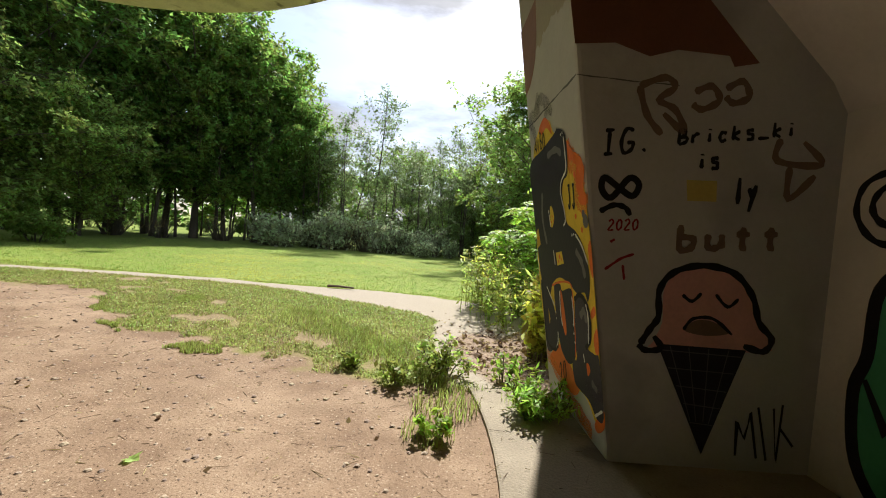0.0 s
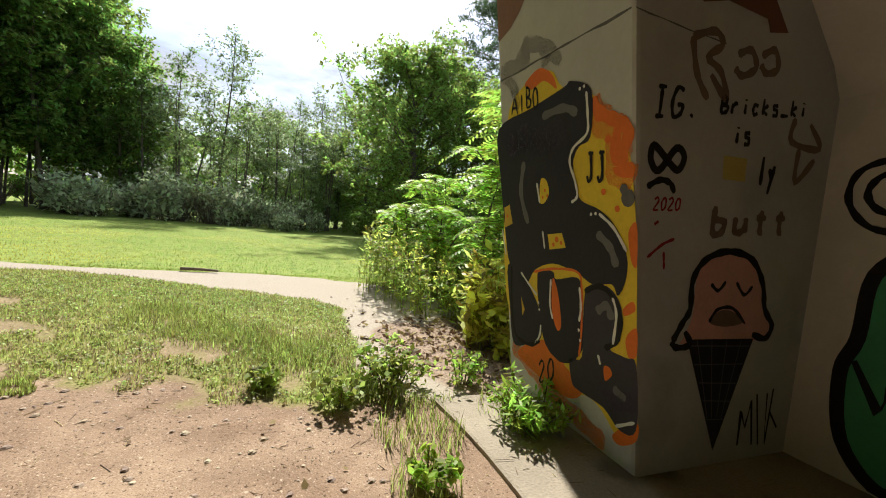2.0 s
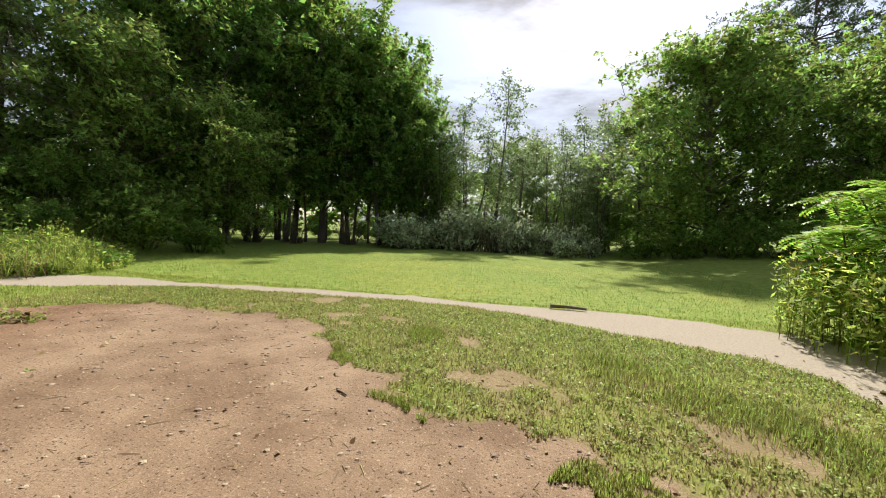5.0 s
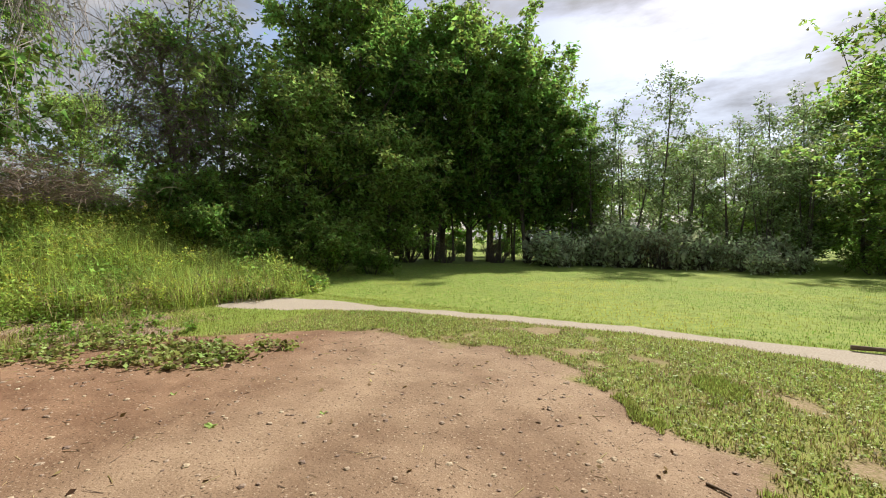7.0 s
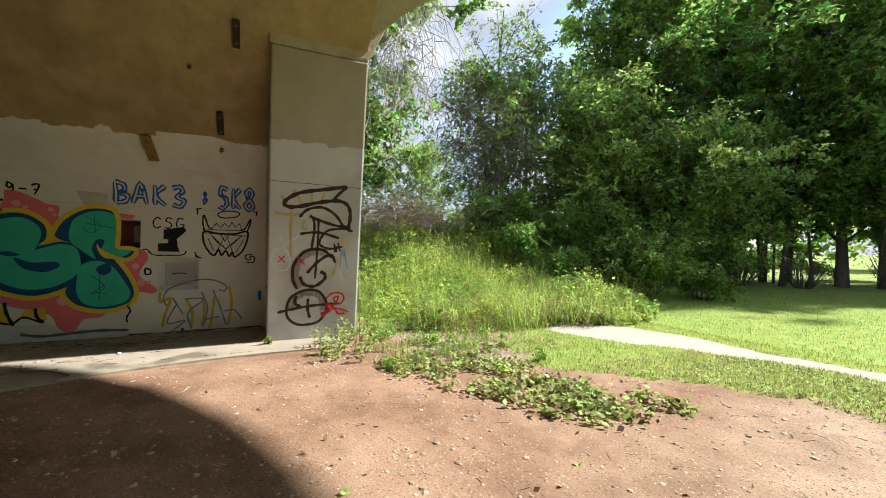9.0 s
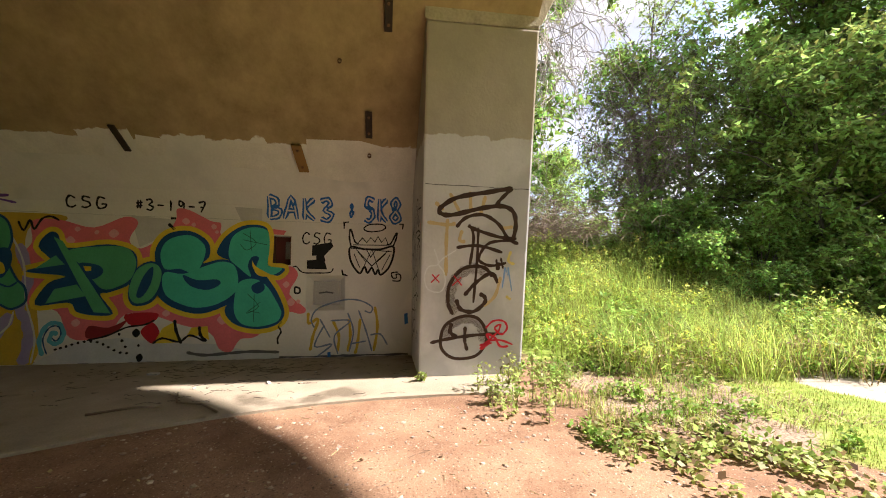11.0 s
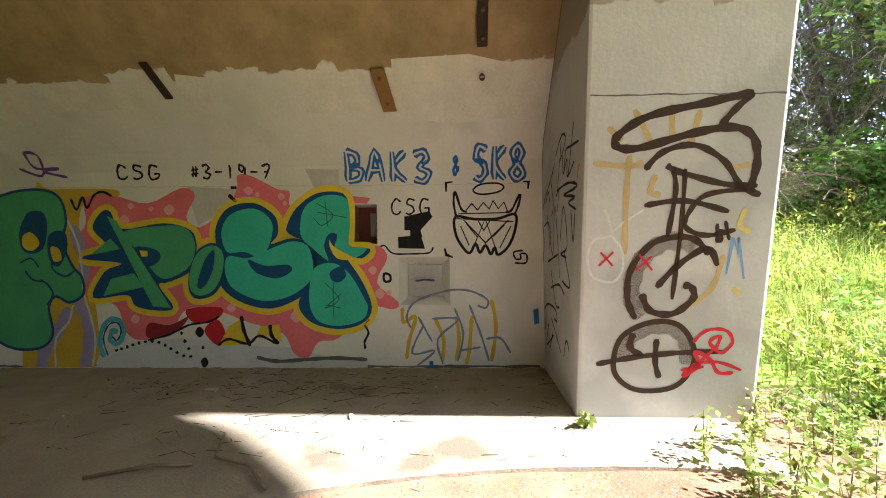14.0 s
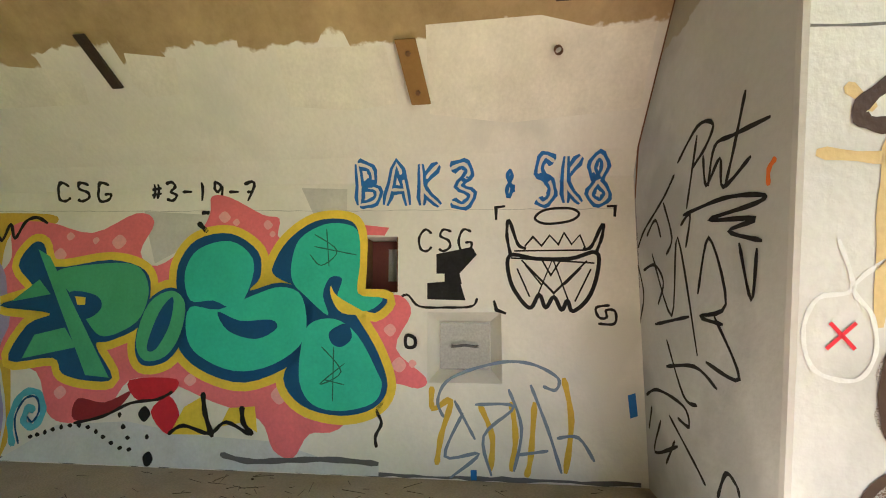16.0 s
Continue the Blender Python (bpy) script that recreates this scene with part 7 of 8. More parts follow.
line(mural2, "white_highlight", "epier", [(0.38, 2.33), (0.37, 2.19), (0.38, 2.08), (0.51, 2.01), (0.55, 1.92), (0.50, 1.80), (0.48, 1.70), (0.54, 1.66)], P_WHITE, 5, 0.022)
line(mural2, "white_highlight", "epier", [(0.28, 1.59), (0.16, 1.51), (0.06, 1.38)], P_WHITE, 5, 0.022)
line(mural2, "white_highlight", "epier", [(0.17, 1.09), (0.14, 0.99), (0.17, 0.80)], P_WHITE, 5, 0.022)
line(mural2, "white_highlight", "epier", [(0.79, 1.10), (0.81, 0.91), (0.78, 0.80)], P_WHITE, 5, 0.022)
line(mural2, "white_highlight", "epier", [(0.47, 1.10), (0.46, 0.96), (0.48, 0.86)], P_WHITE, 5, 0.022)
line(mural2, "white_highlight", "epier", [(1.21, 1.09), (1.08, 1.00), (0.98, 0.94)], P_WHITE, 5, 0.022)
line(mural2, "white_highlight", "epier", [(0.88, 1.45), (0.86, 1.32)], P_WHITE, 5, 0.022)
line(mural2, "white_highlight", "epier", [(0.94, 1.81), (0.91, 1.66)], P_WHITE, 5, 0.022)
line(mural2, "white_highlight", "epier", [(0.94, 0.71), (0.96, 0.62), (1.03, 0.53)], P_WHITE, 5, 0.022)
line(mural2, "white_highlight", "epier", [(0.30, 0.69), (0.28, 0.63)], P_WHITE, 5, 0.022)
line(mural2, "white_highlight", "epier", [(0.15, 0.28), (-0.00, 0.38)], P_WHITE, 5, 0.022)
line(mural2, "white_highlight", "epier", [(1.50, 1.43), (1.45, 1.21)], P_WHITE, 5, 0.022)
line(mural2, "grey_shade", "epier", [(0.30, 1.47), (0.19, 1.39), (0.14, 1.28)], P_INKG, 4, 0.06)
line(mural2, "grey_shade", "epier", [(0.85, 2.27), (0.61, 2.28), (0.47, 2.22)], P_INKG, 4, 0.06)
line(mural2, "grey_shade", "epier", [(1.11, 1.98), (1.17, 1.74), (1.08, 1.50)], P_INKG, 4, 0.06)
line(mural2, "grey_shade", "epier", [(0.31, 0.97), (0.22, 1.03), (0.18, 0.95)], P_INKG, 4, 0.06)
line(mural2, "grey_shade", "epier", [(0.17, 0.52), (0.07, 0.49)], P_INKG, 4, 0.06)
write(mural2, "epier", "A", (1.28, 2.37), (1.16, 2.35), 0.12, P_BLACK, 4, 0.02)
write(mural2, "epier", "1", (1.16, 2.37), (1.07, 2.34), 0.13, P_BLACK, 4, 0.02)
write(mural2, "epier", "B0", (1.07, 2.38), (0.88, 2.33), 0.15, P_BLACK, 4, 0.02)
line(mural2, "orange_edge", "epier", [(1.02, 1.12), (0.77, 1.18), (0.50, 1.20), (0.45, 1.10), (0.46, 0.79), (0.49, 0.61)], P_ORANGE, 4, 0.02)
write(mural2, "epier", "20", (1.00, 0.22), (0.76, 0.34), 0.17, P_BLACK, 4, 0.02)
write(mural2, "epier", "JJ", (0.40, 1.79), (0.21, 1.78), 0.17, P_BLACK, 4, 0.025)
line(mural2, "grey_smoke", "epier", [(1.19, 2.39), (1.23, 2.56), (1.40, 2.74), (1.06, 2.70), (1.03, 2.80), (0.83, 2.75), (0.63, 2.58)], P_MIST, 1, 0.11)
line(mural2, "grey_smoke", "epier", [(0.79, 2.60), (0.83, 2.74)], P_MIST, 1, 0.1)
line(mural2, "grey_smoke", "epier", [(1.00, 2.86), (1.17, 2.74)], P_MIST, 1, 0.1)

line(mural2, "orange_band", "epier", [(0.34, 2.27), (0.25, 2.17), (0.13, 2.11), (0.05, 2.04), (0.10, 1.88), (0.01, 1.82)], P_ORANGE, 2, 0.085)
line(mural2, "orange_haze", "epier", [(0.36, 2.24), (0.24, 2.12), (0.12, 2.02), (0.14, 1.86), (0.02, 1.76)], P_ORANGE_MIST, 1, 0.2)
line(mural2, "orange_haze", "epier", [(1.40, 0.40), (1.10, 0.30), (0.85, 0.20), (0.55, 0.16), (0.25, 0.10)], P_ORANGE_MIST, 2, 0.16)
for a_, z_, r_ in ((0.20, 2.02, 0.025), (0.24, 1.72, 0.02), (0.13, 1.62, 0.02), (0.84, 1.75, 0.012), (0.87, 1.70, 0.012), (0.81, 1.71, 0.012), (0.71, 1.40, 0.022), (0.75, 1.36, 0.016), (0.66, 1.38, 0.014), (1.40, 1.55, 0.014), (0.05, 1.68, 0.05), (0.08, 1.73, 0.03)):
    fill(mural2, "paint_dot", "epier", [(a_ + r_ * math.cos(k * 1.05), z_ + r_ * math.sin(k * 1.05)) for k in range(6)], P_ORANGE if r_ < 0.03 else P_SMOKE, 5)
for a_, z_ in ((0.44, 2.36), (0.40, 2.365), (0.35, 1.585), (0.31, 1.59), (0.965, 0.885), (0.955, 0.83), (0.485, 0.80), (0.475, 0.73)):
    fill(mural2, "white_dot", "epier", [(a_ + 0.011 * math.cos(k * 1.05), z_ + 0.011 * math.sin(k * 1.05)) for k in range(6)], P_WHITE, 5)
fill(mural2, "letter_counter", "epier", [(1.22, 0.88), (1.17, 0.78), (1.21, 0.72)], P_OCHRE, 5, False)
line(mural2, "letter_edge", "epier", [(1.36, 1.12), (1.38, 0.78), (1.33, 0.52), (1.10, 0.50), (0.96, 0.58)], P_BLACK, 5, 0.035)
line(mural2, "letter_edge", "epier", [(0.42, 1.08), (0.26, 1.14), (0.12, 1.03), (0.13, 0.85), (0.24, 0.75)], P_BLACK, 4, 0.04)
line(mural2, "violet_haze", "epier", [(1.35, 2.12), (1.05, 2.16), (0.75, 2.10), (0.62, 2.2)], P_VIOLET, 4, 0.2)
line(mural2, "violet_haze", "epier", [(0.30, 0.48), (0.15, 0.42), (0.02, 0.52)], P_VIOLET, 4, 0.12)
coat = thing("graffiti_coat", None, "faded brick-brown paint coat over the pier's top", "graffiti")
fill(coat, "brown_coat", "epier", [(1.45, 2.98), (1.25, 3.02), (1.12, 3.08), (1.0, 3.17), (0.9, 3.35), (0.84, 3.62), (1.45, 3.62)], P_COAT, 1, False)

t13 = thing("graffiti_tag", None, "black marker sentence on the shaded pier side", "graffiti")
write(t13, "eside", "IG.", (7.40, 2.13), (7.77, 2.19), 0.16, P_BLACK, 1, 0.028)
write(t13, "eside", "Bricks_ki", (7.91, 2.24), (8.74, 2.37), 0.10, P_BLACK, 1, 0.026)
write(t13, "eside", "is", (8.06, 2.09), (8.24, 2.11), 0.11, P_BLACK, 1, 0.03)
write(t13, "eside", "ly", (8.33, 1.87), (8.52, 1.89), 0.18, P_BLACK, 1, 0.035)
write(t13, "eside", "butt", (7.96, 1.54), (8.73, 1.60), 0.16, P_FADED, 1, 0.05)
fill(t13, "yellow_blot", "eside", [(8.01, 2.01), (8.22, 2.02), (8.23, 1.88), (8.03, 1.87)], P_YELF, 1, False)
line(t13, "loop_mark", "eside", [(7.54, 1.93), (7.45, 1.98), (7.44, 1.90), (7.51, 1.85), (7.62, 1.99), (7.69, 1.95), (7.65, 1.87), (7.54, 1.93)], P_BLACK, 1, 0.045, closed=True)
line(t13, "loop_mark", "eside", [(7.44, 1.75), (7.53, 1.80), (7.61, 1.79), (7.65, 1.74)], P_BLACK, 1, 0.04)

t14 = thing("graffiti_tag", None, "small dark red numerals on the pier side", "graffiti")
write(t14, "eside", "2020", (7.50, 1.63), (7.72, 1.65), 0.07, P_DKRED, 1, 0.014)
line(t14, "stroke", "eside", [(7.51, 1.36), (7.61, 1.44), (7.70, 1.48)], P_DKRED, 1, 0.02)
line(t14, "stroke", "eside", [(7.63, 1.40), (7.65, 1.30)], P_DKRED, 1, 0.02)
line(t14, "stroke", "eside", [(7.53, 1.55), (7.56, 1.57)], P_DKRED, 1, 0.02)

t15 = thing("graffiti_tag", None, "faded brown bubble letters on the pier side", "graffiti")
line(t15, "stroke", "eside", [(7.63, 2.61), (7.70, 2.42), (7.81, 2.30)], P_FADED, 1, 0.05)
line(t15, "stroke", "eside", [(7.63, 2.61), (7.80, 2.68), (7.87, 2.62), (7.77, 2.53), (7.89, 2.47), (7.96, 2.33), (7.81, 2.44)], P_FADED, 1, 0.05)
line(t15, "stroke", "eside", [(8.01, 2.60), (8.12, 2.65), (8.18, 2.56), (8.07, 2.49), (8.00, 2.52)], P_FADED, 1, 0.05)
line(t15, "stroke", "eside", [(8.22, 2.64), (8.33, 2.70), (8.38, 2.60), (8.28, 2.55), (8.22, 2.59)], P_FADED, 1, 0.05)
line(t15, "stroke", "eside", [(8.63, 2.34), (8.62, 2.19), (8.93, 2.19), (8.79, 2.33)], P_FADED, 1, 0.05)
line(t15, "stroke", "eside", [(8.71, 2.16), (8.72, 1.94), (8.89, 2.11)], P_FADED, 1, 0.05)

t19 = thing("graffiti_tag", None, "red-brown paint coat high on the shaded pier", "graffiti")
fill(t19, "brown_coat", "eside", [(7.17, 2.85), (7.44, 2.88), (7.68, 2.81), (7.87, 2.87), (8.22, 2.86), (8.26, 2.79), (8.43, 2.83), (8.07, 3.20), (7.85, 3.42), (7.25, 3.37), (7.07, 3.35)], P_REDBR, 1, False)

cone = thing("graffiti_cone", None, "pink scoop in a black cone drawn on the pier side", "graffiti")
fill(cone, "scoop", "eside", [(7.89, 0.89), (7.94, 1.03), (7.93, 1.25), (8.01, 1.37), (8.19, 1.43), (8.39, 1.39), (8.54, 1.25), (8.60, 1.08), (8.71, 0.93), (8.63, 0.87), (7.92, 0.85)], P_SKIN, 1)
line(cone, "scoop_outline", "eside", [(7.80, 0.87), (7.86, 0.98), (7.91, 1.07), (7.90, 1.25), (7.99, 1.38), (8.19, 1.44), (8.41, 1.40), (8.55, 1.25), (8.61, 1.08), (8.71, 0.97), (8.66, 0.88), (8.52, 0.91)], P_BLACK, 2, 0.05)
line(cone, "scoop_outline", "eside", [(7.79, 0.87), (7.84, 0.83), (7.95, 0.85), (7.89, 0.93)], P_BLACK, 2, 0.045)
fill(cone, "cone", "eside", [(7.92, 0.88), (8.54, 0.88), (8.30, 0.13)], P_INK, 2, False)
line(cone, "arc", "eside", [(8.06, 1.23), (8.13, 1.19), (8.19, 1.25)], P_BLACK, 3, 0.025)
line(cone, "arc", "eside", [(8.29, 1.25), (8.38, 1.17), (8.45, 1.23)], P_BLACK, 3, 0.025)
line(cone, "arc", "eside", [(8.09, 0.99), (8.15, 1.07), (8.29, 1.08), (8.43, 0.98)], P_BLACK, 3, 0.025)
fill(cone, "dark_patch", "eside", [(8.09, 0.99), (8.17, 1.06), (8.29, 1.06), (8.41, 0.99), (8.24, 0.96)], P_FADED, 2)
line(cone, "cone_line", "eside", [(7.96, 0.84), (8.51, 0.83)], P_INKG, 3, 0.012, smooth=False)
line(cone, "cone_line", "eside", [(8.01, 0.72), (8.47, 0.71)], P_INKG, 3, 0.012, smooth=False)
line(cone, "cone_line", "eside", [(8.08, 0.60), (8.43, 0.58)], P_INKG, 3, 0.012, smooth=False)
line(cone, "cone_line", "eside", [(8.14, 0.48), (8.40, 0.46)], P_INKG, 3, 0.012, smooth=False)
line(cone, "cone_line", "eside", [(8.20, 0.35), (8.36, 0.34)], P_INKG, 3, 0.012, smooth=False)
line(cone, "cone_line", "eside", [(8.01, 0.87), (8.20, 0.36)], P_INKG, 3, 0.012, smooth=False)
line(cone, "cone_line", "eside", [(8.14, 0.87), (8.24, 0.36)], P_INKG, 3, 0.012, smooth=False)
line(cone, "cone_line", "eside", [(8.28, 0.87), (8.29, 0.36)], P_INKG, 3, 0.012, smooth=False)
line(cone, "cone_line", "eside", [(8.42, 0.87), (8.33, 0.35)], P_INKG, 3, 0.012, smooth=False)

t16 = thing("graffiti_tag", None, "black scrawl low on the shaded pier side", "graffiti")
line(t16, "stroke", "eside", [(8.54, 0.14), (8.53, 0.38), (8.59, 0.26), (8.62, 0.45), (8.69, 0.13)], P_BLACK, 1, 0.03, smooth=False)
line(t16, "stroke", "eside", [(8.67, 0.49), (8.76, 0.12)], P_BLACK, 1, 0.03, smooth=False)
line(t16, "stroke", "eside", [(8.78, 0.49), (8.83, 0.12), (8.84, 0.52)], P_BLACK, 1, 0.03, smooth=False)
line(t16, "stroke", "eside", [(8.94, 0.23), (8.83, 0.36)], P_BLACK, 1, 0.03, smooth=False)

mural3 = thing("graffiti_mural", None, "green block letter with black outline on shaded wall", "graffiti")
fill(mural3, "letter", "east", [(-0.33, 1.38), (-0.53, 1.57), (-0.63, 1.49), (-0.75, 1.22), (-0.68, 1.01), (-0.79, 0.74), (-0.75, 0.28), (-0.53, 0.07), (-0.30, 0.29), (-0.24, 0.72), (-0.30, 0.97)], P_GREEN, 1)
line(mural3, "outline", "east", [(-0.33, 1.38), (-0.53, 1.57), (-0.63, 1.49), (-0.75, 1.22), (-0.68, 1.01), (-0.79, 0.74), (-0.75, 0.28), (-0.53, 0.07), (-0.30, 0.29), (-0.24, 0.72), (-0.30, 0.97)], P_BLACK, 2, 0.08, closed=True)
line(mural3, "inner_line", "east", [(-0.58, 1.23), (-0.51, 1.03), (-0.61, 0.93)], P_BLACK, 2, 0.05, smooth=False)
line(mural3, "inner_line", "east", [(-0.30, 0.82), (-0.45, 0.54), (-0.48, 0.71)], P_BLACK, 2, 0.06, smooth=False)

t17 = thing("graffiti_tag", None, "black spray spiral on the shaded wall", "graffiti")
line(t17, "spiral", "east", [(-0.66, 1.71), (-0.49, 1.66), (-0.27, 1.68), (-0.14, 1.85), (-0.17, 2.04), (-0.34, 2.11), (-0.53, 2.07), (-0.57, 1.87), (-0.46, 1.76), (-0.30, 1.79), (-0.23, 1.90), (-0.29, 2.01), (-0.43, 2.01), (-0.49, 1.91), (-0.42, 1.84)], P_BLACK, 1, 0.045)

t18 = thing("graffiti_tag", None, "blue painted square mark on the shaded wall", "graffiti")
line(t18, "stroke", "east", [(-0.23, 2.59), (-0.34, 2.51), (-0.39, 2.21), (-0.52, 2.17), (-0.52, 2.55), (-0.31, 2.54)], P_BLUE, 1, 0.08, smooth=False)


# ---- fittings in the west wall ----
def cut_niches(wall, boxes):
    """Sink real recesses into the wall: (v0, v1, z0, z1, depth, flare)."""
    for v0, v1, z0, z1, depth, flare in boxes:
        verts = []
        for u, g in ((-HALF_WALL + 0.05, flare * 0.05 / depth), (-HALF_WALL - depth, -flare)):
            verts += [S(u, v0 - g, z0 - g), S(u, v1 + g, z0 - g), S(u, v1 + g, z1 + g), S(u, v0 - g, z1 + g)]
        cutter = new("cutter", mesh_of("cutter", verts, [(0, 1, 2, 3), (7, 6, 5, 4), (0, 4, 5, 1), (1, 5, 6, 2), (2, 6, 7, 3), (3, 7, 4, 0)]))
        bm = bmesh.new(); bm.from_mesh(cutter.data)
        bmesh.ops.recalc_face_normals(bm, faces=bm.faces)
        bm.to_mesh(cutter.data); bm.free()
        mod = wall.modifiers.new("recess", "BOOLEAN")
        mod.operation, mod.solver, mod.object = "DIFFERENCE", "EXACT", cutter
        me = bpy.data.meshes.new_from_object(wall.evaluated_get(bpy.context.evaluated_depsgraph_get()))
        wall.modifiers.clear()
        wall.data = me
        bpy.data.objects.remove(cutter)


west = bpy.data.objects["wall_west"]
cut_niches(west, [(-2.33, -2.02, 1.57, 2.06, 0.28, 0.0), (-1.76, -1.13, 0.81, 1.40, 0.16, 0.09)])
WESTM = FRAME_S @ Matrix.Translation((-HALF_WALL, 0, 0)) @ Matrix.Rotation(radians(90), 4, "Z")

niche = thing("niche_lining", WESTM @ Matrix.Translation((-2.175, 0.27, 1.57)), "dark red steel lining in the wall niche", "niche")
part("back_plate", box_mesh("back_plate", (0.30, 0.012, 0.48), paint("deep_red", (0.16, 0.05, 0.045), 0.7)), niche)
for i in range(9):
    rib = part("rib", box_mesh("rib", (0.008, 0.02, 0.3), PATCH, 0.002), niche)
    rib.location = (0.02 + i * 0.012, -0.02, 0.1)
for dx in (-0.148, 0.148):
    p_ = part("side_plate", box_mesh("side_plate", (0.008, 0.27, 0.485), RUST, 0.002), niche)
    p_.location = (dx, -0.135, 0.002)

plate = thing("junction_box", WESTM @ Matrix.Translation((-1.445, 0.155, 0.90)), "grey painted steel box with a handle in a recess", "box")
part("cover", box_mesh("cover", (0.44, 0.05, 0.40), PATCH, 0.012), plate)
verts, faces = [], []
for a, b in (((-0.11, -0.03, 0.2), (-0.11, -0.075, 0.2)), ((-0.11, -0.075, 0.2), (0, -0.085, 0.215)), ((0, -0.085, 0.215), (0.11, -0.075, 0.2)), ((0.11, -0.075, 0.2), (0.11, -0.03, 0.2))):
    tube(verts, faces, a, b, 0.012, 0.012, 8)
part("handle", mesh_of("handle", verts, faces, P_SMOKE, True), plate, "bent steel handle")


def strap(name, v, z0, z1, width, label, bolts=True, mat=RUST, twist=0.0):
    """Rusty steel strap lying on the sloping wall."""
    d = z1 - z0
    slope = math.radians(45)
    m = FRAME_S @ Matrix.Translation((-HALF_WALL + (z0 - SPRING) - 0.002 + 0.02, v, z0)) @ Matrix.Rotation(slope, 4, "Y")
    ob = thing(name, m, label, "bracket", "wall straps")
    me = box_mesh("strap", (0.03, width, d * 1.42), mat, 0.006)
    if twist:
        for vtx in me.vertices:
            vtx.co.y += twist * vtx.co.z
    part("strap", me, ob)
    if bolts:
        for zz in (0.2, 0.8):
            bm = bmesh.new()
            bmesh.ops.create_cone(bm, cap_ends=True, segments=6, radius1=0.022, radius2=0.018, depth=0.025, matrix=Matrix.Translation((0.022, twist * d * 1.42 * zz, d * 1.42 * zz)) @ Matrix.Rotation(radians(90), 4, "Y"))
            me = bpy.data.meshes.new("bolt")
            bm.to_mesh(me); bm.free()
            me.materials.append(RUST)
            part("bolt", me, ob)


DARKRUST = material("dark_rust", ((0.02, 0.014, 0.01), (0.05, 0.03, 0.02)), 8, 0.8, 0.3, 60)
strap("steel_strap", -4.16, 3.20, 3.48, 0.085, "bent dark rusty strap on the sloping wall", False, DARKRUST, -0.2)
strap("steel_strap", -1.74, 3.03, 3.36, 0.15, "bolted brown rusty strap on the sloping wall", True, paint("rust_ochre", (0.30, 0.17, 0.06), 0.8), -0.15)
strap("steel_strap", -0.73, 3.48, 3.77, 0.10, "dark bolted steel strap on the sloping wall", True, DARKRUST)
strap("steel_strap", -0.47, 4.53, 4.81, 0.10, "dark bolted steel strap near the ceiling", True, DARKRUST)


def pipe_stub(v, z, r):
    bm = bmesh.new()
    bmesh.ops.create_cone(bm, cap_ends=False, segments=16, radius1=r, radius2=r, depth=0.05)
    bmesh.ops.solidify(bm, geom=bm.faces[:], thickness=0.006)
    me = bpy.data.meshes.new("pipe_stub")
    bm.to_mesh(me); bm.free()
    me.materials.append(RUST)
    m = FRAME_S @ Matrix.Translation((-HALF_WALL + (z - SPRING) + 0.012, v, z)) @ Matrix.Rotation(radians(135), 4, "Y")
    thing("pipe_stub", m, "small rusty pipe end in the wall", "pipe", "pipe ends", data=me)


pipe_stub(-0.73, 3.27, 0.03)
pipe_stub(-1.1, 4.25, 0.028)


def joint(name, surface, pts, label, width=0.012, mat=None):
    """A cracked casting joint: a thin dark uneven line."""
    rnd = random.Random(len(pts) + int(pts[0][1] * 100))
    fine = []
    for (a0, z0), (a1, z1) in zip(pts, pts[1:]):
        k = max(2, int(math.hypot(a1 - a0, z1 - z0) / 0.09))
        fine += [(a0 + (a1 - a0) * i / k, z0 + (z1 - z0) * i / k + rnd.uniform(-0.006, 0.006)) for i in range(k)]
    fine.append(pts[-1])
    verts, faces = [], []
    n = len(fine)
    for i, (a, z) in enumerate(fine):
        w_ = width * rnd.uniform(0.3, 1.0)
        verts += [on(surface, a, z + w_ / 2, 0.0022), on(surface, a, z - w_ / 2, 0.0022)]
    faces = [(2 * i, 2 * i + 1, 2 * i + 3, 2 * i + 2) for i in range(n - 1)]
    thing(name, None, label, "crack", kind="structure", data=mesh_of(name, verts, faces, mat or P_SMOKE))


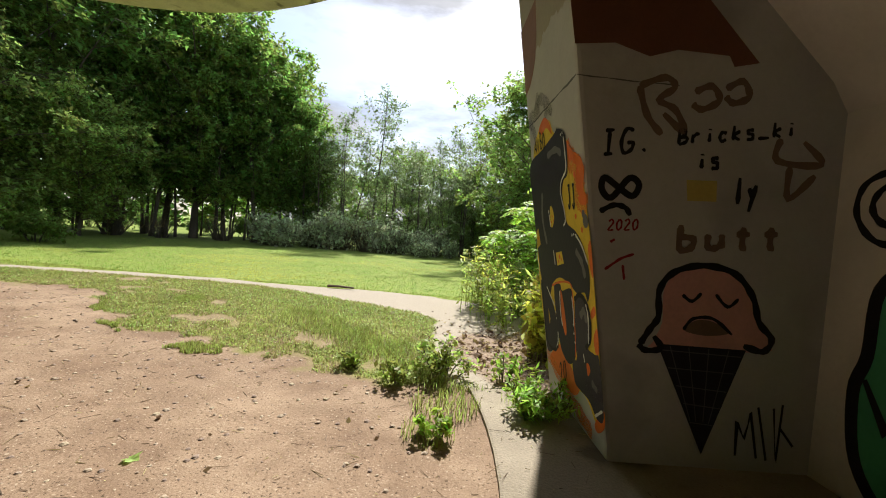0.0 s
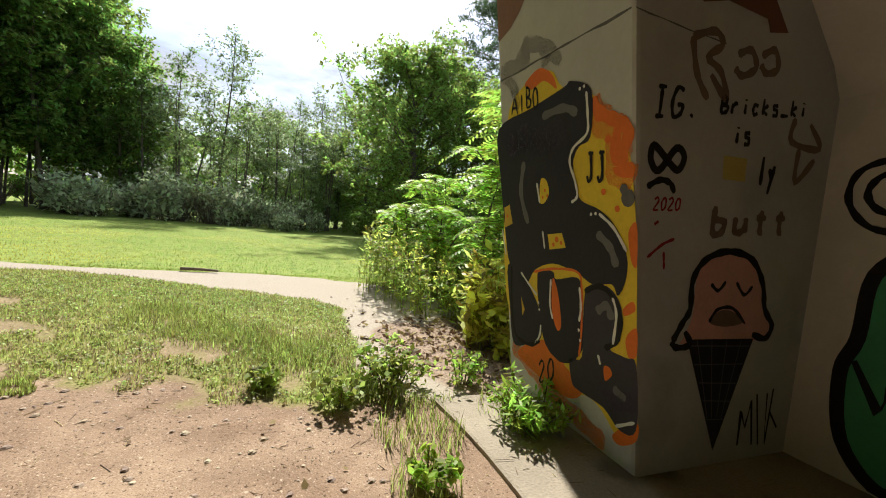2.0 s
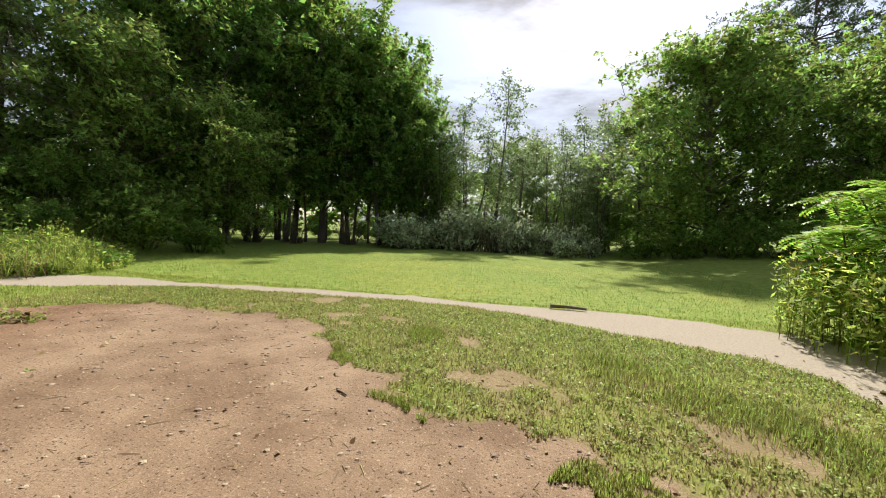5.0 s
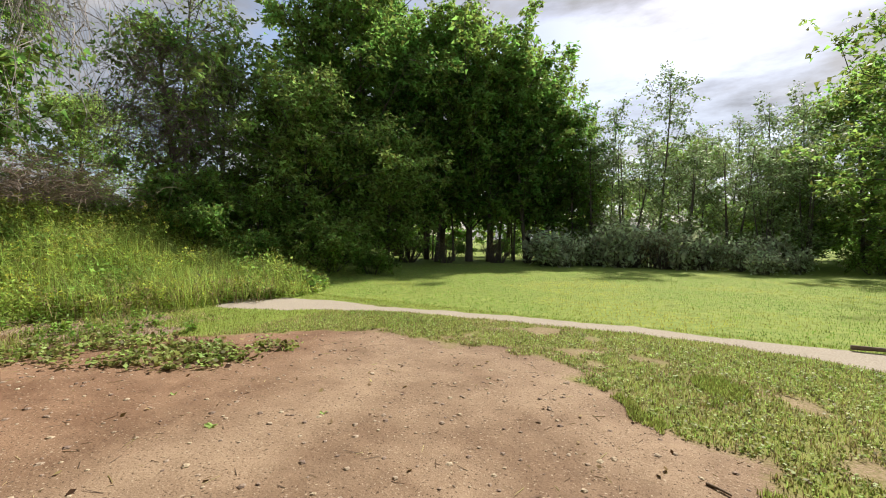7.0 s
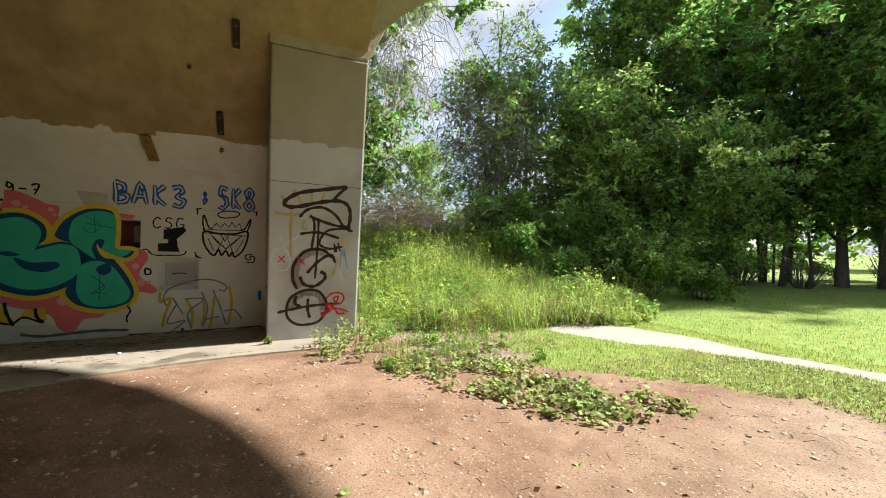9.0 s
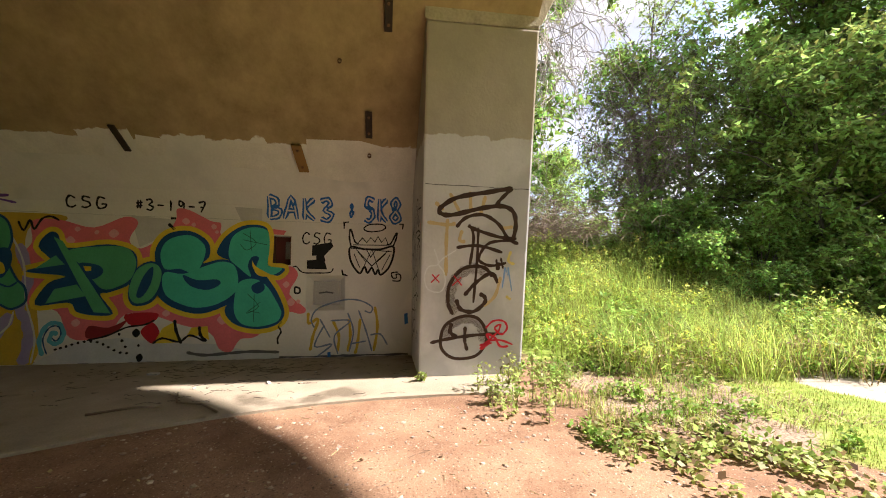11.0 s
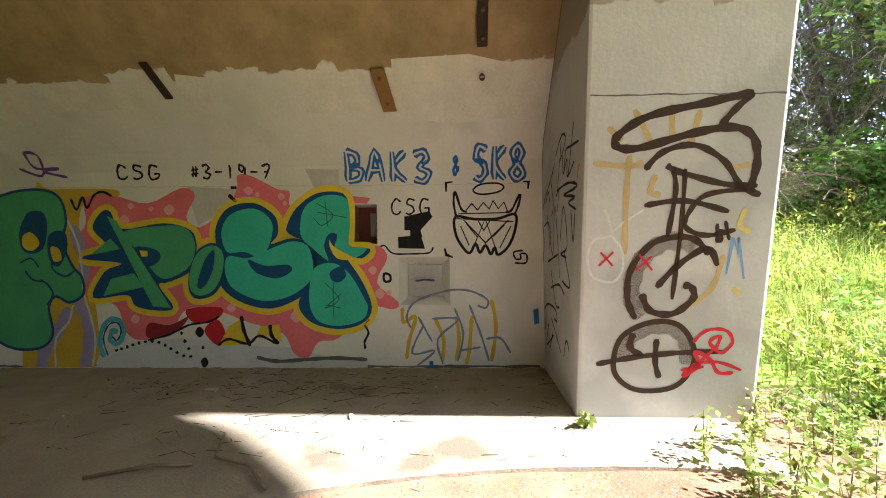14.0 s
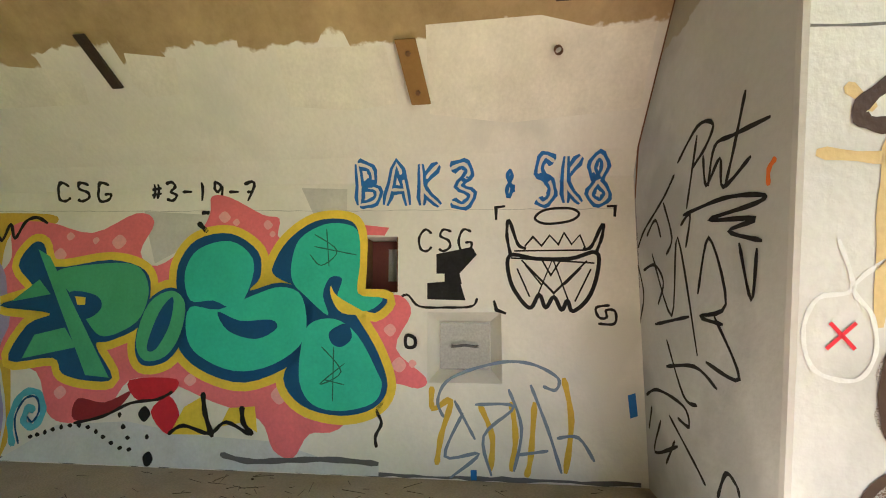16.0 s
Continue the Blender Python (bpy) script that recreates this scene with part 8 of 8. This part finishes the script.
joint("trim_joint_1", "wpier", [(0.03, 2.63), (1.44, 2.60)], "cracked casting joint across the pier", 0.018)
joint("trim_joint_2", "epier", [(0.03, 2.66), (1.44, 2.67)], "cracked casting joint across the pier", 0.02)
joint("trim_joint_3", "eside", [(7.2, 2.645), (7.9, 2.635)], "fine casting joint on the pier side", 0.012)
joint("trim_joint_4", "west", [(-7.5, 2.40), (-2.49, 2.30), (-0.15, 2.27)], "faint casting joint along the wall", 0.008, PATCH)
joint("trim_joint_5", "west", [(-9, 0.055), (-0.06, 0.055)], "dark uneven line where the wall meets the floor", 0.045)
seep = thing("rust_streak", None, "rust streak down the corner of wall and pier", "stain")
line(seep, "streak", "wside", [(-9.05, 2.35), (-8.93, 2.76), (-8.3, 3.38), (-7.6, 4.06)], P_REDBR, 1, 0.045, smooth=False)
line(seep, "streak", "wside", [(-9.05, 1.6), (-9.05, 2.0), (-9.05, 2.35)], P_HALO, 1, 0.03, smooth=False)


def chip(name, x, y, z, size, turn, label, mat):
    ob = thing(name, Matrix.Translation((x, y, z)) @ Matrix.Rotation(turn, 4, "Z"), label, "rubble", "rubble on the floor", data=box_mesh(name, size, mat, 0.006))
    return ob


chip("concrete_chip", -13.95, 0.55, 0.036, (0.10, 0.04, 0.02), 0.4, "white chip of plaster on the floor", P_WHITE)
chip("concrete_chip", -14.55, -1.15, 0.036, (0.14, 0.07, 0.025), 1.5, "flat pale chip of concrete on the floor", PATCH)
rc = random.Random(141)
for i in range(26):
    s_ = rc.uniform(0.015, 0.04)
    v_ = rc.uniform(-5, 2.0)
    p_ = S(-rc.uniform(7.0, 9.0), v_ - 0.3, 0)
    chip("rubble_bit", p_.x, p_.y, 0.036, (s_, s_ * 0.7, s_ * 0.5), rc.uniform(0, 3), "small crumb of concrete on the floor", PATCH if i % 3 else DARKRUST)
verts, faces = [], []
for _ in range(330):
    p_ = S(-rc.uniform(6.9, 9.0) if rc.random() < 0.7 else -rc.gauss(8.4, 0.12), rc.uniform(-5, 0.4) if rc.random() < 0.5 else rc.gauss(-2.6, 0.7), 0.042)
    a = rc.gauss(1.4, 0.7)
    d_ = Vector((math.cos(a), math.sin(a), 0.04)) * (0.02 + 0.09 * rc.random() ** 2)
    tube(verts, faces, p_ - d_, p_ + d_, 0.0025, 0.0015, 4)
thing("floor_twigs", None, "dry twigs and stalks strewn over the floor", "twigs", kind="stuff", data=mesh_of("floor_twigs", verts, faces, DARKRUST))
